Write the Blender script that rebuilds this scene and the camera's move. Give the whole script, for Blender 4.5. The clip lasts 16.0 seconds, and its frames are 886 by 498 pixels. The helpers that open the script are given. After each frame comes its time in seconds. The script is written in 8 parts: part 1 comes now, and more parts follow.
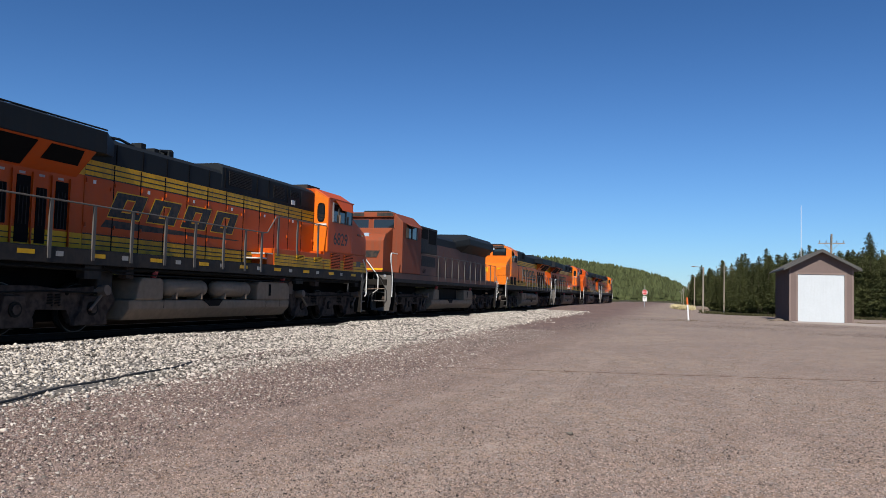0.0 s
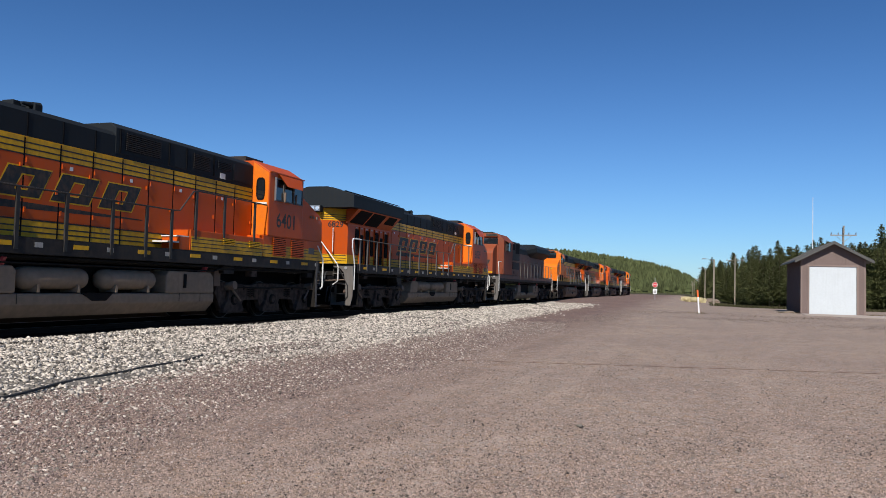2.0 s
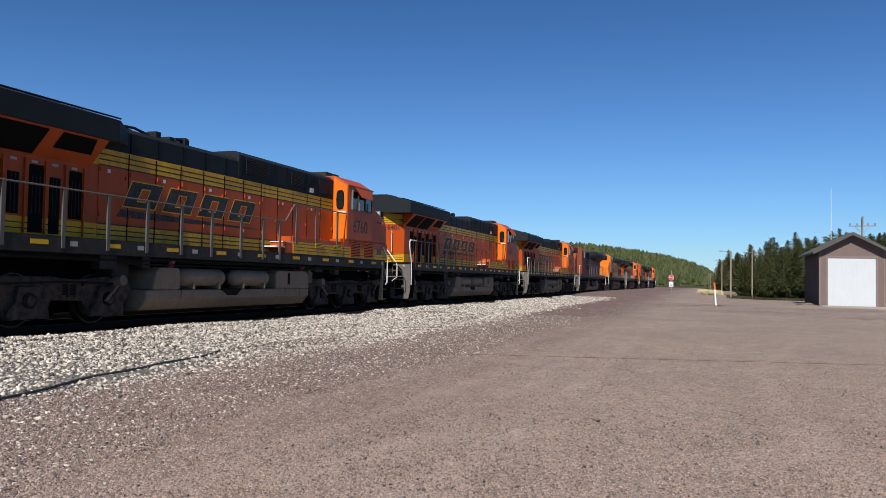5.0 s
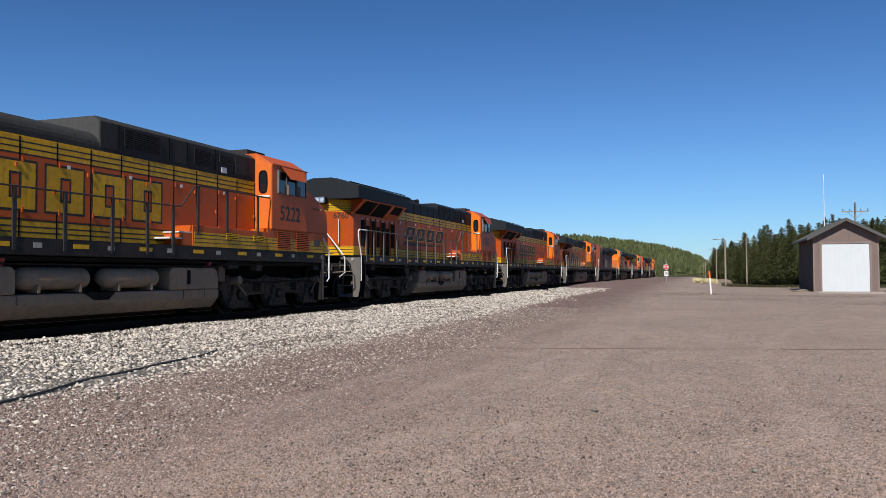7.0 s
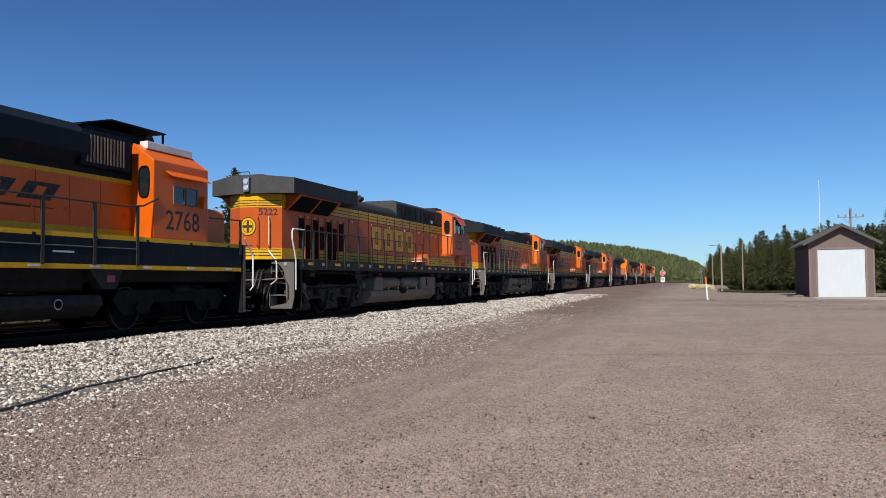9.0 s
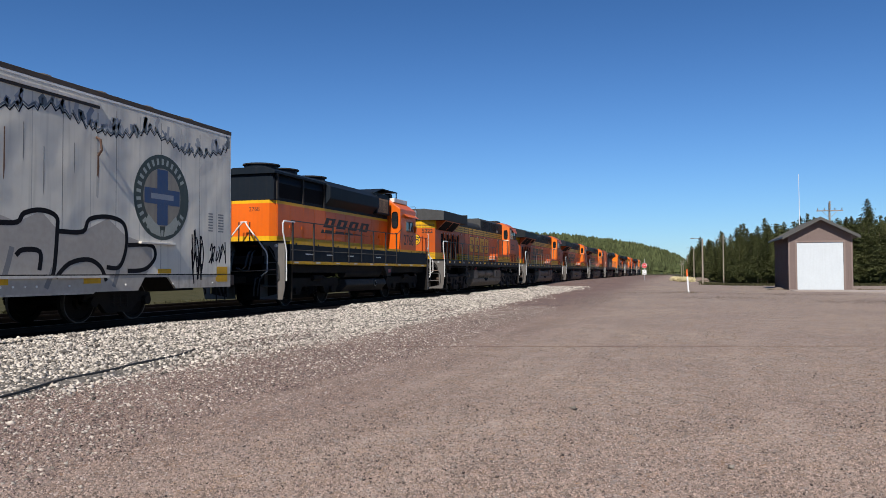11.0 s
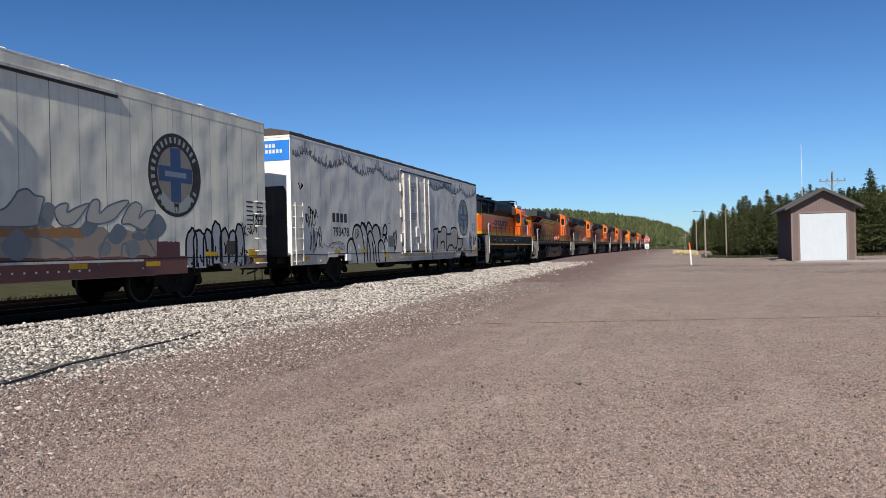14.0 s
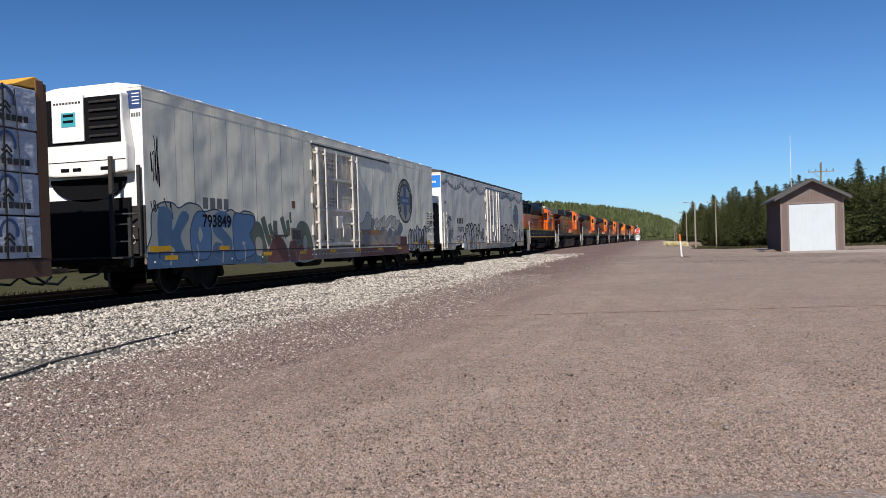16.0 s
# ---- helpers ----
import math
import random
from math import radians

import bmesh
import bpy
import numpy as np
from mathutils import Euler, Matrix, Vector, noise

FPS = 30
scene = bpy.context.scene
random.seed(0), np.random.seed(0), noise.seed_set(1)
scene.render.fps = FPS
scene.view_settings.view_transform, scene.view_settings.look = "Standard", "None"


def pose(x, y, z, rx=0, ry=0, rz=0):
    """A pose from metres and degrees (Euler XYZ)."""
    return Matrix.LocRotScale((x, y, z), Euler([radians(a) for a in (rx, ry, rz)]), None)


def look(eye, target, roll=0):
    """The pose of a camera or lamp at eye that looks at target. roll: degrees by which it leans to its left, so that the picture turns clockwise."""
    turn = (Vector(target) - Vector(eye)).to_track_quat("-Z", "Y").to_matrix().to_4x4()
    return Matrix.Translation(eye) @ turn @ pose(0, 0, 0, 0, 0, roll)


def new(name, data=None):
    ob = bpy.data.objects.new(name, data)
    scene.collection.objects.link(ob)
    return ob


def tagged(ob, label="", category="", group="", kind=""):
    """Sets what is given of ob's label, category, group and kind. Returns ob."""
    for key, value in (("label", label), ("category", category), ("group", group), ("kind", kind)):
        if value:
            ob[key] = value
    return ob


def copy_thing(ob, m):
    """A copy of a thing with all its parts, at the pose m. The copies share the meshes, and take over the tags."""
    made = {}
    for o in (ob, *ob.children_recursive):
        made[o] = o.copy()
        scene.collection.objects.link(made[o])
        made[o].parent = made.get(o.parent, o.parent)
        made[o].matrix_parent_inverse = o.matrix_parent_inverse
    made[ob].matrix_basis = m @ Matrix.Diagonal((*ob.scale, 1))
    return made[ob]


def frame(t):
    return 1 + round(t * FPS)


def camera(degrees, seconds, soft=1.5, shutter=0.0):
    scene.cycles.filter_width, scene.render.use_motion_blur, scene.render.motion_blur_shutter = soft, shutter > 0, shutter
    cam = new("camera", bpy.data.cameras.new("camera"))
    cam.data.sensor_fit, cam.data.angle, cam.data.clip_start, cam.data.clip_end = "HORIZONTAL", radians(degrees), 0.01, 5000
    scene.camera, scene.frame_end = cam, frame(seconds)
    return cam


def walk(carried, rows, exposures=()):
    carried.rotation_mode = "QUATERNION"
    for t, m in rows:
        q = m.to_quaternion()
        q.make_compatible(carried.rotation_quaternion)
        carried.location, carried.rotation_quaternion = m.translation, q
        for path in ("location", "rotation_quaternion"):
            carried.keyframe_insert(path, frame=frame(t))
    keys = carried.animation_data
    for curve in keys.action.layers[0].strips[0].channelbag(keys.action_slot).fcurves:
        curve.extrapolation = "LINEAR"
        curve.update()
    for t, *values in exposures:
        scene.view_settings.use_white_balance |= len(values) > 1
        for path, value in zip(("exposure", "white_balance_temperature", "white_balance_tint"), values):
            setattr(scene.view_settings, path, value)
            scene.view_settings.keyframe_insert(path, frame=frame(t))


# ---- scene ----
cam = camera(59.54, 16.0, soft=0.7)
EYE = (0.0, 0.0, 1.55)
PATH = [(0.0, 17.23, 3.25, -1.59),
        (0.5, 17.50, 3.25, -1.68),
        (1.0, 17.59, 3.17, -1.71),
        (1.5, 17.69, 2.95, -1.66),
        (2.0, 17.94, 2.70, -1.50),
        (2.5, 18.26, 2.50, -1.34),
        (3.0, 18.51, 2.40, -1.25),
        (3.5, 18.65, 2.41, -1.23),
        (4.0, 18.78, 2.44, -1.27),
        (4.5, 18.98, 2.38, -1.26),
        (7.0, 18.73, 1.86, 0.20),
        (7.5, 18.60, 1.89, 0.42),
        (8.0, 18.56, 2.02, 0.58),
        (8.5, 18.55, 2.17, 0.48),
        (9.0, 18.48, 2.36, 0.39),
        (11.5, 16.98, 1.54, 0.38),
        (12.0, 16.93, 1.35, 0.58),
        (12.5, 17.04, 1.16, 0.71),
        (13.0, 17.19, 0.88, 0.80),
        (13.5, 17.34, 0.51, 1.04),
        (14.0, 17.42, 0.13, 1.36),
        (14.5, 17.48, -0.19, 1.68),
        (15.0, 17.43, -0.36, 1.97),
        (15.5, 17.21, -0.40, 2.03),
        (16.0, 16.76, -0.41, 1.75)]
walk(cam, [(t, pose(*EYE, 90 + p, r, y)) for t, y, p, r in PATH])

# ---- world, sun, exposure ----
SUN_EL, SUN_AZ = radians(42), radians(174.6)          # azimuth from +y towards +x
world = bpy.data.worlds.new("sky")
scene.world = world
world.use_nodes = True
wn = world.node_tree.nodes
sky = wn.new("ShaderNodeTexSky")
sky.sky_type = "NISHITA"
sky.sun_disc = False
sky.sun_elevation, sky.sun_rotation = SUN_EL, SUN_AZ
sky.altitude, sky.air_density, sky.dust_density, sky.ozone_density = 500, 1.15, 0.0, 6.0
deep = wn.new("ShaderNodeMix")                       # clear, dry mountain air: a deeper blue
deep.data_type, deep.blend_type = "RGBA", "MULTIPLY"
deep.inputs[0].default_value = 1.0
tint = wn.new("ShaderNodeMix")
tint.data_type = "RGBA"
tint.inputs[6].default_value, tint.inputs[7].default_value = (0.68, 0.965, 1.325, 1), (0.405, 0.655, 0.93, 1)
rise = wn.new("ShaderNodeMapRange")
rise.interpolation_type = "SMOOTHSTEP"
rise.inputs["From Min"].default_value, rise.inputs["From Max"].default_value = 0.02, 0.42
air = wn.new("ShaderNodeTexCoord")
up_axis = wn.new("ShaderNodeSeparateXYZ")
world.node_tree.links.new(air.outputs["Generated"], up_axis.inputs[0])
world.node_tree.links.new(up_axis.outputs[2], rise.inputs["Value"])
world.node_tree.links.new(rise.outputs[0], tint.inputs[0])
world.node_tree.links.new(tint.outputs[2], deep.inputs[7])
world.node_tree.links.new(sky.outputs[0], deep.inputs[6])
world.node_tree.links.new(deep.outputs[2], wn["Background"].inputs[0])
wn["Background"].inputs[1].default_value = 0.062
sun = new("sun", bpy.data.lights.new("sun", "SUN"))
sun.data.energy, sun.data.angle, sun.data.color = 4.8, radians(0.53), (1.0, 0.95, 0.88)
sun_to = Vector((math.sin(SUN_AZ) * math.cos(SUN_EL), math.cos(SUN_AZ) * math.cos(SUN_EL), math.sin(SUN_EL)))
sun.matrix_world = look(sun_to * 50, (0, 0, 0))
scene.view_settings.exposure = 0.41

TRACK, RAIL = -13.55, 0.47                           # track centre line, height of the rail's top


# ---- materials ----
def material(name, base, rough=0.7, metal=0.0, second=None, scale=3.0, amount=0.5, fine=None, fine_scale=40.0, fine_amount=0.3,
             bump=0.0, bump_scale=60.0, bump_detail=3, streak=0.0, dirt=None, stretch=(1, 1, 1), spec=0.5, per_object=0.0):
    """Noise at two scales between colours, with bump; streaks run down the surface; dirt gathers in its own noise."""
    m = bpy.data.materials.new(name)
    m.use_nodes = True
    n, ln = m.node_tree.nodes, m.node_tree.links.new
    b = n["Principled BSDF"]
    b.inputs["Roughness"].default_value, b.inputs["Metallic"].default_value = rough, metal
    b.inputs["Specular IOR Level"].default_value = spec
    tc = n.new("ShaderNodeTexCoord")
    mp = n.new("ShaderNodeMapping")
    mp.inputs["Scale"].default_value = stretch
    ln(tc.outputs["Object"], mp.inputs[0])

    def noise_tex(sc, detail, vec=mp.outputs[0]):
        t = n.new("ShaderNodeTexNoise")
        t.inputs["Scale"].default_value, t.inputs["Detail"].default_value = sc, detail
        ln(vec, t.inputs["Vector"])
        return t

    def ramp(fac, lo, hi):
        r = n.new("ShaderNodeMapRange")
        r.inputs["From Min"].default_value, r.inputs["From Max"].default_value = lo, hi
        ln(fac, r.inputs["Value"])
        return r.outputs[0]

    def mix(fac, a, c, blend="MIX", k=1.0):
        x = n.new("ShaderNodeMix")
        x.data_type, x.blend_type = "RGBA", blend
        if k != 1.0:
            mu = n.new("ShaderNodeMath")
            mu.operation = "MULTIPLY"
            mu.inputs[1].default_value = k
            ln(fac, mu.inputs[0])
            fac = mu.outputs[0]
        ln(fac, x.inputs[0])
        for s, c_ in ((6, a), (7, c)):
            if isinstance(c_, tuple):
                x.inputs[s].default_value = (*c_, 1)
            else:
                ln(c_, x.inputs[s])
        return x.outputs[2]
    col = base
    big = noise_tex(scale, 5)
    col = mix(ramp(big.outputs[0], 0.35, 0.65), col, second or tuple(c * 0.75 for c in base), k=amount)
    small = noise_tex(fine_scale, 4)
    col = mix(ramp(small.outputs[0], 0.4, 0.62), col, fine or tuple(c * 0.7 for c in base), k=fine_amount)
    if streak:
        sm = n.new("ShaderNodeMapping")
        sm.inputs["Scale"].default_value = (6, 6, 0.35)
        ln(tc.outputs["Object"], sm.inputs[0])
        s = noise_tex(1.5, 6, sm.outputs[0])
        col = mix(ramp(s.outputs[0], 0.5, 0.72), col, dirt or (0.1, 0.07, 0.05), k=streak)
    if per_object:
        oi = n.new("ShaderNodeObjectInfo")
        hsv = n.new("ShaderNodeHueSaturation")
        ln(ramp(oi.outputs["Random"], -0.5 / per_object + 0.5, 0.5 / per_object + 0.5), hsv.inputs["Value"])
        r = hsv.inputs["Value"].links[0].from_node
        r.inputs["From Min"].default_value, r.inputs["From Max"].default_value = 0, 1
        r.inputs["To Min"].default_value, r.inputs["To Max"].default_value = 1 - per_object, 1 + per_object
        ln(col, hsv.inputs["Color"])
        col = hsv.outputs[0]
    ln(col, b.inputs["Base Color"])
    if bump:
        bt = noise_tex(bump_scale, bump_detail)
        bp = n.new("ShaderNodeBump")
        bp.inputs["Strength"].default_value, bp.inputs["Distance"].default_value = 1.0, bump
        ln(bt.outputs[0], bp.inputs["Height"])
        ln(bp.outputs[0], b.inputs["Normal"])
    return m


def island_tint(m, low, high):
    """Gives every loose piece of the mesh its own brightness."""
    n, ln = m.node_tree.nodes, m.node_tree.links.new
    b = n["Principled BSDF"]
    src = b.inputs["Base Color"].links[0].from_socket
    g = n.new("ShaderNodeNewGeometry")
    r = n.new("ShaderNodeMapRange")
    r.inputs["To Min"].default_value, r.inputs["To Max"].default_value = low, high
    ln(g.outputs["Random Per Island"], r.inputs["Value"])
    h = n.new("ShaderNodeHueSaturation")
    ln(r.outputs[0], h.inputs["Value"])
    ln(src, h.inputs["Color"])
    ln(h.outputs[0], b.inputs["Base Color"])
    return m


M = {}
def gravel_material():
    """Packed gravel: stones of mixed colours at two sizes, worn patches, and paler wheel tracks."""
    m = material("gravel", (0.284, 0.210, 0.155), 0.95, second=(0.222, 0.158, 0.130), scale=0.28, amount=0.85, fine=(0.186, 0.138, 0.113), fine_scale=1.6, fine_amount=0.5,
                 bump=0.010, bump_scale=38, spec=0.15)
    n, ln = m.node_tree.nodes, m.node_tree.links.new
    b = n["Principled BSDF"]
    col = b.inputs["Base Color"].links[0].from_socket
    geo = n.new("ShaderNodeNewGeometry")

    def math_node(op, a, c=None):
        x = n.new("ShaderNodeMath")
        x.operation = op
        for i, v in enumerate((a, c)):
            if v is None:
                continue
            if isinstance(v, (int, float)):
                x.inputs[i].default_value = v
            else:
                ln(v, x.inputs[i])
        return x.outputs[0]
    for scale, low, high in ((42, 0.78, 1.22), (19, 0.9, 1.1), (8, 0.95, 1.05), (90, 0.82, 1.18)):
        v = n.new("ShaderNodeTexVoronoi")
        v.inputs["Scale"].default_value = scale
        ln(geo.outputs["Position"], v.inputs["Vector"])
        sep = n.new("ShaderNodeSeparateColor")
        ln(v.outputs["Color"], sep.inputs[0])
        r = n.new("ShaderNodeMapRange")
        r.inputs["To Min"].default_value, r.inputs["To Max"].default_value = low, high
        ln(sep.outputs[0], r.inputs["Value"])
        h = n.new("ShaderNodeHueSaturation")
        ln(r.outputs[0], h.inputs["Value"])
        sat = n.new("ShaderNodeMapRange")
        sat.inputs["To Min"].default_value, sat.inputs["To Max"].default_value = 0.75, 1.15
        ln(sep.outputs[1], sat.inputs["Value"])
        ln(sat.outputs[0], h.inputs["Saturation"])
        ln(col, h.inputs["Color"])
        col = h.outputs[0]
    last = b.inputs["Normal"].links[0].from_socket
    for scale, depth in ((42, 0.008), (18, 0.006)):       # rounded stones stand proud
        v = n.new("ShaderNodeTexVoronoi")
        v.inputs["Scale"].default_value = scale
        ln(geo.outputs["Position"], v.inputs["Vector"])
        bp = n.new("ShaderNodeBump")
        bp.invert = True
        bp.inputs["Distance"].default_value = depth
        ln(v.outputs["Distance"], bp.inputs["Height"])
        ln(last, bp.inputs["Normal"])
        last = bp.outputs[0]
    ln(last, b.inputs["Normal"])
    xyz = n.new("ShaderNodeSeparateXYZ")
    ln(geo.outputs["Position"], xyz.inputs[0])
    nz = n.new("ShaderNodeTexNoise")
    nz.inputs["Scale"].default_value = 0.6
    ln(geo.outputs["Position"], nz.inputs["Vector"])
    wob = math_node("MULTIPLY", nz.outputs[0], 0.9)
    total = None
    for cx, cy, rad, w in ((-302.65, 14, 300, 0.3), (-301.9, 14, 300, 0.26), (-204.5, 20, 200, 0.4), (-203.2, 20, 200, 0.35), (-76, 22, 69, 0.35), (41, 12, 40.2, 0.3)):
        dx, dy = math_node("SUBTRACT", xyz.outputs[0], cx), math_node("SUBTRACT", xyz.outputs[1], cy)
        d = math_node("SQRT", math_node("ADD", math_node("MULTIPLY", dx, dx), math_node("MULTIPLY", dy, dy)))
        e = math_node("ABSOLUTE", math_node("SUBTRACT", math_node("ADD", d, wob), rad + 0.45))
        k = n.new("ShaderNodeMapRange")
        k.interpolation_type = "SMOOTHSTEP"
        k.inputs["From Min"].default_value, k.inputs["From Max"].default_value = w, 0.0
        ln(e, k.inputs["Value"])
        total = k.outputs[0] if total is None else math_node("MAXIMUM", total, k.outputs[0])
    band = n.new("ShaderNodeMapRange")                    # darker cinders mixed in beside the ballast
    band.interpolation_type = "SMOOTHSTEP"
    band.inputs["From Min"].default_value, band.inputs["From Max"].default_value, band.inputs["To Max"].default_value = -0.9, -5.4, 0.85
    ln(math_node("ADD", xyz.outputs[0], math_node("MULTIPLY", nz.outputs[0], 2.0)), band.inputs["Value"])
    cin = n.new("ShaderNodeMix")
    cin.data_type, cin.blend_type = "RGBA", "MULTIPLY"
    ln(band.outputs[0], cin.inputs[0])
    ln(col, cin.inputs[6])
    cin.inputs[7].default_value = (0.57, 0.48, 0.51, 1)
    col = cin.outputs[2]
    mx = n.new("ShaderNodeMix")
    mx.data_type = "RGBA"
    far = n.new("ShaderNodeMapRange")
    far.inputs["From Min"].default_value, far.inputs["From Max"].default_value = 34.0, 9.0
    far.inputs["To Max"].default_value = 0.24
    ln(xyz.outputs[1], far.inputs["Value"])
    worn = n.new("ShaderNodeTexNoise")
    worn.inputs["Scale"].default_value = 1.7
    ln(geo.outputs["Position"], worn.inputs["Vector"])
    ln(math_node("MULTIPLY", math_node("MULTIPLY", total, far.outputs[0]), math_node("MULTIPLY", worn.outputs[0], 1.9)), mx.inputs[0])
    ln(col, mx.inputs[6])
    mx.inputs[7].default_value = (0.42, 0.335, 0.28, 1)
    ln(mx.outputs[2], b.inputs["Base Color"])
    return m


M["gravel"] = gravel_material()
M["ballast"] = material("ballast", (0.15, 0.135, 0.12), 0.95, second=(0.11, 0.10, 0.09), scale=1.5, fine=(0.12, 0.11, 0.10), fine_scale=22,
                        fine_amount=0.9, bump=0.05, bump_scale=20, spec=0.2)
M["pale_bed"] = material("pale_ballast", (0.30, 0.275, 0.235), 0.95, second=(0.20, 0.18, 0.15), scale=1.5, fine=(0.16, 0.145, 0.125), fine_scale=22, fine_amount=0.8, bump=0.05, bump_scale=20, spec=0.2)
# ballast between the rails: the train's deep shade is put into its near-black colour
M["shaded_bed"] = material("shaded_ballast", (0.007, 0.006, 0.006), 0.95, second=(0.012, 0.010, 0.009), scale=2, fine=(0.004, 0.004, 0.004), fine_scale=24, bump=0.04, bump_scale=20, spec=0.04)
M["stone"] = island_tint(material("stone", (0.44, 0.395, 0.345), 0.9, second=(0.32, 0.28, 0.23), scale=6, fine_amount=0.3, spec=0.25), 0.12, 1.62)
M["pebble"] = island_tint(material("pebble", (0.19, 0.142, 0.13), 0.9, second=(0.14, 0.10, 0.09), scale=9, spec=0.25), 0.2, 1.65)
M["lot_chip"] = island_tint(material("lot_stone", (0.258, 0.192, 0.158), 0.9, second=(0.19, 0.14, 0.125), scale=9, spec=0.25), 0.36, 1.6)
M["chip"] = island_tint(material("loose_stone", (0.24, 0.19, 0.165), 0.9, second=(0.17, 0.13, 0.12), scale=9, spec=0.25), 0.12, 1.4)
M["pale_chip"] = island_tint(material("pale_loose_stone", (0.34, 0.285, 0.25), 0.9, second=(0.26, 0.21, 0.19), scale=9, spec=0.25), 0.5, 1.4)
# rails and sleepers are darkened too, to deepen the painted shade under the train
M["rail"] = material("rail_steel", (0.022, 0.017, 0.014), 0.8, 0.0, second=(0.014, 0.010, 0.008), scale=4, spec=0.08)
M["railhead"] = material("polished_rail", (0.075, 0.07, 0.066), 0.65, 0.5, scale=2)
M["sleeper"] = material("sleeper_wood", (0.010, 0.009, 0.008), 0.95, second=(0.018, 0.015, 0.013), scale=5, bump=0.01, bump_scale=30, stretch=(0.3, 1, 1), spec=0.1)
M["grass"] = material("grass", (0.032, 0.032, 0.014), 0.95, second=(0.078, 0.067, 0.036), scale=0.9, amount=0.8, fine=(0.06, 0.06, 0.026), fine_scale=14, fine_amount=0.6,
                      bump=0.06, bump_scale=9, spec=0.1)
M["needles"] = island_tint(material("pine_needles", (0.088, 0.097, 0.036), 0.85, second=(0.056, 0.066, 0.028), scale=0.7, fine=(0.10, 0.10, 0.042), fine_scale=6,
                                    spec=0.15, per_object=0.25), 0.72, 1.28)
M["hill_trees"] = island_tint(material("hill_trees", (0.062, 0.072, 0.029), 0.9, second=(0.045, 0.056, 0.025), scale=0.03, spec=0.1), 0.65, 1.35)
M["hill"] = material("hill_ground", (0.040, 0.048, 0.020), 0.95, scale=0.03, spec=0.1)
M["rock"] = material("rock", (0.068, 0.067, 0.064), 0.95, second=(0.028, 0.036, 0.022), scale=0.04, fine=(0.035, 0.036, 0.034), fine_scale=0.2, fine_amount=0.7, bump=3, bump_scale=0.1)
M["bark"] = material("bark", (0.17, 0.13, 0.10), 0.95, scale=6, bump=0.01, bump_scale=25, stretch=(1, 1, 0.3))
M["pole_wood"] = material("pole_wood", (0.25, 0.21, 0.165), 0.9, second=(0.17, 0.145, 0.12), scale=3, stretch=(1, 1, 0.2))


# ---- mesh helpers ----
def part(name, bm, mat, parent=None, label=""):
    """Links a bmesh as one mesh object under a thing or a part."""
    me = bpy.data.meshes.new(name)
    if isinstance(bm, bmesh.types.BMesh):
        bmesh.ops.recalc_face_normals(bm, faces=bm.faces)
        bm.to_mesh(me)
        bm.free()
    else:
        me = bm
    if mat is not None and not me.materials:
        me.materials.append(M[mat] if isinstance(mat, str) else mat)
    ob = new(name, me)
    if parent is not None:
        ob.parent = parent
    if label:
        tagged(ob, label)
    return ob


def soup(verts, faces):
    me = bpy.data.meshes.new("m")
    me.from_pydata(verts, [], faces)
    me.update()
    return me


def bm_new():
    return bmesh.new()


def box(x0, x1, y0, y1, z0, z1, bm=None, bevel=0.0):
    bm = bm or bm_new()
    v = bmesh.ops.create_cube(bm, size=1, matrix=Matrix.Translation(((x0 + x1) / 2, (y0 + y1) / 2, (z0 + z1) / 2)) @ Matrix.Diagonal((abs(x1 - x0), abs(y1 - y0), abs(z1 - z0), 1)))["verts"]
    if bevel:
        e = list({e for q in v for e in q.link_edges})
        bmesh.ops.bevel(bm, geom=e, offset=bevel, segments=2, affect="EDGES", profile=0.6)
    return bm


def prism(points, a, b, axis="y", bm=None, bevel=0.0, top=None):
    """A polygon, drawn in the two other axes, drawn out from a to b along an axis; top: the other end's polygon."""
    bm = bm or bm_new()

    def at(p, k):
        return {"x": (k, p[0], p[1]), "y": (p[0], k, p[1]), "z": (p[0], p[1], k)}[axis]
    lo = [bm.verts.new(at(p, a)) for p in points]
    hi = [bm.verts.new(at(p, b)) for p in (top or points)]
    n = len(points)
    fs = [bm.faces.new(lo), bm.faces.new(hi[::-1])] + [bm.faces.new((lo[i], hi[i], hi[(i + 1) % n], lo[(i + 1) % n])) for i in range(n)]
    if bevel:
        es = list({e for f_ in fs for e in f_.edges})
        bmesh.ops.recalc_face_normals(bm, faces=fs)
        bmesh.ops.bevel(bm, geom=es, offset=bevel, segments=2, affect="EDGES", profile=0.6)
    return bm


def rod(p, q, r, bm=None, sides=8, r2=None):
    bm = bm or bm_new()
    p, q = Vector(p), Vector(q)
    d = q - p
    m = Matrix.Translation((p + q) / 2) @ d.to_track_quat("Z", "Y").to_matrix().to_4x4()
    bmesh.ops.create_cone(bm, cap_ends=True, segments=sides, radius1=r, radius2=r if r2 is None else r2, depth=d.length, matrix=m)
    return bm


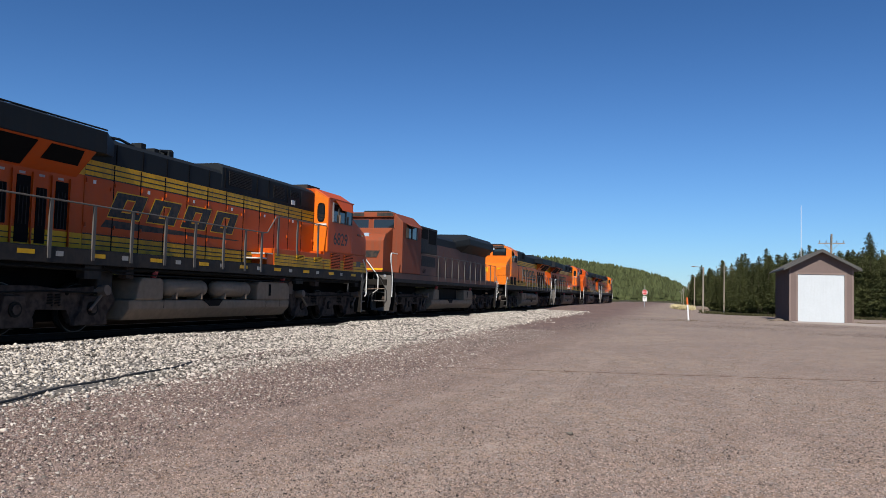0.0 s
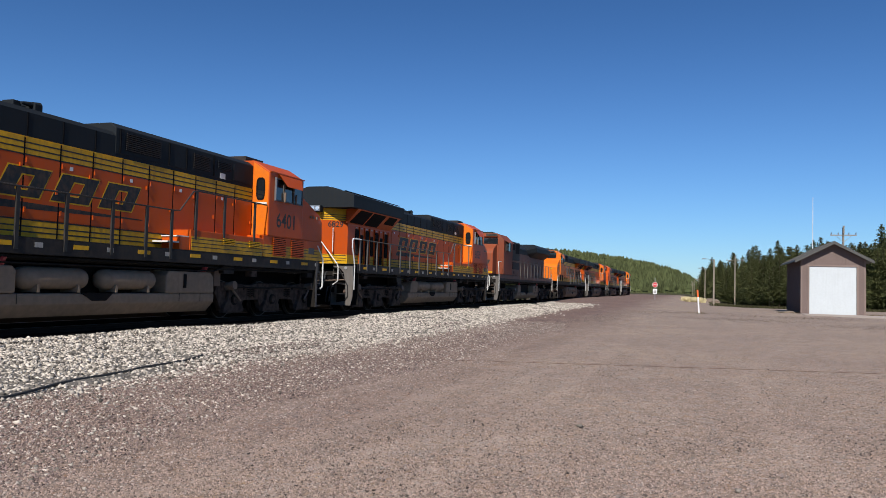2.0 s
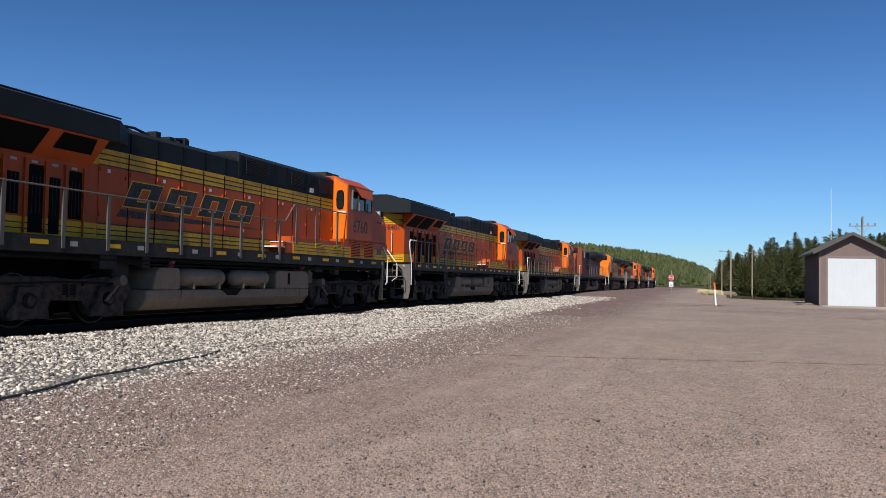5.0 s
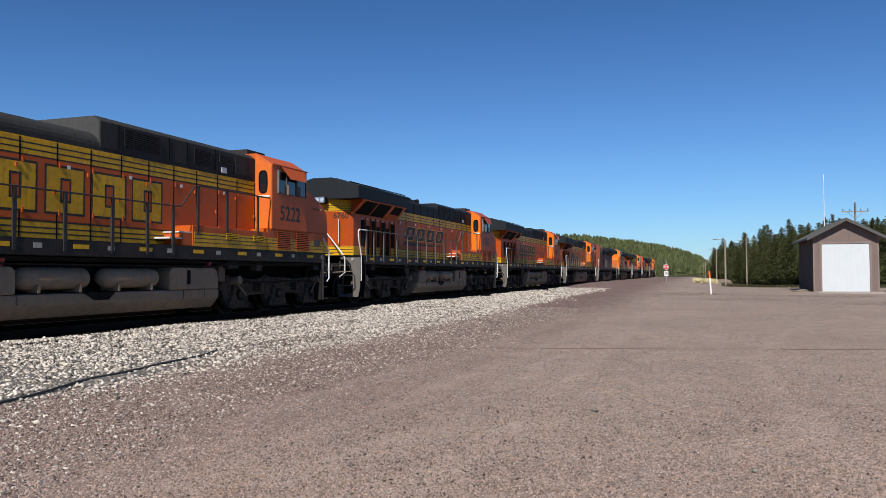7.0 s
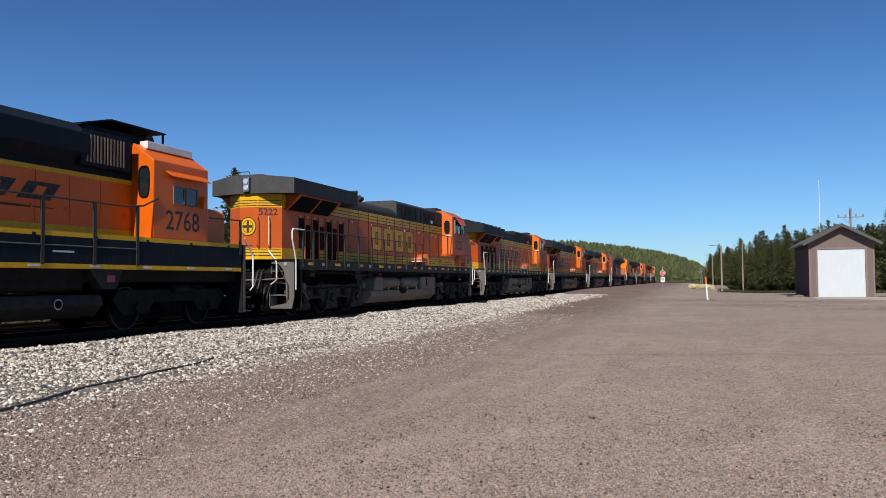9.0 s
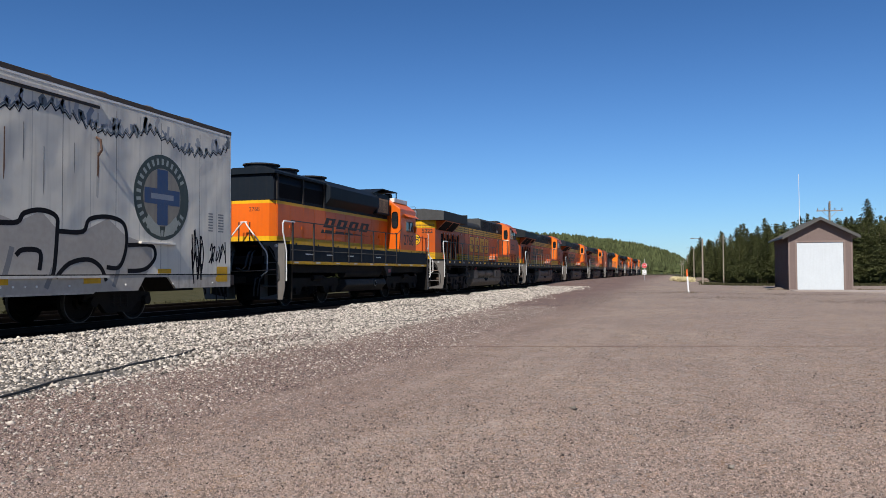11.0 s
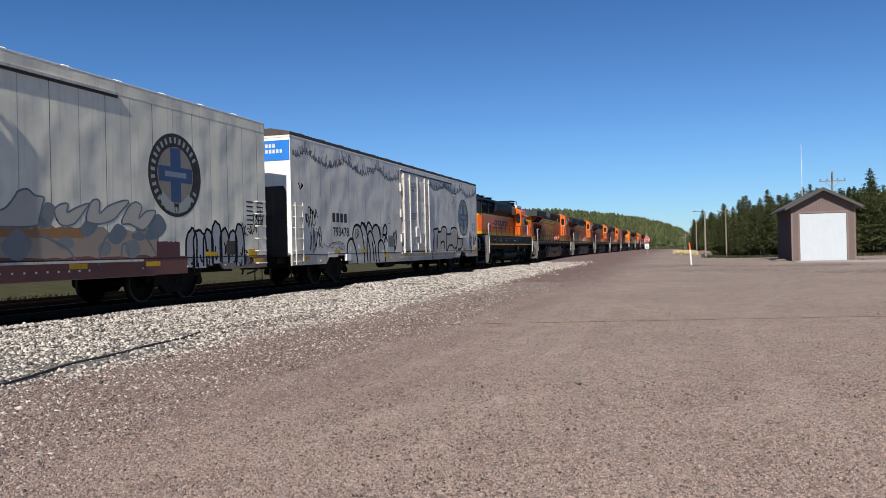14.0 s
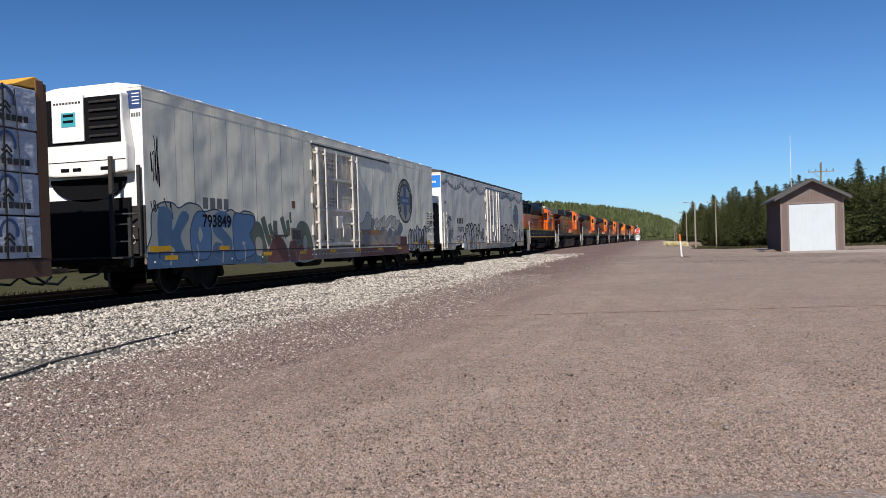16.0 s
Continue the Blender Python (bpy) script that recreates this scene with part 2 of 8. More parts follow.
def pipe(points, r, bm=None, sides=6):
    """A bent tube along a line of points."""
    bm = bm or bm_new()
    pts = [Vector(p) for p in points]
    rings = []
    for i, p in enumerate(pts):
        d = (pts[min(i + 1, len(pts) - 1)] - pts[max(i - 1, 0)]).normalized()
        u = d.cross(Vector((0.31, 0.17, 0.94))).normalized()
        w = d.cross(u)
        rings.append([bm.verts.new(p + r * (math.cos(k * 2 * math.pi / sides) * u + math.sin(k * 2 * math.pi / sides) * w)) for k in range(sides)])
    for a, b in zip(rings, rings[1:]):
        for k in range(sides):
            bm.faces.new((a[k], a[(k + 1) % sides], b[(k + 1) % sides], b[k]))
    bm.faces.new(rings[0])
    bm.faces.new(rings[-1][::-1])
    return bm


def smooth_step(a, b, v):
    t = np.clip((np.asarray(v, float) - a) / (b - a), 0, 1)
    return t * t * (3 - 2 * t)


# ---- ground ----
def ground_height(x, y):
    x, y = np.asarray(x, float), np.asarray(y, float)
    z = 0.2 * smooth_step(18, 58, y) + 0.38 * smooth_step(60, 95, y) * smooth_step(0, -4, x)
    z = z - 0.35 * smooth_step(66, 115, y) * smooth_step(0, 6, x)
    z = z + 0.2 * smooth_step(60, 85, y) * smooth_step(-5, -8, x) * (1 - smooth_step(60, 95, y))
    return z


def build_ground():
    near = np.concatenate([np.linspace(-60, -20, 14)[:-1], np.linspace(-20, 20, 81), np.linspace(20, 60, 14)[1:]])
    xs = np.concatenate([[-2500, -900, -300, -130], near, [130, 300, 900, 2500]])
    ys = np.concatenate([[-600, -150, -60], np.linspace(-30, 20, 76)[:-1], np.linspace(20, 120, 81), [140, 170, 220, 320, 600, 1200, 3000]])
    X, Y = np.meshgrid(xs, ys)
    rng = np.random.RandomState(3)
    Z = ground_height(X, Y) + rng.normal(0, 0.002, X.shape) * (np.abs(X) < 60) * (Y < 100)
    verts = np.stack([X, Y, Z], -1).reshape(-1, 3).tolist()
    nx = len(xs)
    faces, mats = [], []
    for j in range(len(ys) - 1):
        for i in range(nx - 1):
            faces.append((j * nx + i, j * nx + i + 1, (j + 1) * nx + i + 1, (j + 1) * nx + i))
            cx, cy = (xs[i] + xs[i + 1]) / 2, (ys[j] + ys[j + 1]) / 2
            lot = TRACK < cx < 40 and -80 < cy < 96 or TRACK - 2 < cx < 2 and cy < 260 or False
            mats.append(0 if lot else 1)
    me = soup(verts, faces)
    me.materials.append(M["gravel"])
    me.materials.append(M["grass"])
    me.polygons.foreach_set("material_index", mats)
    tagged(part("ground", me, None), "brownish gravel lot with grass beyond its edges", "ground", kind="structure")


build_ground()


def ballast_top(d):
    """Height of the track bed at a distance from its centre line."""
    d = np.abs(d)
    return np.where(d < 2.1, 0.34, 0.34 - 0.36 * smooth_step(1.2, 6.2, d))


def build_trackbed():
    prof = np.array([-6, -5, -4, -3.2, -2.6, -2.1, -1.4, 0, 1.4, 2.1, 2.6, 3.2, 3.7, 4.2, 4.7, 5.1, 5.5, 5.85, 6.2])
    ys = np.concatenate([np.arange(-60, 68, 1.0), [75, 90, 150, 300, 700]])
    verts, faces = [], []
    rng = np.random.RandomState(5)
    for y in ys:
        k = 1 - float(smooth_step(58, 70, y))
        for d in prof:
            out = np.sign(d) * max(0, abs(d) - 2.1)
            dd = np.sign(d) * min(abs(d), 2.1) + out * (0.15 + 0.85 * k)
            z = float(ballast_top(d)) + rng.normal(0, 0.015)
            verts.append((TRACK + dd, y, z if k > 0.5 or abs(d) < 2.2 else min(z, 0.2)))
    n = len(prof)
    for j in range(len(ys) - 1):
        for i in range(n - 1):
            faces.append((j * n + i, j * n + i + 1, (j + 1) * n + i + 1, (j + 1) * n + i))
    me = soup(verts, faces)
    me.materials.append(M["ballast"])
    me.materials.append(M["shaded_bed"])
    me.materials.append(M["pale_bed"])
    mid = [(prof[k % (n - 1)] + prof[k % (n - 1) + 1]) / 2 for k in range(len(faces))]
    # the middle strip takes the colour with the train's shade painted in
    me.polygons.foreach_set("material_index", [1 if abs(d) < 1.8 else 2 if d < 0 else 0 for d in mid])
    tagged(part("track_bed", me, None), "pale crushed-stone ballast bed", "ballast", kind="structure")
    prof2 = [-7.5, -6.4, -4.3, -2.2, 0]
    v2 = [(TRACK + d, y, 0.25 if -6.5 < d < -2 else 0.0) for y in (-80, 700) for d in prof2[:4] + [-2.0]]
    tagged(part("siding_bed", soup(v2, [(i, i + 1, i + 6, i + 5) for i in range(4)]), "ballast"), "worn ballast bed of the second track", "ballast", kind="structure")


build_trackbed()


def build_rails():
    w = [(-0.035, 0), (0.035, 0), (0.035, -0.035), (0.01, -0.045), (0.01, -0.14), (0.07, -0.165), (0.07, -0.18), (-0.07, -0.18), (-0.07, -0.165), (-0.01, -0.14), (-0.01, -0.045), (-0.035, -0.035)]
    for name, cx, top in (("track", TRACK, RAIL), ("siding", TRACK - 4.3, 0.42)):
        tr = tagged(new("railway_track" if name == "track" else "siding_track"), "steel rails on dark wooden sleepers" if name == "track" else "second track with rusty rails", "railway track", kind="structure")
        for s in (-1, 1):
            c = cx + s * 0.7525
            part("rail", prism([(c + a, top + b) for a, b in w], -90, 700), "rail", tr)
            part("rail_head", box(c - 0.03, c + 0.03, -90, 700, top + 0.001, top + 0.005), "railhead" if name == "track" else "rail", tr, "worn shiny running surface")
        if name == "track":
            rng = random.Random(4)
            me = None
            for i in range(230):
                y = -30 + i * 0.53
                if me is None:
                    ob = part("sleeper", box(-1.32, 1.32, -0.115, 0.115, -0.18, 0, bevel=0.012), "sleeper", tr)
                    me = ob.data
                else:
                    ob = part("sleeper", me, None, tr)
                ob.matrix_basis = pose(cx + rng.uniform(-0.05, 0.05), y + rng.uniform(-0.03, 0.03), top - 0.175, 0, 0, rng.uniform(-1, 1))


build_rails()


def stones(name, pts, size, mat, label, seed):
    """Many small eight-sided stones in one mesh."""
    rng = np.random.RandomState(seed)
    n = len(pts)
    base = np.array([(1, 0, 0), (-1, 0, 0), (0, 1, 0), (0, -1, 0), (0, 0, 1), (0, 0, -1)], float)
    v = base[None] * rng.uniform(0.55, 1.25, (n, 6, 1)) + rng.uniform(-0.25, 0.25, (n, 6, 3))
    q = rng.normal(size=(n, 4))
    q /= np.linalg.norm(q, axis=1)[:, None]
    w, x, y, z = q.T
    rot = np.stack([1 - 2 * (y * y + z * z), 2 * (x * y - z * w), 2 * (x * z + y * w), 2 * (x * y + z * w), 1 - 2 * (x * x + z * z), 2 * (y * z - x * w),
                    2 * (x * z - y * w), 2 * (y * z + x * w), 1 - 2 * (x * x + y * y)], -1).reshape(n, 3, 3)
    v = np.einsum("nij,nkj->nki", rot, v) * (size * rng.uniform(0.5, 1.5, n) ** 1.0)[:, None, None]
    v[:, :, 2] *= 0.75
    v += pts[:, None, :]
    f = np.array([(0, 2, 4), (2, 1, 4), (1, 3, 4), (3, 0, 4), (2, 0, 5), (1, 2, 5), (3, 1, 5), (0, 3, 5)])
    f = (f[None] + 6 * np.arange(n)[:, None, None]).reshape(-1)
    me = bpy.data.meshes.new(name)
    me.vertices.add(6 * n)
    me.vertices.foreach_set("co", v.reshape(-1).astype(np.float32))
    me.loops.add(len(f))
    me.loops.foreach_set("vertex_index", f.astype(np.int32))
    me.polygons.add(len(f) // 3)
    me.polygons.foreach_set("loop_start", np.arange(0, len(f), 3, dtype=np.int32))
    me.polygons.foreach_set("loop_total", np.full(len(f) // 3, 3, np.int32))
    me.update(calc_edges=True)
    tagged(part(name, me, mat), label, "stones", kind="stuff")


def chips(name, pts, size, mat, label, seed):
    """Many small stones half sunk in the ground, four faces each, in one mesh."""
    rng = np.random.RandomState(seed)
    n = len(pts)
    a = rng.rand(n, 1) * 6.28 + np.array([0, 1.57, 3.14, 4.71]) + rng.uniform(-0.5, 0.5, (n, 4))
    r = size * rng.uniform(0.5, 1.5, (n, 1)) * rng.uniform(0.6, 1.3, (n, 4))
    v = np.empty((n, 5, 3))
    v[:, :4, 0], v[:, :4, 1], v[:, :4, 2] = r * np.cos(a), r * np.sin(a), rng.uniform(-0.3, 0.1, (n, 4)) * size
    v[:, 4, :2] = rng.uniform(-0.5, 0.5, (n, 2)) * size
    v[:, 4, 2] = size * rng.uniform(0.5, 1.3, n)
    v += pts[:, None, :]
    f = np.array([(0, 1, 4), (1, 2, 4), (2, 3, 4), (3, 0, 4)])
    f = (f[None] + 5 * np.arange(n)[:, None, None]).reshape(-1)
    me = bpy.data.meshes.new(name)
    me.vertices.add(5 * n)
    me.vertices.foreach_set("co", v.reshape(-1).astype(np.float32))
    me.loops.add(len(f))
    me.loops.foreach_set("vertex_index", f.astype(np.int32))
    me.polygons.add(len(f) // 3)
    me.polygons.foreach_set("loop_start", np.arange(0, len(f), 3, dtype=np.int32))
    me.polygons.foreach_set("loop_total", np.full(len(f) // 3, 3, np.int32))
    me.update(calc_edges=True)
    tagged(part(name, me, mat), label, "stones", kind="stuff")


def lot_points(rng, n, near, far):
    """Places on the lot ahead of the standing point, denser near it."""
    d = near * (far / near) ** rng.rand(n)
    side = d * rng.uniform(-0.66, 0.66, n)
    c, q = math.cos(radians(17.8)), math.sin(radians(17.8))
    x, y = side * c - d * q, d * c + side * q
    keep = x > TRACK + 5.2
    return x[keep], y[keep]


def build_stones():
    rng = np.random.RandomState(11)
    for lo, hi, den in ((6, 24, 520), (24, 45, 210), (45, 68, 75)):
        n = int((hi - lo) * 5.6 * den)
        d = rng.uniform(1.75, 6.6, n)
        y = rng.uniform(lo, hi, n)
        d = d + 0.25 * np.sin(y * 0.35) + 0.2 * np.sin(y * 1.1)
        keep = rng.rand(n) < 1 - smooth_step(4.0, 6.2, d) * 0.98
        d, y = d[keep], y[keep]
        x = TRACK + d
        z = np.maximum(ballast_top(d), ground_height(x, y) + 0.0) + rng.uniform(-0.015, 0.02, len(d))
        stones("ballast_stones", np.stack([x, y, z], -1), 0.031 + 0.0006 * lo, "stone", "loose pale crushed stones of the track ballast", 21)
    n = 36000                                            # mixed stones where ballast and lot meet
    y = 3.8 + 34 * rng.rand(n) ** 1.6
    d = 4.2 + 4.6 * rng.rand(n) ** 1.25
    x = TRACK + d + 0.3 * np.sin(y * 0.5)
    stones("spilled_stones", np.stack([x, y, np.maximum(ballast_top(d), ground_height(x, y)) + 0.004], -1), 0.0145, "pebble", "grey and reddish stones spilled from the ballast", 23)
    n = 13000
    y = 3.8 + 30 * rng.rand(n) ** 1.5
    d = 5.0 + 3.6 * rng.rand(n) ** 2.2
    x = TRACK + d + 0.3 * np.sin(y * 0.5)
    stones("scattered_ballast", np.stack([x, y, np.maximum(ballast_top(d), ground_height(x, y)) + 0.006], -1), 0.018, "stone", "pale ballast stones scattered into the gravel", 25)
    n = 14000
    y = 3.8 + 26 * rng.rand(n) ** 1.5
    d = 5.2 + 4.2 * rng.rand(n) ** 1.3
    x = TRACK + d + 0.3 * np.sin(y * 0.5)
    stones("pale_chips", np.stack([x, y, np.maximum(ballast_top(d), ground_height(x, y)) + 0.005], -1), 0.012, "pale_chip", "small pale chips among the darker gravel", 29)
    x, y = lot_points(rng, 200000, 4.6, 36)
    chips("gravel_chips", np.stack([x, y, ground_height(x, y) + 0.002], -1), 0.0103, "lot_chip", "small loose gravel chips on the lot", 22)
    x, y = lot_points(rng, 27000, 4.8, 36)
    keep = rng.rand(len(x)) < 0.35 + 0.65 * (np.sin(x * 0.9 + 2 * np.sin(y * 0.4)) * np.sin(y * 0.7 + x * 0.3) > 0)
    x, y = x[keep], y[keep]
    stones("coarse_chips", np.stack([x, y, ground_height(x, y) + 0.003], -1), 0.013, "chip", "dark and pale loose stones on the gravel lot", 27)
    n = 5500                                             # pale chips strewn over the lot
    x, y = lot_points(rng, n, 4.8, 32)
    stones("strewn_chips", np.stack([x, y, ground_height(x, y) + 0.004], -1), 0.0095, "pale_chip", "small pale stones strewn over the gravel lot", 33)
    n = 9000                                             # rougher patches before the shed and along the road's end
    c = np.array([(2.5, 44, 3.5, 2.2), (6.0, 50, 3.0, 2.0), (-1.5, 52, 4.0, 2.5), (-4.5, 40, 1.2, 6.0), (8.5, 40, 3.0, 2.5), (-5.8, 28, 0.8, 7.0)])[rng.randint(6, size=n)]
    x, y = c[:, 0] + c[:, 2] * rng.normal(size=n) * 0.6, c[:, 1] + c[:, 3] * rng.normal(size=n) * 0.6
    stones("rubble_patches", np.stack([x, y, ground_height(x, y) + 0.006], -1), 0.02, "chip", "patches of rough loose rubble on the lot", 31)
    spots = np.array([(-4.17, 4.6), (0.34, 6.51), (1.9, 6.3), (0.6, 4.2), (2.4, 8.2), (-4.4, 9.1), (3.3, 5.2), (-1.2, 8.8), (4.6, 9.0), (-5.5, 12.5), (1.2, 13.8)])
    stones("pale_rocks", np.stack([spots[:, 0], spots[:, 1], 0.018 + 0 * spots[:, 0]], -1), 0.034, "stone", "few pale rocks lying on the gravel", 24)


build_stones()

# ---- train materials ----
def paint(name, base, **k):
    o = dict(rough=0.42, second=tuple(c * 0.8 for c in base), scale=1.1, amount=0.5, fine=tuple(0.6 * c + 0.4 * d for c, d in zip(base, (0.10, 0.07, 0.05))),
             fine_scale=7, fine_amount=0.35, streak=0.35, bump=0.0015, bump_scale=5)
    o.update(k)
    return material(name, base, **o)


M["orange"] = paint("orange_paint", (0.465, 0.067, 0.003), spec=0.2, per_object=0.07, streak=0.14, fine_amount=0.2, dirt=(0.16, 0.05, 0.02))
M["orange_dirty"] = paint("grimy_orange_paint", (0.44, 0.064, 0.004), spec=0.2, per_object=0.07, second=(0.30, 0.05, 0.007), amount=0.7, streak=0.3, dirt=(0.10, 0.04, 0.02))
M["orange_grimy"] = paint("sooty_orange_paint", (0.12, 0.042, 0.026), second=(0.07, 0.034, 0.026), amount=0.8, streak=0.5, dirt=(0.05, 0.035, 0.03), rough=0.65)
# newer locomotive's paint; on cab backs it paints in the sunlight
M["orange_new_and_lit"] = paint("fresh_and_sunlit_orange", (0.66, 0.15, 0.005), spec=0.25, streak=0.12, amount=0.3)
# brighter copy of the older orange, sunlight painted in for the cab back
M["heritage_cab_lit"] = paint("sunlit_older_orange", (0.62, 0.135, 0.02), spec=0.25, streak=0.15, amount=0.3)
M["orange_faded"] = paint("faded_orange_paint", (0.26, 0.060, 0.024), rough=0.6, spec=0.15, streak=0.4)
M["orange_worn"] = paint("worn_orange_paint", (0.20, 0.048, 0.022), rough=0.6, spec=0.15, streak=0.45)
M["heritage_orange"] = paint("older_orange_paint", (0.47, 0.083, 0.010), spec=0.2, per_object=0.06, streak=0.2, dirt=(0.2, 0.06, 0.02))
M["black"] = paint("black_paint", spec=0.08, base=(0.0145, 0.018, 0.0215), rough=0.55, second=(0.019, 0.022, 0.025), fine=(0.018, 0.018, 0.018), streak=0.1, dirt=(0.04, 0.035, 0.03))
M["black_faded"] = paint("faded_black_paint", spec=0.08, base=(0.034, 0.0345, 0.0335), rough=0.6, second=(0.043, 0.043, 0.041), fine=(0.02, 0.02, 0.02), streak=0.25, dirt=(0.06, 0.055, 0.05))
# lighter copy of the faded black, with sunlight painted in for rear-facing ends
M["end_lit"] = paint("sunlit_faded_black_paint", spec=0.1, base=(0.060, 0.060, 0.059), rough=0.6, second=(0.046, 0.046, 0.045), fine=(0.035, 0.035, 0.034), streak=0.2, dirt=(0.09, 0.085, 0.08))
M["orange_bright"] = paint("vivid_orange_paint", (0.62, 0.108, 0.003), spec=0.3, rough=0.35, streak=0.12, fine_amount=0.15, per_object=0.05, dirt=(0.2, 0.06, 0.02))
M["navy"] = paint("blue_black_paint", spec=0.06, base=(0.008, 0.012, 0.018), rough=0.5, second=(0.010, 0.015, 0.021), fine=(0.012, 0.015, 0.018), streak=0.06)
M["yellow"] = paint("yellow_paint", (0.66, 0.355, 0.008), spec=0.2, streak=0.2, fine_amount=0.2, dirt=(0.2, 0.11, 0.02))
M["yellow_grimy"] = paint("sooty_yellow_paint", (0.62, 0.335, 0.008), spec=0.2, second=(0.44, 0.24, 0.012), amount=0.45, scale=1.6, fine=(0.20, 0.115, 0.025), fine_scale=9, fine_amount=0.3, streak=0.35, dirt=(0.07, 0.05, 0.03), per_object=0.15)
M["grey"] = paint("grey_paint", spec=0.12, base=(0.023, 0.022, 0.022), rough=0.6, streak=0.2, dirt=(0.06, 0.042, 0.033))
M["tank"] = paint("dusty_tank", spec=0.12, base=(0.28, 0.207, 0.146), rough=0.75, second=(0.19, 0.138, 0.097), fine=(0.15, 0.112, 0.078), fine_amount=0.3, streak=0.12)
M["truck"] = paint("dirty_iron", spec=0.12, base=(0.011, 0.0095, 0.008), rough=0.8, second=(0.022, 0.019, 0.016), fine=(0.006, 0.005, 0.005), streak=0.15, dirt=(0.03, 0.025, 0.02))
M["side_iron"] = paint("dusty_side_frame", spec=0.12, base=(0.085, 0.060, 0.048), rough=0.85, second=(0.055, 0.039, 0.032), scale=2.5, fine=(0.012, 0.010, 0.009), fine_amount=0.6, streak=0.2)
M["step_grey"] = paint("dusty_step_plate", spec=0.12, base=(0.12, 0.112, 0.104), rough=0.7, second=(0.07, 0.065, 0.06), streak=0.3)
M["iron_dust"] = paint("dusty_casting", spec=0.12, base=(0.20, 0.145, 0.11), rough=0.8, second=(0.10, 0.07, 0.055), streak=0.3)
M["wheel"] = material("wheel_steel", (0.009, 0.0075, 0.007), 0.75, 0.0, second=(0.014, 0.011, 0.01), scale=5, spec=0.1)
M["tread"] = material("worn_tread", (0.10, 0.092, 0.088), 0.55, 0.7, scale=5)
M["dark"] = material("dark_screen", (0.004, 0.004, 0.005), 0.8, scale=8, spec=0.1)
M["rail_black"] = paint("black_handrail", spec=0.12, base=(0.03, 0.03, 0.03), streak=0.2)
M["rail_grey"] = paint("dusty_handrail", (0.085, 0.078, 0.07), rough=0.7, streak=0.2)
M["white"] = paint("white_paint", (0.62, 0.62, 0.60), streak=0.25, dirt=(0.4, 0.35, 0.28))
M["bleached"] = paint("bleached_white", (0.33, 0.31, 0.28), streak=0.4)
M["letter"] = paint("dark_lettering", spec=0.3, base=(0.014, 0.018, 0.018), rough=0.55, fine=(0.10, 0.05, 0.03), fine_amount=0.4, streak=0.3)
M["glass"] = material("cab_glass", (0.012, 0.015, 0.018), 0.06, 0.0, scale=0.6, spec=0.8)
M["lens"] = material("lamp_lens", (0.75, 0.76, 0.78), 0.12, 0.6, scale=20)
M["hose"] = material("rubber_hose", (0.02, 0.02, 0.02), 0.6, scale=10)
M["red"] = paint("red_paint", (0.35, 0.03, 0.04), streak=0.2)
M["steel"] = material("bare_steel", (0.4, 0.4, 0.4), 0.4, 0.9, scale=4)

CARS, SPIN = [], []


# ---- train pieces ----
def text_on(parent, words, where, size, face="side", mat="letter", name="road_number", bold=0.0, stretch=1.0):
    """Raised lettering; where: its lower start, on the camera's side (side), the other side (far) or the rear end."""
    cu = bpy.data.curves.new("t", "FONT")
    cu.body, cu.size, cu.extrude, cu.offset = words, size, 0.0008, bold
    tmp = bpy.data.objects.new("t", cu)
    me = bpy.data.meshes.new_from_object(tmp)
    bpy.data.objects.remove(tmp)
    me.transform(Matrix.Diagonal((stretch, 1, 1, 1)))
    ob = part(name, me, mat, parent)
    if name == "stencil":                                # letters too small to pick apart
        tagged(ob, kind="stuff")
    ob.matrix_basis = pose(*where, *{"side": (90, 0, 90), "far": (90, 0, -90), "rear": (90, 0, 0), "front": (90, 0, 180)}[face])
    return ob


def plate(parent, name, sx, lat, y0, y1, z0, z1, mat, thick=0.006, label=""):
    """A thin panel on a side face (sx: +1 or -1)."""
    a, b = sorted((sx * lat, sx * (lat + thick)))
    return part(name, box(a, b, y0, y1, z0, z1), mat, parent, label)


def wheelset(parent, y, r=0.53):
    prof = [(0.06, 0.62), (0.06, 0.66), (r * 0.75, 0.69), (r * 0.8, 0.66), (r + 0.03, 0.66), (r + 0.03, 0.69), (r, 0.70), (r, 0.80), (r * 0.84, 0.80), (r * 0.8, 0.765), (0.16, 0.75), (0.14, 0.83), (0.07, 0.83), (0.07, 0.62)]
    bm = bm_new()
    n = 28
    for s in (-1, 1):
        rings = [[bm.verts.new((s * x, q * math.cos(k * 2 * math.pi / n), q * math.sin(k * 2 * math.pi / n))) for k in range(n)] for q, x in prof]
        for a, b in zip(rings, rings[1:]):
            for k in range(n):
                bm.faces.new((a[k], a[(k + 1) % n], b[(k + 1) % n], b[k]))
    rod((-0.64, 0, 0), (0.64, 0, 0), 0.085, bm, 12)
    for s in (-1, 1):                                     # bright rolled tread
        rings = [[bm.verts.new((s * x, q * math.cos(k * 2 * math.pi / n), q * math.sin(k * 2 * math.pi / n))) for k in range(n)] for q, x in ((r + 0.001, 0.705), (r + 0.001, 0.803), (r - 0.022, 0.803))]
        for a, b in zip(rings, rings[1:]):
            for k in range(n):
                bm.faces.new((a[k], a[(k + 1) % n], b[(k + 1) % n], b[k])).material_index = 1
    ob = part("wheelset", bm, "wheel", parent)
    ob.data.materials.append(M["tread"])
    SPIN.append((ob, y, r))
    ob.matrix_basis = pose(0, y, r)
    return ob


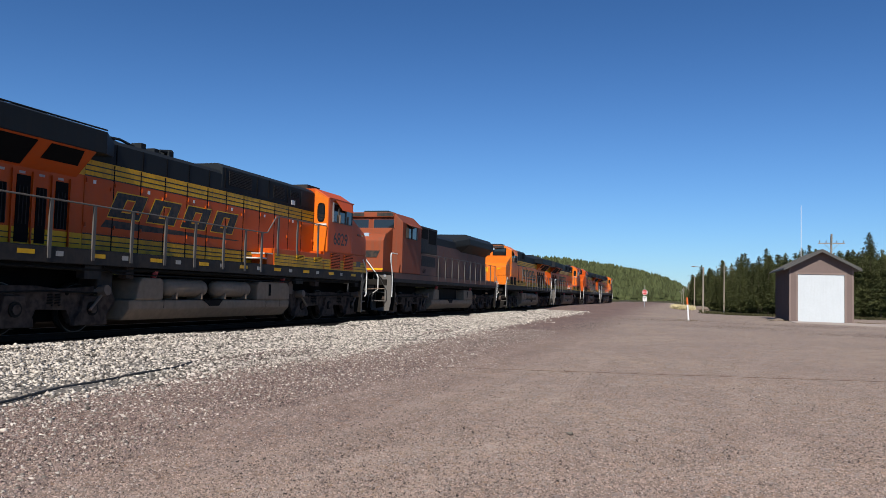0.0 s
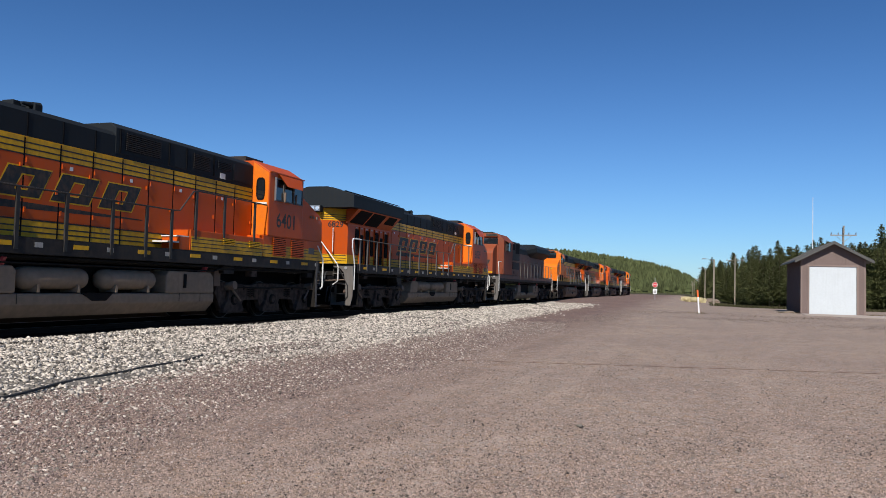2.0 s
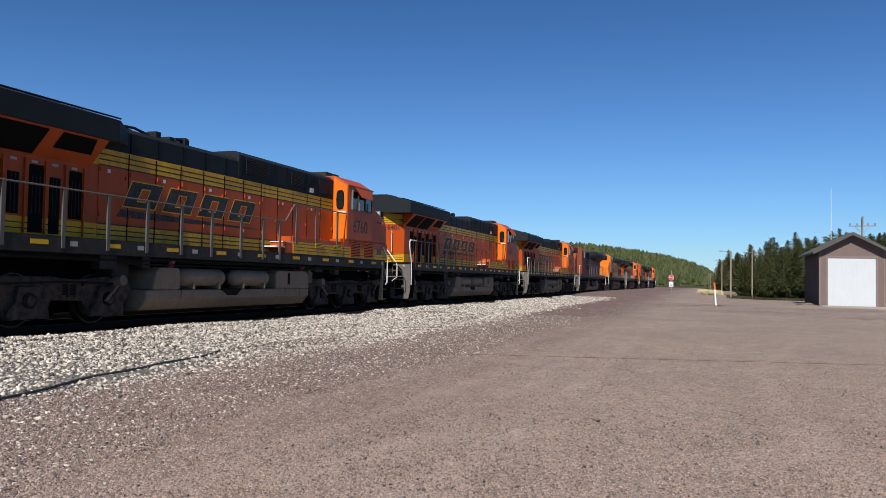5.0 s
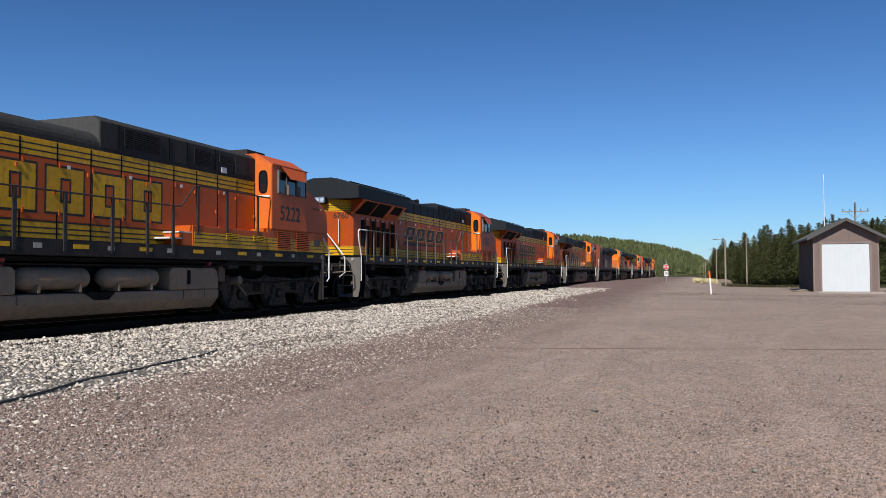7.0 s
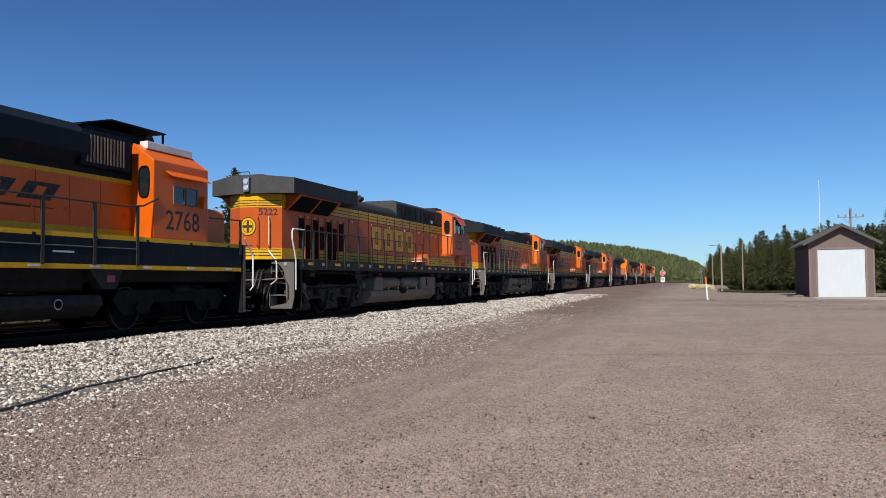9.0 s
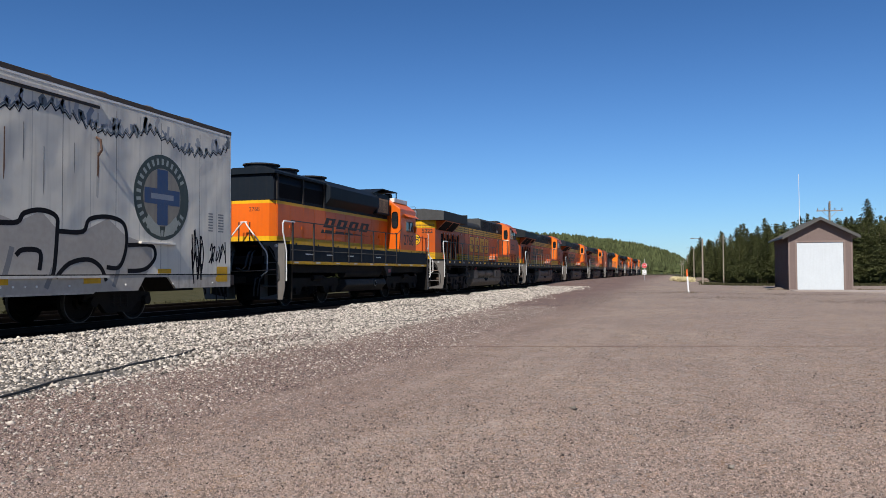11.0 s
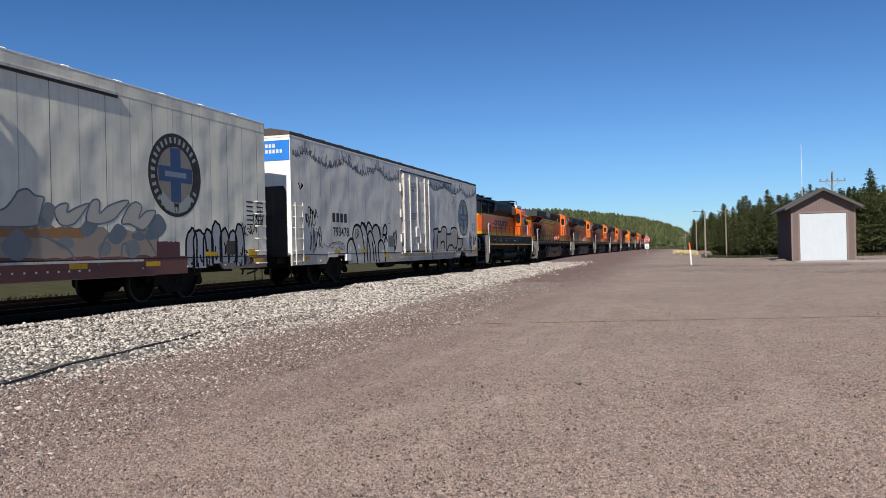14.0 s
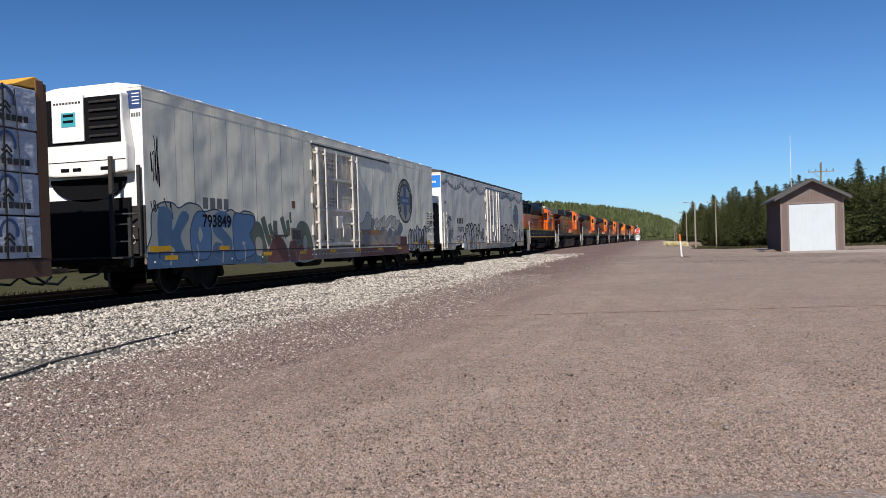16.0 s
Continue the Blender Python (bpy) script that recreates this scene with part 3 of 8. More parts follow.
def truck_six(thing, yc):
    """A six-wheel truck with its side frames, boxes and springs."""
    tr = part("truck", box(-0.95, 0.95, yc - 0.5, yc + 0.5, 0.62, 0.95, bevel=0.03), "truck", thing)
    side = [(-2.85, 0.74), (-2.7, 1.0), (-2.2, 1.02), (-1.2, 0.94), (-0.6, 1.0), (0.6, 1.0), (1.2, 0.94), (2.2, 1.02), (2.7, 1.0), (2.88, 0.72), (2.5, 0.22), (1.6, 0.2), (1.42, 0.5),
            (0.62, 0.52), (0.46, 0.2), (-0.46, 0.2), (-0.62, 0.52), (-1.42, 0.5), (-1.6, 0.2), (-2.5, 0.22)]
    for s in (-1, 1):
        a, b = sorted((s * 0.98, s * 1.14))
        part("side_frame", prism([(yc + y, z) for y, z in side], a, b, "x", bevel=0.015), "side_iron", tr)
        for y in (-2.05, 0, 2.05):
            foot = [(-0.49, 0.17), (0.49, 0.17), (0.47, 0.34), (0.3, 0.5), (0.24, 0.8), (-0.24, 0.8), (-0.3, 0.5), (-0.47, 0.34)]
            part("journal_box", prism([(yc + y + a, b) for a, b in foot], *sorted((s * 1.1, s * 1.24)), "x", bevel=0.02), "side_iron", tr)
            part("bearing_cap", rod((s * 1.23, yc + y, 0.53), (s * 1.27, yc + y, 0.53), 0.155, None, 16), "truck", tr)
            if s > 0:
                part("cap_bolt_ring", rod((1.272, yc + y, 0.53), (1.3, yc + y, 0.53), 0.1, None, 12), "side_iron", tr)
        for y in (-1.05, 1.05):
            for q in (-0.09, 0.11):
                coil = [(s * 1.12 + 0.075 * math.cos(1.05 * i), yc + y + q + 0.075 * math.sin(1.05 * i), 0.6 + 0.0095 * i) for i in range(25)]
                part("spring", pipe(coil, 0.017, sides=5), "truck", tr)
        for y in (-2.5, 2.5):
            bm = rod((s * 1.14, yc + y * 0.92, 0.9), (s * 1.42, yc + y * 0.92, 0.94), 0.115, None, 14)
            rod((s * 1.3, yc + y * 0.92, 0.86), (s * 1.34, yc + y * 0.75, 0.5), 0.03, bm)
            part("brake_cylinder", bm, "iron_dust", tr)
        for y in (-1.05, 1.05) if s > 0 else ():
            part("lightening_hole", rod((s * 1.138, yc + y * 1.35, 0.86), (s * 1.144, yc + y * 1.35, 0.86), 0.055, None, 10), "dark", tr)
        part("brake_pipe", pipe([(s * 1.24, yc - 2.2, 0.88), (s * 1.26, yc - 0.6, 0.86), (s * 1.26, yc + 0.9, 0.9), (s * 1.22, yc + 2.2, 0.86)], 0.022), "truck", tr)
    part("motor_casing", box(-0.57, 0.57, yc - 2.7, yc + 2.7, 0.24, 1.35), "dark", tr)
    for y in (-2.05, 0, 2.05):
        wheelset(tr, yc + y)


def truck_four(thing, yc, base=1.76, r=0.46, loco=False):
    tr = part("truck", box(-0.95, 0.95, yc - 0.28, yc + 0.28, 0.45, 0.75, bevel=0.02), "truck", thing)
    h = base / 2
    if loco:
        side = [(-h - 0.75, 0.7), (-h - 0.6, 0.92), (h + 0.6, 0.92), (h + 0.75, 0.7), (h + 0.45, 0.36), (h - 0.4, 0.36), (h - 0.6, 0.62), (-h + 0.6, 0.62), (-h + 0.4, 0.36), (-h - 0.45, 0.36)]
    else:
        side = [(-h - 0.24, 0.5), (-h - 0.2, 0.64), (-h + 0.15, 0.68), (-0.42, 0.86), (0.42, 0.86), (h - 0.15, 0.68), (h + 0.2, 0.64), (h + 0.24, 0.5), (h - 0.25, 0.42), (0.4, 0.2), (-0.4, 0.2), (-h + 0.25, 0.42)]
    for s in (-1, 1):
        a, b = sorted((s * 0.98, s * 1.12))
        part("side_frame", prism([(yc + y, z) for y, z in side], a, b, "x", bevel=0.015), "truck", tr)
        for y in (-h, h):
            part("bearing_cap", rod((s * 1.1, yc + y, r), (s * 1.22, yc + y, r), 0.11, None, 14), "truck", tr)
        for q in (-0.22, 0, 0.22):
            coil = [(s * 1.08 + 0.07 * math.cos(1.05 * i), yc + q + 0.07 * math.sin(1.05 * i), 0.34 + 0.0095 * i) for i in range(31)]
            part("spring", pipe(coil, 0.016, sides=5), "truck", tr)
        if loco and s > 0:
            part("motor_casing", box(-0.57, 0.57, yc - h - 0.8, yc + h + 0.8, 0.22, 1.1), "dark", tr)
        if loco:
            part("brake_cylinder", rod((s * 1.16, yc - 0.15, 0.92), (s * 1.2, yc + 0.45, 0.92), 0.1, None, 12), "truck", tr)
    for y in (-h, h):
        wheelset(tr, yc + y, r)


def end_gear(thing, y, out, white="white", deck=1.78):
    """Pilot, step wells, coupler, hoses and grab rails at one end; out: -1 for the rear, +1 for the front."""
    def Y(k):
        return y + out * k
    a, b = sorted((Y(-0.12), Y(0)))
    pl = part("pilot", box(-0.7, 0.7, a, b, 0.72, deck - 0.45, bevel=0.02), "dark", thing)
    pts = [(-1.3, 0.22), (1.3, 0.22), (1.42, 0.62), (-1.42, 0.62)]
    if out > 0:
        part("snow_plow", prism(pts, Y(0.0), Y(0.12), "y", top=[(-1.3, 0.16), (1.3, 0.16), (1.25, 0.5), (-1.25, 0.5)]), "truck", pl)
    a, b = sorted((Y(0), Y(1.05)))
    part("coupler", box(-0.11, 0.11, a, b, 0.78, 0.98, bevel=0.03), "truck", pl)
    part("coupler_head", prism([(-0.2, Y(0.85)), (0.2, Y(0.85)), (0.24, Y(1.12)), (0.1, Y(1.2)), (-0.06, Y(1.08)), (-0.2, Y(1.15))], 0.72, 1.04, "z", bevel=0.02), "iron_dust", pl)
    for x in (-0.75, -0.6, 0.55, 0.7):
        part("air_hose", pipe([(x, Y(0.02), 0.95), (x, Y(0.18), 0.9), (x * 0.97, Y(0.25), 0.6), (x * 0.9, Y(0.2), 0.36)], 0.025), "hose", pl)
    for k, x in enumerate((-0.45, -0.3, 0.28, 0.42)):     # jumper cables
        part("jumper_cable", pipe([(x, Y(0.0), deck - 0.3), (x, Y(0.14), deck - 0.36), (x * 0.9, Y(0.3), deck - 0.8 - 0.1 * (k % 2)), (x * 0.6, Y(0.45), deck - 0.95), (x * 0.4, Y(0.6), deck - 0.85)], 0.03), "hose", pl)
    part("cut_lever", pipe([(-1.2, Y(0.06), 1.2), (-0.2, Y(0.1), 1.15), (0.2, Y(0.1), 1.15), (1.2, Y(0.06), 1.2)], 0.018), "iron_dust", pl)
    for s in (-1, 1):
        st = part("step_well", box(*sorted((s * (0.98 if out > 0 else 0.6), s * 1.5)), *sorted((Y(-0.5), Y(-0.46))), 0.25, deck), "truck", thing)
        for x in (0.985, 1.485) if out > 0 else (0.6,):
            if out > 0 and x > 1:
                part("stringer", box(*sorted((s * x, s * (x + 0.02))), *sorted((Y(-0.46), Y(-0.34))), 0.25, deck), "step_grey", st)
                continue
            pr = [(Y(-0.46), 0.25), (Y(0.0), 0.25), (Y(0.0), 0.75), (Y(-0.12), 1.3), (Y(-0.12), deck), (Y(-0.46), deck)]
            part("stringer", prism(pr, *sorted((s * x, s * (x + 0.02))), "x"), "step_grey", st)
        for k in range(4):
            z = 0.27 + 0.38 * k
            x0, x1 = (1.0, 1.49) if out > 0 else (0.62, 1.24)
            part("step", box(*sorted((s * x0, s * x1)), *sorted((Y(-0.44), Y(-0.02 - 0.03 * k))), z, z + 0.035), "step_grey", st)
        if out < 0:
            pl_ = [(1.42, 0.25), (1.5, 0.6), (1.5, deck - 0.02), (0.7, deck - 0.02), (0.7, deck - 0.12), (0.95, deck - 0.14), (1.12, deck - 0.32), (1.2, deck - 0.7), (1.22, 0.42), (0.62, 0.31), (0.62, 0.25)]
            part("step_plate", prism([(s * a, b) for a, b in pl_], *sorted((Y(0.0), Y(0.022))), "y"), "step_grey", st, "dusty grey end sheet beside the steps")
            part("step_rail", pipe([(s * 0.92, Y(0.06), deck - 0.16), (s * 1.04, Y(0.06), deck - 0.34), (s * 1.3, Y(0.06), deck - 0.78), (s * 1.31, Y(0.06), deck - 1.2), (s * 1.2, Y(0.06), deck - 1.32)], 0.018), "rail_black", st)
        low = out > 0
        g = [(1.5, -0.62, 2.74), (1.5, 0.08, 2.74), (1.5, 0.15, 2.66), (1.5, 0.14, 2.4), (1.5, -0.02, 1.98), (1.5, -0.08, 1.75), (1.5, -0.08, 0.84)]
        if low:
            g = [(1.5, -0.4, 2.3), (1.5, -0.15, 2.05), (1.5, 0.02, 1.85), (1.5, 0.04, 1.7), (1.5, 0.04, 0.95), (1.5, -0.1, 0.86)]
        part("grab_rail", pipe([(s * x, Y(k), z) for x, k, z in g], 0.026), white, thing, "white-painted grab rail")
        g = [(-0.12, -0.02, 2.74), (0.05, -0.02, 2.74), (0.16, 0.02, 2.6), (0.86, 0.06, 1.78), (0.9, 0.06, 1.66), (0.9, 0.06, 1.15), (0.66, 0.0, 1.0)]
        if low:
            g = [(0.7, -0.1, 2.1), (0.92, 0.0, 1.9), (0.99, 0.05, 1.75), (0.99, 0.05, 1.2), (0.84, 0.0, 1.08)]
        part("grab_rail", pipe([(s * x, Y(k), z) for x, k, z in g], 0.024), white, thing, "white-painted grab rail")
        part("end_post", rod((s * 0.2, Y(-0.04), deck), (s * 0.2, Y(-0.04), 2.74), 0.022), "rail_black", thing)
    part("platform_lamp", rod((1.2, Y(0.0), deck - 0.14), (1.2, Y(0.05), deck - 0.14), 0.055, None, 14), "lens", thing)


def handrail(thing, pts, posts, mat="rail_black", foot=1.78, s=1, r=0.02):
    part("handrail", pipe([(s * 1.5, y, z) for y, z in pts], r), mat, thing)
    for y, z, z0 in posts:
        bm = box(s * 1.5 - 0.018, s * 1.5 + 0.018, y - 0.042, y + 0.042, z0 - 0.22, z)
        part("stanchion", bm, mat, thing)


def lines(thing, name, sx, lat, y0, y1, zs, mat="letter", h=0.022):
    for z in zs:
        plate(thing, name, sx, lat, y0, y1, z - h / 2, z + h / 2, mat, 0.0015)


def slanted(y, z, w, h, lean, grow=0.0):
    """A leaning plain block with an upright slot through its middle."""
    bm = bm_new()

    def quad(u, v, a, b, x):
        return [bm.verts.new((x, y + w * p + lean * q + e * grow, z + h * q + o * grow)) for p, q, e, o in ((u, a, -1, -1), (v, a, 1, -1), (v, b, 1, 1), (u, b, -1, 1))]
    outer, top = quad(0, 1, 0, 1, 0), quad(0, 1, 0, 1, 0.0012)
    grow = -grow
    slot = quad(0.36, 0.66, 0.22, 0.78, 0.0012)
    for i in range(4):
        k = (i + 1) % 4
        bm.faces.new((outer[i], outer[k], top[k], top[i]))
        bm.faces.new((top[i], top[k], slot[k], slot[i]))
    return bm


def mark_side(thing, sx, lat, y0, y1, z, h, lean, mat, outline=None):
    """Four plain block marks in a row."""
    w = (y1 - y0) / 4
    for k in range(4):
        if outline:
            ob = part("mark_outline", slanted(y0 + k * w, z, w * 0.78, h, lean, 0.05 if lean == 0 else 0.028), outline, thing)
            ob.location.x = sx * (lat + 0.0004) - (0.0012 if sx < 0 else 0)
        ob = part("mark", slanted(y0 + k * w, z, w * (0.78 if outline else 0.76), h, lean), mat, thing)
        ob.location.x = sx * (lat + (0.002 if outline else 0.0004)) - (0.0012 if sx < 0 else 0)


def window(parent, verts, out, mat="glass", frame_mat="grey", rim=0.05, name="window"):
    """A framed pane in a plane: corner points in order, out: the outward direction."""
    out = Vector(out)
    c = sum((Vector(v) for v in verts), Vector()) / len(verts)

    def ring(k, d):
        return [Vector(v) + (c - Vector(v)).normalized() * k + out * d for v in verts]
    bm = bm_new()
    a, b, d, e = ([bm.verts.new(p) for p in ring(k, o)] for k, o in ((0, 0.0), (0, 0.025), (rim, 0.025), (rim, 0.0)))
    n = len(verts)
    for i in range(n):
        j = (i + 1) % n
        for p, q in ((a, b), (b, d), (d, e)):
            bm.faces.new((p[i], p[j], q[j], q[i]))
    fr = part(name, bm, frame_mat, parent)
    bm = bm_new()
    f1 = [bm.verts.new(p) for p in ring(rim * 0.9, 0.008)]
    f2 = [bm.verts.new(p) for p in ring(rim * 0.9, -0.004)]
    bm.faces.new(f1)
    bm.faces.new(f2[::-1])
    for i in range(n):
        bm.faces.new((f1[i], f2[i], f2[(i + 1) % n], f1[(i + 1) % n]))
    part("pane", bm, mat, fr)
    return fr


def oval(cx, y, cz, w, h, n=14):
    return [(cx + w * math.copysign(abs(math.cos(a)) ** 0.6, math.cos(a)), y, cz + h * math.copysign(abs(math.sin(a)) ** 0.6, math.sin(a))) for a in (i * 2 * math.pi / n for i in range(n))]


def louvre(parent, sx, lat, y0, y1, z0, z1, n, mat, slats=True):
    lv = plate(parent, "louvre", sx, lat, y0, y1, z0, z1, "dark", 0.008)
    for k in range(n) if slats and sx > 0 else ():
        z = z0 + (z1 - z0) * (k + 0.5) / n
        plate(lv, "slat", sx, lat + 0.008, y0 - 0.01, y1 + 0.01, z - 0.3 * (z1 - z0) / n, z + 0.25 * (z1 - z0) / n, mat, 0.02)


def fuel_tank(thing, y0, y1, mat="tank", air=True):
    sec = [(-1.42, 0.72), (-1.42, 0.5), (-1.2, 0.23), (1.2, 0.23), (1.42, 0.5), (1.42, 0.72)]
    small = [(x * 0.985, z + 0.012 * (z < 0.4)) for x, z in sec]
    tk = part("fuel_tank", prism(small, y0 - 0.3, y1 + 0.05, "y", bevel=0.05), mat, thing)
    for pr in ([(y0 - 0.1, 0.722), (y0 + 0.88, 0.722), (y0 + 0.88, 1.16), (y0 + 0.8, 1.25), (y0 + 0.12, 1.25), (y0, 1.12)], [(y1 - 1.95, 0.722), (y1 + 0.02, 0.722), (y1 - 0.03, 1.14), (y1 - 0.16, 1.27), (y1 - 1.85, 1.27), (y1 - 1.95, 1.16)]):
        part("tank_end", prism(pr, -1.42, 1.42, "x", bevel=0.045), mat, tk)
    part("tank_core", box(-0.95, 0.95, y0 + 0.85, y1 - 1.95, 0.722, 1.3), "truck", tk)
    for s in (-1, 1):
        part("gauge", box(min(s * 1.42, s * 1.43), max(s * 1.42, s * 1.43), y1 - 1.3, y1 - 1.18, 0.85, 1.2), "dark", tk)
        part("filler_cap", rod((s * 1.3, y1 - 0.35, 1.26), (s * 1.38, y1 - 0.35, 1.42), 0.07, None, 12), "red", tk)
        part("filler_cap", rod((s * 1.3, y0 + 0.6, 1.24), (s * 1.38, y0 + 0.6, 1.42), 0.07, None, 12), "red", tk)
        part("tank_notch", prism([(y0 + 2.55, 0.724), (y0 + 3.45, 0.724), (y0 + 3.25, 0.56), (y0 + 2.85, 0.56)], *sorted((s * 1.3, s * 1.425)), "x"), "dark", tk)
        for y in (y0 + 0.9, y1 - 1.45, y1 - 0.6):
            plate(tk, "weld_seam", s, 1.42, y, y + 0.015, 0.52, 0.72, "truck", 0.006)
        if air:
            for a, b in ((y0 + 1.0, y0 + 2.85), (y0 + 3.15, y0 + 5.0)):
                bm = bm_new()
                n, rr, c = 20, 0.225, 1.02
                prof = [(a, 0.02), (a + 0.03, 0.12), (a + 0.12, 0.2), (a + 0.2, rr), (b - 0.2, rr), (b - 0.12, 0.2), (b - 0.03, 0.12), (b, 0.02)]
                rings = [[bm.verts.new((s * 1.2 + q * math.cos(k * 2 * math.pi / n), y, c + q * math.sin(k * 2 * math.pi / n))) for k in range(n)] for y, q in prof]
                for p, q in zip(rings, rings[1:]):
                    for k in range(n):
                        bm.faces.new((p[k], p[(k + 1) % n], q[(k + 1) % n], q[k]))
                bm.faces.new(rings[0])
                bm.faces.new(rings[-1])
                for f_ in bm.faces:
                    f_.smooth = True
                ar = part("air_reservoir", bm, mat, tk)
                for y in (a + 0.4, b - 0.4):
                    part("strap", box(s * 1.2 - 0.23, s * 1.2 + 0.235, y - 0.03, y + 0.03, 0.74, 0.9), "tank", ar)
    return tk


def ge_loco(number, at, turn=0, orange="orange", heritage=False, near=True, label="orange and black six-axle diesel locomotive with yellow stripes on the rails"):
    lo = tagged(new("diesel_locomotive"), label, "locomotive", "locomotives of the train")
    CARS.append((lo, at + (21.4 if turn else 0), turn))
    sides = (1, -1)
    roof = "black_faded" if heritage else "black"
    fr = part("underframe", box(-1.3, 1.3, 0.9, 20.6, 1.36, 1.6), "truck", lo)
    for s in sides:
        a, b = sorted((s * 1.3, s * 1.5))
        part("side_sill", box(a, b, 1.02, 20.25, 1.47, 1.78, bevel=0.012), "grey", lo)
        y = 1.6
        while y < 20 and near and s > 0:
            plate(lo, "reflector", s, 1.5, y, y + 0.42, 1.62, 1.71, "yellow", 0.004)
            plate(lo, "reflector", s, 1.5, y + 0.95, y + 1.15, 1.61, 1.71, "bleached", 0.004)
            y += 1.93
        part("cable_duct", pipe([(s * 1.38, 1.6, 1.4), (s * 1.38, 6.5, 1.36), (s * 1.38, 7.2, 1.42), (s * 1.38, 14, 1.42), (s * 1.38, 14.6, 1.36), (s * 1.38, 20, 1.4)], 0.035), "truck", lo)
    part("walkway", box(-1.5, 1.5, 0.6, 20.9, 1.781, 1.80), "grey", lo)
    tx, ty, te = (0.32, 0.46, 0.88) if heritage else (0.1, 0.62, 1.28)   # the hood's blunt rear point
    plan = [(-tx, ty), (tx, ty), (0.95, te), (0.95, 16.8), (-0.95, 16.8), (-0.95, te)]
    part("hood_base", prism(plan, 1.80, 2.16, "z"), "yellow", lo, "yellow lower stripe of the hood")
    hood = part("hood", prism(plan, 2.16, 3.45, "z"), orange, lo)
    part("hood_stripe", prism(plan, 3.45, 3.82, "z"), "yellow", lo, "yellow upper stripe of the hood")
    top_r = 4.24
    sec = [(-0.95, 3.76)] + [(0.95 * math.cos(a) ** 0.6, 3.93 + 0.38 * math.sin(a)) for a in (radians(12 * k) for k in range(8))]
    sec += [(-x, z) for x, z in sec[:0:-1]]
    sec[0:1] = [(-0.95, 3.82), (0.95, 3.82)]
    if not heritage:
        sec = [(-0.95, 3.82), (0.95, 3.82), (0.95, 4.3), (0.86, 4.4), (0.6, 4.44), (-0.6, 4.44), (-0.86, 4.4), (-0.95, 4.3)]
    part("hood_roof", prism(sec, 4.8, 16.8, "y"), roof, lo)
    sec2 = [(-0.96, 3.9), (0.96, 3.9), (0.96, 4.5), (0.8, 4.62), (-0.8, 4.62), (-0.96, 4.5)]
    c0 = 10.6 if heritage else 11.0
    cabx = part("roof_cabinet", prism(sec2, c0, 16.79, "y", bevel=0.02), roof, lo)
    if heritage:
        # thin sheet that paints the sunlight on the cabinet's rear end
        part("cabinet_end", prism([(x * 0.97, 3.95 if z < 4 else z - 0.02) for x, z in sec2], 10.585, 10.605, "y"), "end_lit", cabx, "end wall of the roof cabinet, sunlight painted in as grey")
    for s in sides:
        louvre(cabx, s, 0.96, 11.35, 12.55, 4.02, 4.44, 9, "grey", near)
        louvre(cabx, s, 0.96, 13.9, 14.6, 4.0, 4.4, 9, "grey", near)
        louvre(cabx, s, 0.96, 15.0, 15.6, 4.15, 4.38, 5, roof, near)
        plate(cabx, "hatch", s, 0.96, 15.75, 16.3, 3.95, 4.4, roof, 0.02)
        plate(cabx, "placard", s, 0.96, 15.1, 15.35, 3.9, 4.05, "white", 0.01)
        for y in (11.15, 12.9, 13.6, 14.8):
            plate(cabx, "seam", s, 0.96, y - 0.015, y + 0.015, 3.92, 4.49, "dark", 0.02)
    # radiator
    wt, wb = (4.36, 3.87) if heritage else (4.38, 3.9)
    ap = (0.55, 4.47) if heritage else (0.4, 4.7)
    wsec = [(-1.5, wb), (1.5, wb), (1.5, wt), ap, (-ap[0], ap[1]), (-1.5, wt)]
    wing = 5.4 if heritage else 5.75                      # where the radiator's wings end
    rad = part("radiator", prism(wsec, 0.68 if heritage else 0.55, wing, "y", bevel=0.012), roof, lo)
    if heritage:
        blunt = [(-0.78, wb), (0.78, wb), (0.78, 4.41), ap, (-ap[0], ap[1]), (-0.78, 4.41)]
        # rear face in the lighter black, its sunlight painted in
        part("radiator_front", prism(blunt, 0.38, 0.679, "y", top=wsec), "end_lit", rad)
        part("roof_grab", pipe([(-0.62, 0.6, 4.44), (-0.6, 0.6, 4.6), (-0.08, 0.6, 4.6), (-0.02, 0.6, 4.46)], 0.014), "rail_black", rad)
        part("wing_lip", box(0.9, 1.5, 5.28, 5.42, 4.36, 4.44, bevel=0.02), roof, rad)
        for x, y, q, r in ((0.35, 6.35, 0.05, 0.22), (0.45, 6.75, 0.12, 0.12), (0.4, 7.55, 0.1, 0.13)):
            part("roof_pot", rod((x, y, 4.2), (x, y, 4.3 + q), r, None, 12, r * 0.6), roof, rad)
        horn = part("air_horn", box(0.3, 0.5, 7.85, 8.0, 4.3, 4.42, bevel=0.02), roof, rad, "sooty cluster of air horns")
        for x, d in ((0.26, -1), (0.4, 1), (0.52, -1)):
            part("trumpet", rod((x, 7.92, 4.45), (x, 7.92 + 0.26 * d, 4.46), 0.03, None, 10, 0.1), roof, horn)
    else:
        wend = [(-0.97, wb + 0.1), (0.97, wb + 0.1), (0.97, 4.32), (0.6, 4.46), (-0.6, 4.46), (-0.97, 4.32)]
        part("radiator_fairing", prism(wsec, wing, 6.6, "y", top=wend), roof, rad)
        for x in (0.35, 0.6):
            part("roof_pipe", pipe([(x, 6.5, 4.5), (x, 7.2, 4.54), (x, 7.7, 4.46)], 0.035), roof, rad)
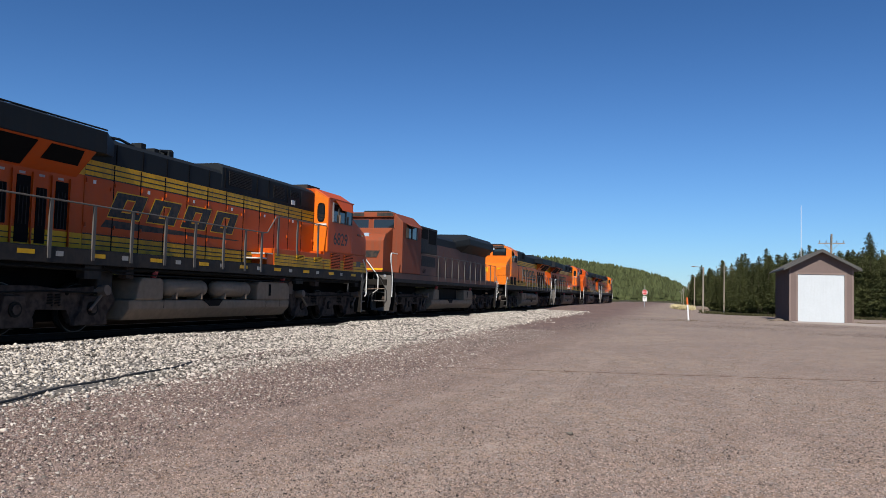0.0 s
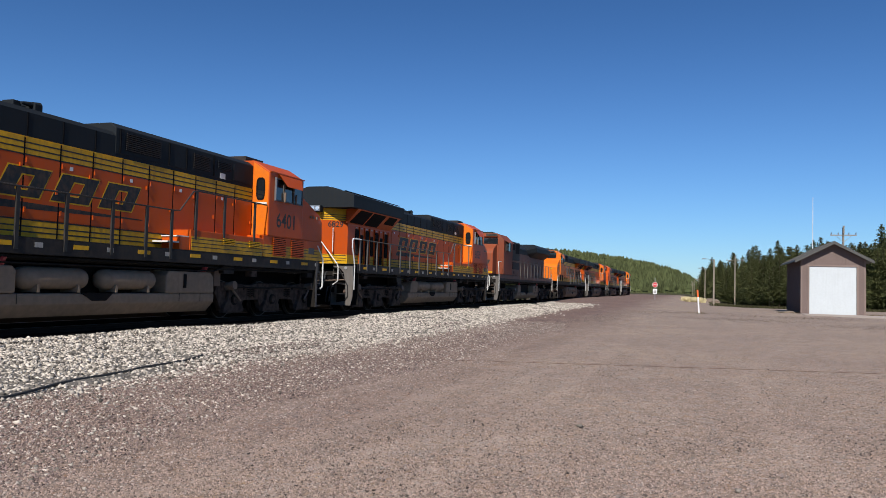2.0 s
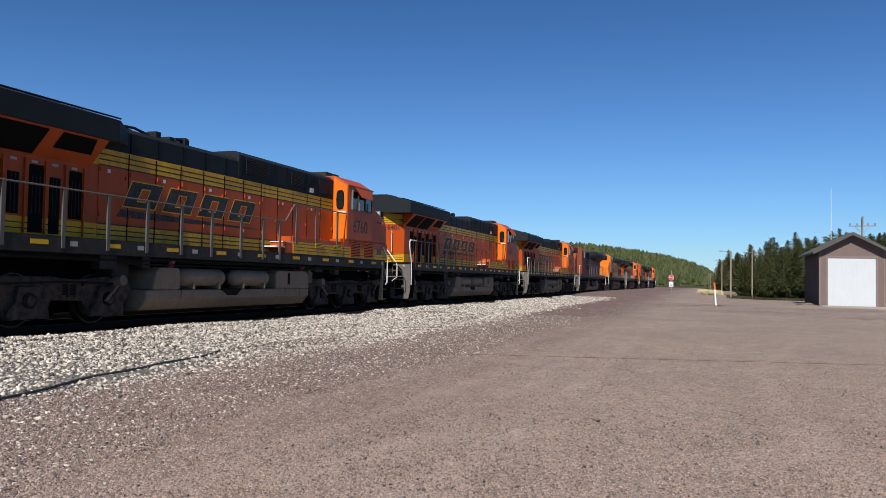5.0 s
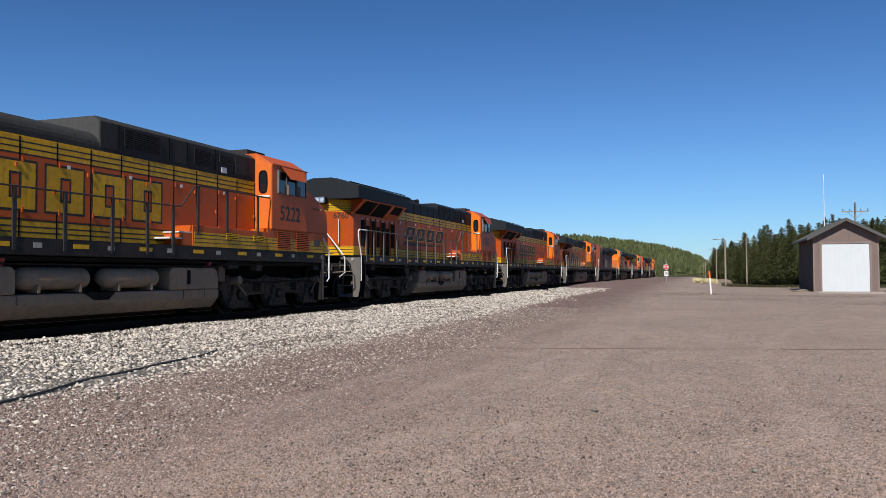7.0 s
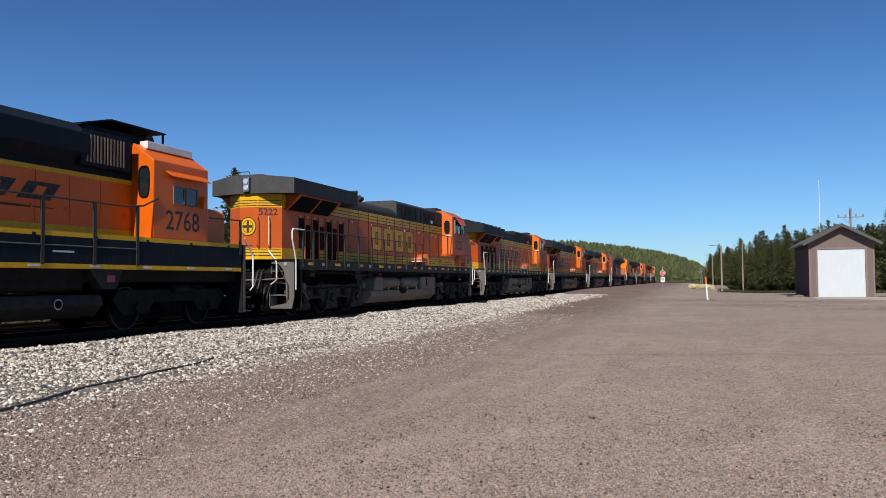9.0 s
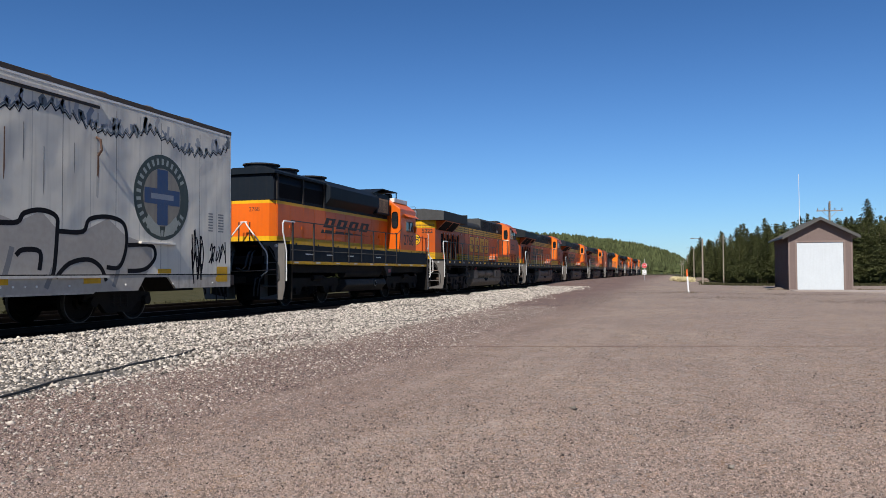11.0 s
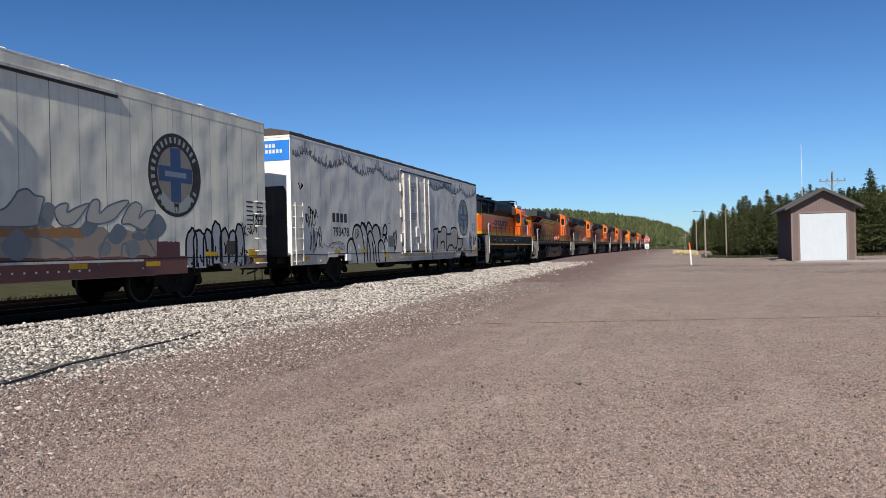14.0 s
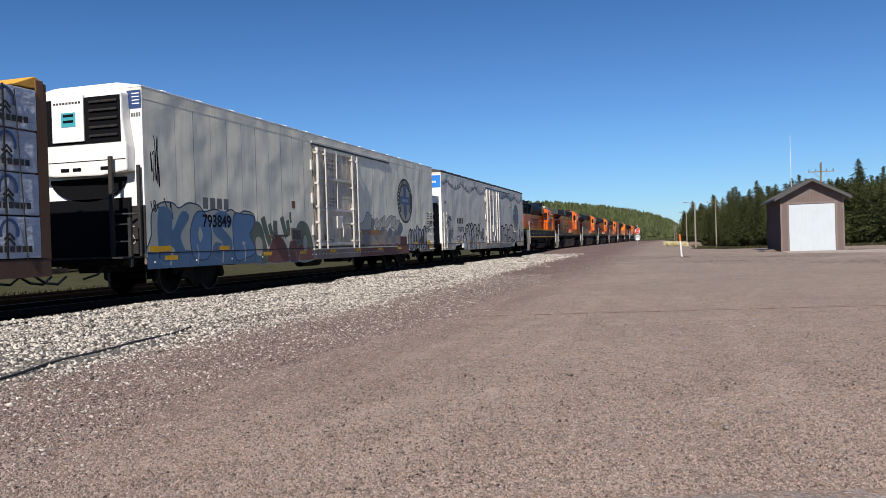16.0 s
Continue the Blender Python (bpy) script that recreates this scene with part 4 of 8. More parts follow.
        for s in sides if near else ():
            for k in range(5):
                plate(rad, "seam", s, 0.95, 6.7 + 0.92 * k, 6.73 + 0.92 * k, 3.84, 4.3, "dark", 0.012)
        part("wing_rail", rod((1.1, 0.6, 4.53), (1.1, 6.2, 4.53), 0.02), roof, rad)
    part("radiator_neck", prism(plan[:2] + [(0.95, te), (0.95, wing - 0.4), (-0.95, wing - 0.4), (-0.95, te)], 3.821, wb, "z"), "yellow", rad)
    for k in range(4):
        part("roof_grille", box(-0.36, 0.36, 1.0 + 1.1 * k, 1.9 + 1.1 * k, ap[1] + 0.001, ap[1] + 0.03, bevel=0.008), "grey", rad)
    for s in sides:
        tri = [(s * 0.95, 3.36), (s * 1.46, wb), (s * 0.95, wb)]
        part("intake", prism(tri, 1.1, 4.1 if heritage else 5.5, "y"), orange, lo)
        d = Vector((s * 0.51, 0, wb - 3.36)).normalized()
        nrm = Vector((s * d.z, 0, -abs(d.x)))
        for a, b in ((1.2, 2.6), (2.74, 3.95)) if heritage else ((1.3, 2.55), (2.68, 3.95), (4.3, 5.3)):
            p0, p1 = Vector((s * 0.95, 0, 3.36)) + d * (0.3 if a > 4 else 0.06), Vector((s * 1.46, 0, wb)) - d * 0.05
            bm = bm_new()
            vs = [bm.verts.new((p.x + nrm.x * o, y, p.z + nrm.z * o)) for o in (0.0, 0.012) for p, y in ((p0, a), (p0, b), (p1, b - (0.12 if a > 4 else 0)), (p1, a + (0.12 if a < 2 else 0)))]
            for f_ in ((0, 1, 2, 3), (4, 5, 6, 7), (0, 1, 5, 4), (1, 2, 6, 5), (2, 3, 7, 6), (3, 0, 4, 7)):
                bm.faces.new([vs[i] for i in f_])
            part("intake_screen", bm, "dark", lo)
        for k in range(7):
            y = 1.95 + 0.5 * k
            plate(lo, "vent", s, 0.95, y, y + (0.26 if k % 2 else 0.34), 1.86 if k % 3 else 2.2, 3.0 if k % 2 else 3.2, "dark", 0.012)
            if near and s > 0:
                plate(lo, "vent_frame", s, 0.95, y + 0.37, y + 0.40, 1.84, 3.3, orange, 0.04)
                plate(lo, "vent_tag", s, 0.95, y + 0.05, y + 0.2, 3.23, 3.28, "bleached", 0.004)
                for q in range(3):
                    plate(lo, "vent_fin", s, 0.962, y + 0.06 + 0.09 * q, y + 0.075 + 0.09 * q, 2.22, 2.98, "grey", 0.015)
        for k in range(12):
            y = 5.75 + 0.92 * k
            plate(lo, "access_door", s, 0.95, y, y + 0.90, 2.2, 3.43, orange, 0.012)
            if near and s > 0:
                plate(lo, "seam", s, 0.95, y + 0.893, y + 0.927, 1.82, 3.8, "dark", 0.0135)
                for z in (2.32, 3.3):
                    plate(lo, "hinge", s, 0.962, y + 0.03, y + 0.07, z, z + 0.1, "orange_dirty", 0.022)
                plate(lo, "latch", s, 0.962, y + 0.8, y + 0.85, 2.75 if k % 2 else 3.2, 2.84 if k % 2 else 3.28, orange, 0.03)
                plate(lo, "band_door", s, 0.95, y, y + 0.90, 3.47, 3.80, "yellow_grimy", 0.008)
                plate(lo, "band_door", s, 0.95, y, y + 0.90, 1.83, 2.14, "yellow_grimy", 0.008)
        lines(lo, "pinstripe", s, 0.958, 5.75, 16.79, (3.46, 3.58, 3.70, 1.93, 2.04, 2.17), h=0.03)
        lines(lo, "pinstripe", s, 0.952, 1.85, 5.7, (1.93, 2.04))
        if heritage:
            lines(lo, "pinstripe", s, 0.952, 4.15, 5.7, (3.46, 3.58, 3.70), h=0.03)
        mz = 0.962
        if heritage:
            mark_side(lo, s, mz, 7.9, 12.9, 2.38, 0.92, 0.0, "yellow_grimy", "letter")
        else:
            mark_side(lo, s, mz, 6.5, 11.9, 2.62, 0.58, 0.3, "letter", "yellow")
            bm = prism([(6.3, 2.36), (7.2, 2.36), (12.0, 2.44), (12.0, 2.46), (9.6, 2.5), (6.45, 2.54)], 0, 0.0012, "x")
            ob = part("swoosh", bm, "letter", lo)
            ob.location.x = s * mz - (0.005 if s < 0 else 0)
    ang = math.degrees(math.atan2(te - ty, 0.95 - tx))
    slope = math.hypot(te - ty, 0.95 - tx)
    for sx in (1, -1):
        for z in (3.5, 3.58, 3.66, 1.92, 2.02, 2.12):
            ob = part("pinstripe", box(0.02 if sx > 0 else 0.03 - slope, slope - 0.03 if sx > 0 else -0.02, -0.004, 0, z - 0.012, z + 0.012), "letter", lo)
            ob.matrix_basis = pose(sx * tx, ty, 0, 0, 0, sx * ang)
            if heritage and sx > 0:
                part("pinstripe", box(-tx, tx, ty - 0.004, ty, z - 0.012, z + 0.012), "letter", lo)
    # rear end
    hz = 4.15 if heritage else 3.85
    hw_, hh_ = (0.12, 0.24) if heritage else (0.22, 0.13)
    y_ = 0.3 if heritage else 0.36
    hl = part("rear_headlight", box(-hw_, hw_, y_, 0.64, hz - hh_, hz + hh_, bevel=0.03), roof, lo)
    part("bezel", box(0.02 - hw_, hw_ - 0.02, y_ - 0.01, y_ + 0.002, hz - hh_ + 0.02, hz + hh_ - 0.02, bevel=0.004), "steel", hl, "scuffed silver headlight face")
    for x in (-0.1, 0.1):
        part("headlight_lens", rod((x * (not heritage), y_ - 0.025, hz + (x if heritage else 0)), (x * (not heritage), y_ + 0.02, hz + (x if heritage else 0)), 0.08, None, 16), "lens", hl)
    for u, mt in ((0.0, orange), (0.46, "white")):
        gx, gy = tx + 0.02 + (0.95 - tx) * u, ty - 0.02 + (te - ty) * u
        part("rear_grab", pipe([(gx, gy, 2.2), (gx + 0.04, gy - 0.08, 2.25), (gx + 0.04, gy - 0.08, 3.1), (gx, gy, 3.15)], 0.016), mt, lo)
    if not heritage:
        part("bell", rod((0.0, 0.5, 3.42), (0.0, 0.5, 3.58), 0.12, None, 14, 0.05), orange, lo)
    if heritage:
        em = part("round_emblem", rod((0, 0, 0), (0, -0.006, 0), 0.3, None, 28), "letter", lo)
        em.matrix_basis = pose(-0.02, ty, 2.84)
        part("emblem_field", rod((0, -0.0065, 0), (0, -0.009, 0), 0.27, None, 28), "yellow", em)
        part("emblem_ring", rod((0, -0.0095, 0), (0, -0.011, 0), 0.2, None, 28), "letter", em)
        part("emblem_field", rod((0, -0.0115, 0), (0, -0.013, 0), 0.18, None, 28), "yellow", em)
        part("emblem_cross", box(-0.17, 0.17, -0.016, -0.0135, -0.04, 0.04), "letter", em)
        part("emblem_cross", box(-0.04, 0.04, -0.019, -0.0165, -0.17, 0.17), "letter", em)
    # cab
    csec = [(-1.53, 2.42), (1.53, 2.42), (1.53, 4.34), (0.98, 4.68), (-0.98, 4.68), (-1.53, 4.34)]
    cab = part("cab", prism(csec, 16.8, 18.9, "y", bevel=0.03), orange, lo)
    part("cab_roof_box", box(-0.55, 0.55, 17.0, 18.0, 4.68, 4.86, bevel=0.02), "grey", cab)
    for s in sides:
        back = [(s * 0.97, 2.45), (s * 1.5, 2.45), (s * 1.5, 4.3), (s * 0.97, 4.63)]
        # thin brighter sheet: the sun on the cab's back is put into the colour
        part("cab_back", prism(back, 16.795, 16.7995, "y"), "heritage_cab_lit" if heritage else "orange_new_and_lit", cab, "orange back wall of the cab, painted brighter for the sun")
        window(cab, [(s * x, 16.8, z) for x, y, z in oval(1.24, 0, 3.82, 0.15, 0.34)], (0, -1, 0), frame_mat="dark", rim=0.04)
        part("door_sill", box(min(s * 1.03, s * 1.46), max(s * 1.03, s * 1.46), 16.78, 16.8, 3.36, 3.42), "white", cab)
        for a, b in ((17.12, 17.62), (17.66, 18.2), (18.24, 18.82)):
            q = [(s * 1.53, a, 3.5), (s * 1.53, b, 3.5), (s * 1.53, b, 4.2), (s * 1.53, a, 4.2)]
            window(cab, q, (s, 0, 0), frame_mat="rail_grey" if near else "grey", rim=0.05)
        bm = bm_new()
        vv = [bm.verts.new((s * x, y, z)) for o in (0.0, 0.02) for x, y, z in ((1.54 + o, 17.3, 4.31), (1.54 + o, 18.72, 4.31), (1.71 + o, 18.5, 3.96), (1.71 + o, 17.55, 3.96))]
        for f_ in ((0, 1, 2, 3), (4, 5, 6, 7), (0, 1, 5, 4), (1, 2, 6, 5), (2, 3, 7, 6), (3, 0, 4, 7)):
            bm.faces.new([vv[q] for q in f_])
        part("sun_visor", bm, orange, cab)
        part("drip_edge", box(*sorted((s * 1.53, s * 1.56)), 16.82, 18.9, 4.32, 4.36, bevel=0.006), orange, cab)
        plate(cab, "mirror", s, 1.56, 17.62, 17.67, 3.5, 3.8, "iron_dust", 0.05)
        plate(cab, "mirror", s, 1.56, 18.3, 18.35, 3.5, 3.8, "iron_dust", 0.05)
        plate(cab, "wind_deflector", s, 1.535, 17.08, 17.1, 3.5, 4.2, "steel", 0.06)
        for k in range(3):
            part("cab_vent", box(min(s * 1.47, s * 1.5), max(s * 1.47, s * 1.5), 19.5 + 0.22 * k, 19.58 + 0.22 * k, 3.18, 3.26), "iron_dust", lo)
    for x0, x1 in ((-1.1, -0.1), (0.1, 1.1)):
        window(cab, [(x0, 18.9, 3.95), (x1, 18.9, 3.95), (x1, 18.9, 4.42), (x0, 18.9, 4.5)], (0, 1, 0), frame_mat="dark", rim=0.05)
    part("number_board", box(-0.95, 0.95, 18.9, 19.02, 4.5, 4.66, bevel=0.01), "letter", cab)
    part("headlight", box(-0.25, 0.25, 18.9, 19.05, 4.34, 4.5, bevel=0.02), "lens", cab)
    nose = part("nose", prism([(18.9, 2.42), (20.42, 2.42), (20.42, 3.1), (20.2, 3.34), (18.9, 3.86)], -1.46, 1.46, "x", bevel=0.04), orange, lo)
    part("nose_door", box(-0.8, -0.15, 20.42, 20.44, 2.0, 3.0, bevel=0.01), orange, nose)
    part("nose_stripe", prism([(-1.2, 3.0), (1.2, 3.0), (0.5, 2.7), (-0.5, 2.7)], 20.421, 20.426, "y"), "yellow", nose)
    part("ditch_light", rod((0.9, 20.7, 1.95), (0.9, 20.9, 1.95), 0.09, None, 14), "lens", lo)
    part("ditch_light", rod((-0.9, 20.7, 1.95), (-0.9, 20.9, 1.95), 0.09, None, 14), "lens", lo)
    skirt = part("cab_skirt", box(-1.5, 1.5, 16.6, 20.42, 1.801, 2.42, bevel=0.01), orange, lo)
    for s in sides:
        x0, x1 = sorted((s * 0.951, s * 1.5))
        eb = part("equipment_box", box(x0, x1, 13.15, 16.59, 1.801, 2.32, bevel=0.015), orange, lo)
        plate(eb, "band", s, 1.5, 13.2, 16.58, 1.80, 2.16, "yellow_grimy", 0.005, "yellow stripe")
        plate(skirt, "band", s, 1.5, 16.62, 20.4, 1.80, 2.16, "yellow_grimy", 0.005, "yellow stripe")
        lines(lo, "pinstripe", s, 1.505, 13.2, 20.4, (1.9, 2.0, 2.1), h=0.02)
        louvre(skirt, s, 1.507, 17.15, 17.9, 1.84, 2.4, 10, orange, near)
        louvre(skirt, s, 1.507, 18.25, 19.05, 1.84, 2.4, 10, orange, near)
        louvre(eb, s, 1.507, 14.55, 15.1, 2.02, 2.2, 4, "yellow", near)
        louvre(eb, s, 1.507, 15.85, 16.4, 2.02, 2.2, 4, "yellow", near)
        plate(lo, "placard", s, 1.512, 19.4, 19.8, 2.0, 2.2, "rail_grey", 0.004)
        x0, x1 = sorted((s * 0.96, s * 1.48))
        stp = part("walkway_steps", box(x0, x1, 12.75, 13.14, 1.801, 2.12, bevel=0.01), orange, lo)
        part("tread", box(x0, x1, 12.4, 12.74, 1.96, 2.0), "white", stp)
        part("tread", box(x0, x1, 12.72, 13.13, 2.121, 2.15), "white", stp)
        rp = [(1.2, 2.74), (12.5, 2.74), (12.7, 2.76), (13.2, 3.28), (13.4, 3.32), (16.75, 3.32)]
        posts = [(y, 2.74, 1.78) for y in (1.25, 1.95, 2.9, 4.3, 5.5, 6.7, 7.9, 9.1, 10.4, 11.5, 12.4)] + [(13.35, 3.32, 2.3), (14.6, 3.32, 2.3), (16.1, 3.32, 2.3)]
        handrail(lo, rp, posts, "rail_black" if heritage or number == "6401" else "rail_grey", s=s)
    fuel_tank(lo, 7.15, 14.35)
    for yc in (3.8, 17.65):
        truck_six(lo, yc)
    for y, k in ((0.7, -1), (20.45, 1)):
        end_gear(lo, y, k)
    for y0, y1, x, z in () if heritage else ((7.9, 8.1, 0.5, 4.46), (8.6, 8.8, 0.35, 4.46), (9.0, 9.2, 0.5, 4.46)):
        part("roof_fitting", box(x - 0.15, x + 0.15, y0, y1, z - 0.05, z + 0.14, bevel=0.02), roof, lo)
    if not heritage:
        for x in (0.15, 0.55):
            part("horn", rod((x, 8.75, 4.56), (x, 9.2, 4.58), 0.03, None, 10, 0.08), roof, lo)
        part("horn", rod((0.35, 8.8, 4.52), (0.35, 9.15, 4.53), 0.03, None, 10, 0.07), roof, lo)
    for s in sides if near else ():
        for k, (y, w, z) in enumerate(((1.9, 0.35, 0.22), (5.4, 0.5, 0.3), (6.7, 0.25, 0.26), (14.8, 0.5, 0.22), (16.2, 0.3, 0.28), (19.6, 0.4, 0.24))):
            part("junction_box", box(*sorted((s * 1.18, s * 1.4)), y, y + w, 1.47 - z, 1.465, bevel=0.01), "grey" if k % 2 else "side_iron", lo)
        part("air_pipe", pipe([(s * 1.44, 5.9, 1.44), (s * 1.44, 6.3, 1.3), (s * 1.44, 14.3, 1.3), (s * 1.44, 14.8, 1.43), (s * 1.44, 19.9, 1.43)], 0.018), "truck", lo)
        for k in range(7):
            plate(lo, "door_tag", s, 0.963, 6.0 + 1.84 * k, 6.09 + 1.84 * k, 3.3, 3.38, "white", 0.003)
    for s in sides:
        part("blower_duct", box(min(s * 0.7, s * 1.2), max(s * 0.7, s * 1.2), 6.0, 6.5, 0.9, 1.36, bevel=0.03), "grey", lo)
        part("blower_duct", box(min(s * 0.7, s * 1.25), max(s * 0.7, s * 1.25), 14.6, 14.9, 0.9, 1.36, bevel=0.03), "iron_dust", lo)
    if number:
        text_on(lo, number, (1.5312, 17.25, 2.72), 0.62, "side", bold=0.008, stretch=1.0)
        at_ = 0.03 if heritage else 0.3
        text_on(lo, number, (tx + at_ * math.cos(radians(ang)), ty + at_ * math.sin(radians(ang)) - 0.004, 3.2), 0.3, "rear", bold=0.006).rotation_euler.z = radians(ang)
    return lo


def gp_loco(number, at):
    lo = tagged(new("diesel_locomotive"), "orange four-axle road switcher with blue-black roof and sill", "locomotive", "locomotives of the train")
    CARS.append((lo, at, 0))
    part("underframe", box(-1.3, 1.3, 1.6, 16.2, 1.1, 1.38), "truck", lo)
    for s in (1, -1):
        a, b = sorted((s * 1.3, s * 1.5))
        sl = part("side_sill", box(a, b, 1.95, 15.75, 1.48, 2.02, bevel=0.01), "navy", lo)
        part("sill_edge", box(a, b, 1.95, 15.75, 1.38, 1.479), "yellow", sl, "yellow lower edge of the sill")
        part("sill_cap", box(a, b, 1.95, 15.75, 2.021, 2.12), "yellow", sl, "yellow upper edge of the sill")
        for k in range(9):
            plate(lo, "reflector", s, 1.5, 2.2 + 1.6 * k, 2.5 + 1.6 * k, 1.41, 1.455, "white", 0.004)
            plate(lo, "hinge", s, 1.5, 2.3 + 1.6 * k, 2.38 + 1.6 * k, 2.0, 2.07, "navy", 0.012)
    part("walkway", box(-1.49, 1.49, 1.5, 16.4, 2.1, 2.118), "grey", lo)
    plan = [(-0.7, 2.0), (0.7, 2.0), (0.86, 2.2), (0.86, 12.15), (-0.86, 12.15), (-0.86, 2.2)]
    part("hood_base", prism(plan, 2.12, 2.3, "z"), "yellow", lo, "yellow lower stripe of the hood")
    part("hood", prism(plan, 2.3, 3.38, "z"), "orange_bright", lo)
    part("hood_stripe", prism(plan, 3.38, 3.48, "z"), "yellow", lo, "yellow upper stripe of the hood")
    sec = [(-0.86, 3.48), (0.86, 3.48), (0.86, 4.1), (0.78, 4.35), (0.5, 4.52), (-0.5, 4.52), (-0.78, 4.35), (-0.86, 4.1)]
    part("hood_roof", prism(sec, 2.0, 12.15, "y", bevel=0.01), "navy", lo)
    fsec = [(-0.86, 3.58), (0.86, 3.58), (1.1, 3.85), (1.1, 4.3), (0.75, 4.55), (-0.75, 4.55), (-1.1, 4.3), (-1.1, 3.85)]
    part("brake_hatch", prism(fsec, 5.75, 10.55, "y", bevel=0.03), "navy", lo)
    part("radiator_deck", prism([(-0.95, 4.34), (0.95, 4.34), (0.95, 4.42), (0.6, 4.56), (-0.6, 4.56), (-0.95, 4.42)], 1.9, 5.7, "y", bevel=0.01), "navy", lo)
    rb = part("roof_cabinet", box(-0.8, 0.7, 10.7, 13.1, 4.39, 4.62, bevel=0.03), "navy", lo)
    part("awning", prism([(10.5, 4.56), (11.4, 4.8), (13.3, 4.8), (13.3, 4.77), (11.4, 4.76), (10.5, 4.52)], -0.95, 0.92, "x"), "navy", rb, "dark sheet awning over the cab roof gear")
    for x in (-0.9, 0.86):
        part("awning_post", box(x, x + 0.04, 13.2, 13.24, 4.38, 4.77), "navy", rb)
    part("air_tank", rod((-0.6, 12.9, 4.56), (0.75, 12.9, 4.56), 0.16, None, 14), "grey", rb)
    for y in (2.7, 4.05, 6.3):
        fan = part("radiator_fan", rod((0, y, 4.5), (0, y, 4.7), 0.56, None, 24), "navy", lo)
        part("fan_rim", rod((0, y, 4.7), (0, y, 4.74), 0.62, None, 24), "grey", fan)
    for s in (1, -1):
        fb = part("filter_box", box(*sorted((s * 0.86, s * 1.08)), 10.35, 11.85, 3.62, 4.4, bevel=0.02), "navy", lo)
        for k in range(12):
            plate(fb, "fin", s, 1.08, 10.5 + 0.1 * k, 10.54 + 0.1 * k, 3.7, 4.3, "iron_dust", 0.012)
        plate(lo, "radiator_screen", s, 0.86, 2.3, 3.9, 3.58, 4.06, "dark", 0.01)
        plate(lo, "radiator_screen", s, 0.86, 4.15, 5.6, 3.58, 4.08, "dark", 0.01)
        for y in (2.2, 4.0, 5.66):
            plate(lo, "screen_post", s, 0.86, y - 0.04, y + 0.04, 3.5, 4.34, "grey", 0.05)
        for k in range(11):
            y = 2.25 + 0.89 * k
            plate(lo, "access_door", s, 0.86, y, y + 0.87, 2.32, 3.36, "orange_bright", 0.012)
            plate(lo, "latch", s, 0.872, y + 0.76, y + 0.8, 2.6, 2.7, "orange_bright", 0.02)
        mark_side(lo, s, 0.873, 5.6, 10.0, 2.78, 0.36, 0.28, "letter")
        ob = part("swoosh", prism([(5.4, 2.56), (6.1, 2.56), (9.9, 2.62), (9.9, 2.63), (7.8, 2.67), (5.5, 2.69)], 0, 0.005, "x"), "letter", lo)
        ob.location.x = s * 0.873 - (0.005 if s < 0 else 0)
        rp = [(2.0, 2.78), (11.3, 2.78), (11.8, 2.84), (12.3, 3.06)]
        posts = [(y, 2.78, 1.68) for y in (2.1, 3.6, 5.1, 6.5, 7.7, 8.95, 10.3)] + [(11.6, 2.8, 1.68)]
        handrail(lo, rp, posts, "rail_black", s=s)
        part("toe_rail", rod((s * 1.505, 2.0, 1.84), (s * 1.505, 11.6, 1.84), 0.012), "rail_grey", lo)
        handrail(lo, [(14.3, 2.75), (15.8, 2.78)], [(15.7, 2.78, 2.05)], "rail_black", s=s)
    csec = [(-1.48, 2.12), (1.48, 2.12), (1.48, 3.96), (0.9, 4.38), (-0.9, 4.38), (-1.48, 3.96)]
    cab = part("cab", prism(csec, 12.15, 14.25, "y", bevel=0.03), "orange_bright", lo)
    part("cab_vent", box(0.86, 1.1, 12.4, 14.1, 4.28, 4.47, bevel=0.02), "white", cab)
    part("air_conditioner", box(-0.5, 0.3, 12.5, 13.5, 4.38, 4.6, bevel=0.03), "grey", cab)
    for s in (1, -1):
        window(cab, [(s * x, 12.15, z) for x, y, z in oval(1.22, 0, 3.45, 0.16, 0.38)], (0, -1, 0), frame_mat="dark", rim=0.04)
        for a, b in ((12.85, 13.28), (13.32, 13.78)):
            window(cab, [(s * 1.48, a, 2.98), (s * 1.48, b, 2.98), (s * 1.48, b, 3.42), (s * 1.48, a, 3.42)], (s, 0, 0), frame_mat="iron_dust", rim=0.04)
        vis = prism([(s * 1.482, 3.76), (s * 1.68, 3.62), (s * 1.68, 3.6), (s * 1.482, 3.73)], 12.6, 14.1, "y")
        part("sun_visor", vis, "orange_bright", cab)
        plate(cab, "mirror", s, 1.5, 13.9, 13.97, 2.95, 3.25, "orange_bright", 0.12)
    for x0, x1 in ((-1.2, -0.45), (0.45, 1.2)):
        window(cab, [(x0, 14.25, 3.3), (x1, 14.25, 3.3), (x1, 14.25, 3.85), (x0, 14.25, 3.85)], (0, 1, 0), frame_mat="dark", rim=0.05)
    part("short_hood", prism([(-0.86, 2.12), (0.86, 2.12), (0.86, 3.0), (0.6, 3.12), (-0.6, 3.12), (-0.86, 3.0)], 14.25, 15.9, "y", bevel=0.04), "orange_bright", lo)
    tk = part("fuel_tank", prism([(-1.3, 0.85), (-1.36, 0.62), (-1.1, 0.36), (1.1, 0.36), (1.36, 0.62), (1.3, 0.85)], 6.6, 10.75, "y", bevel=0.06), "grey", lo)
    for s in (1, -1):
        part("fuel_gauge", rod((s * 1.3, 9.5, 0.66), (s * 1.37, 9.5, 0.66), 0.085, None, 16), "dark", tk)
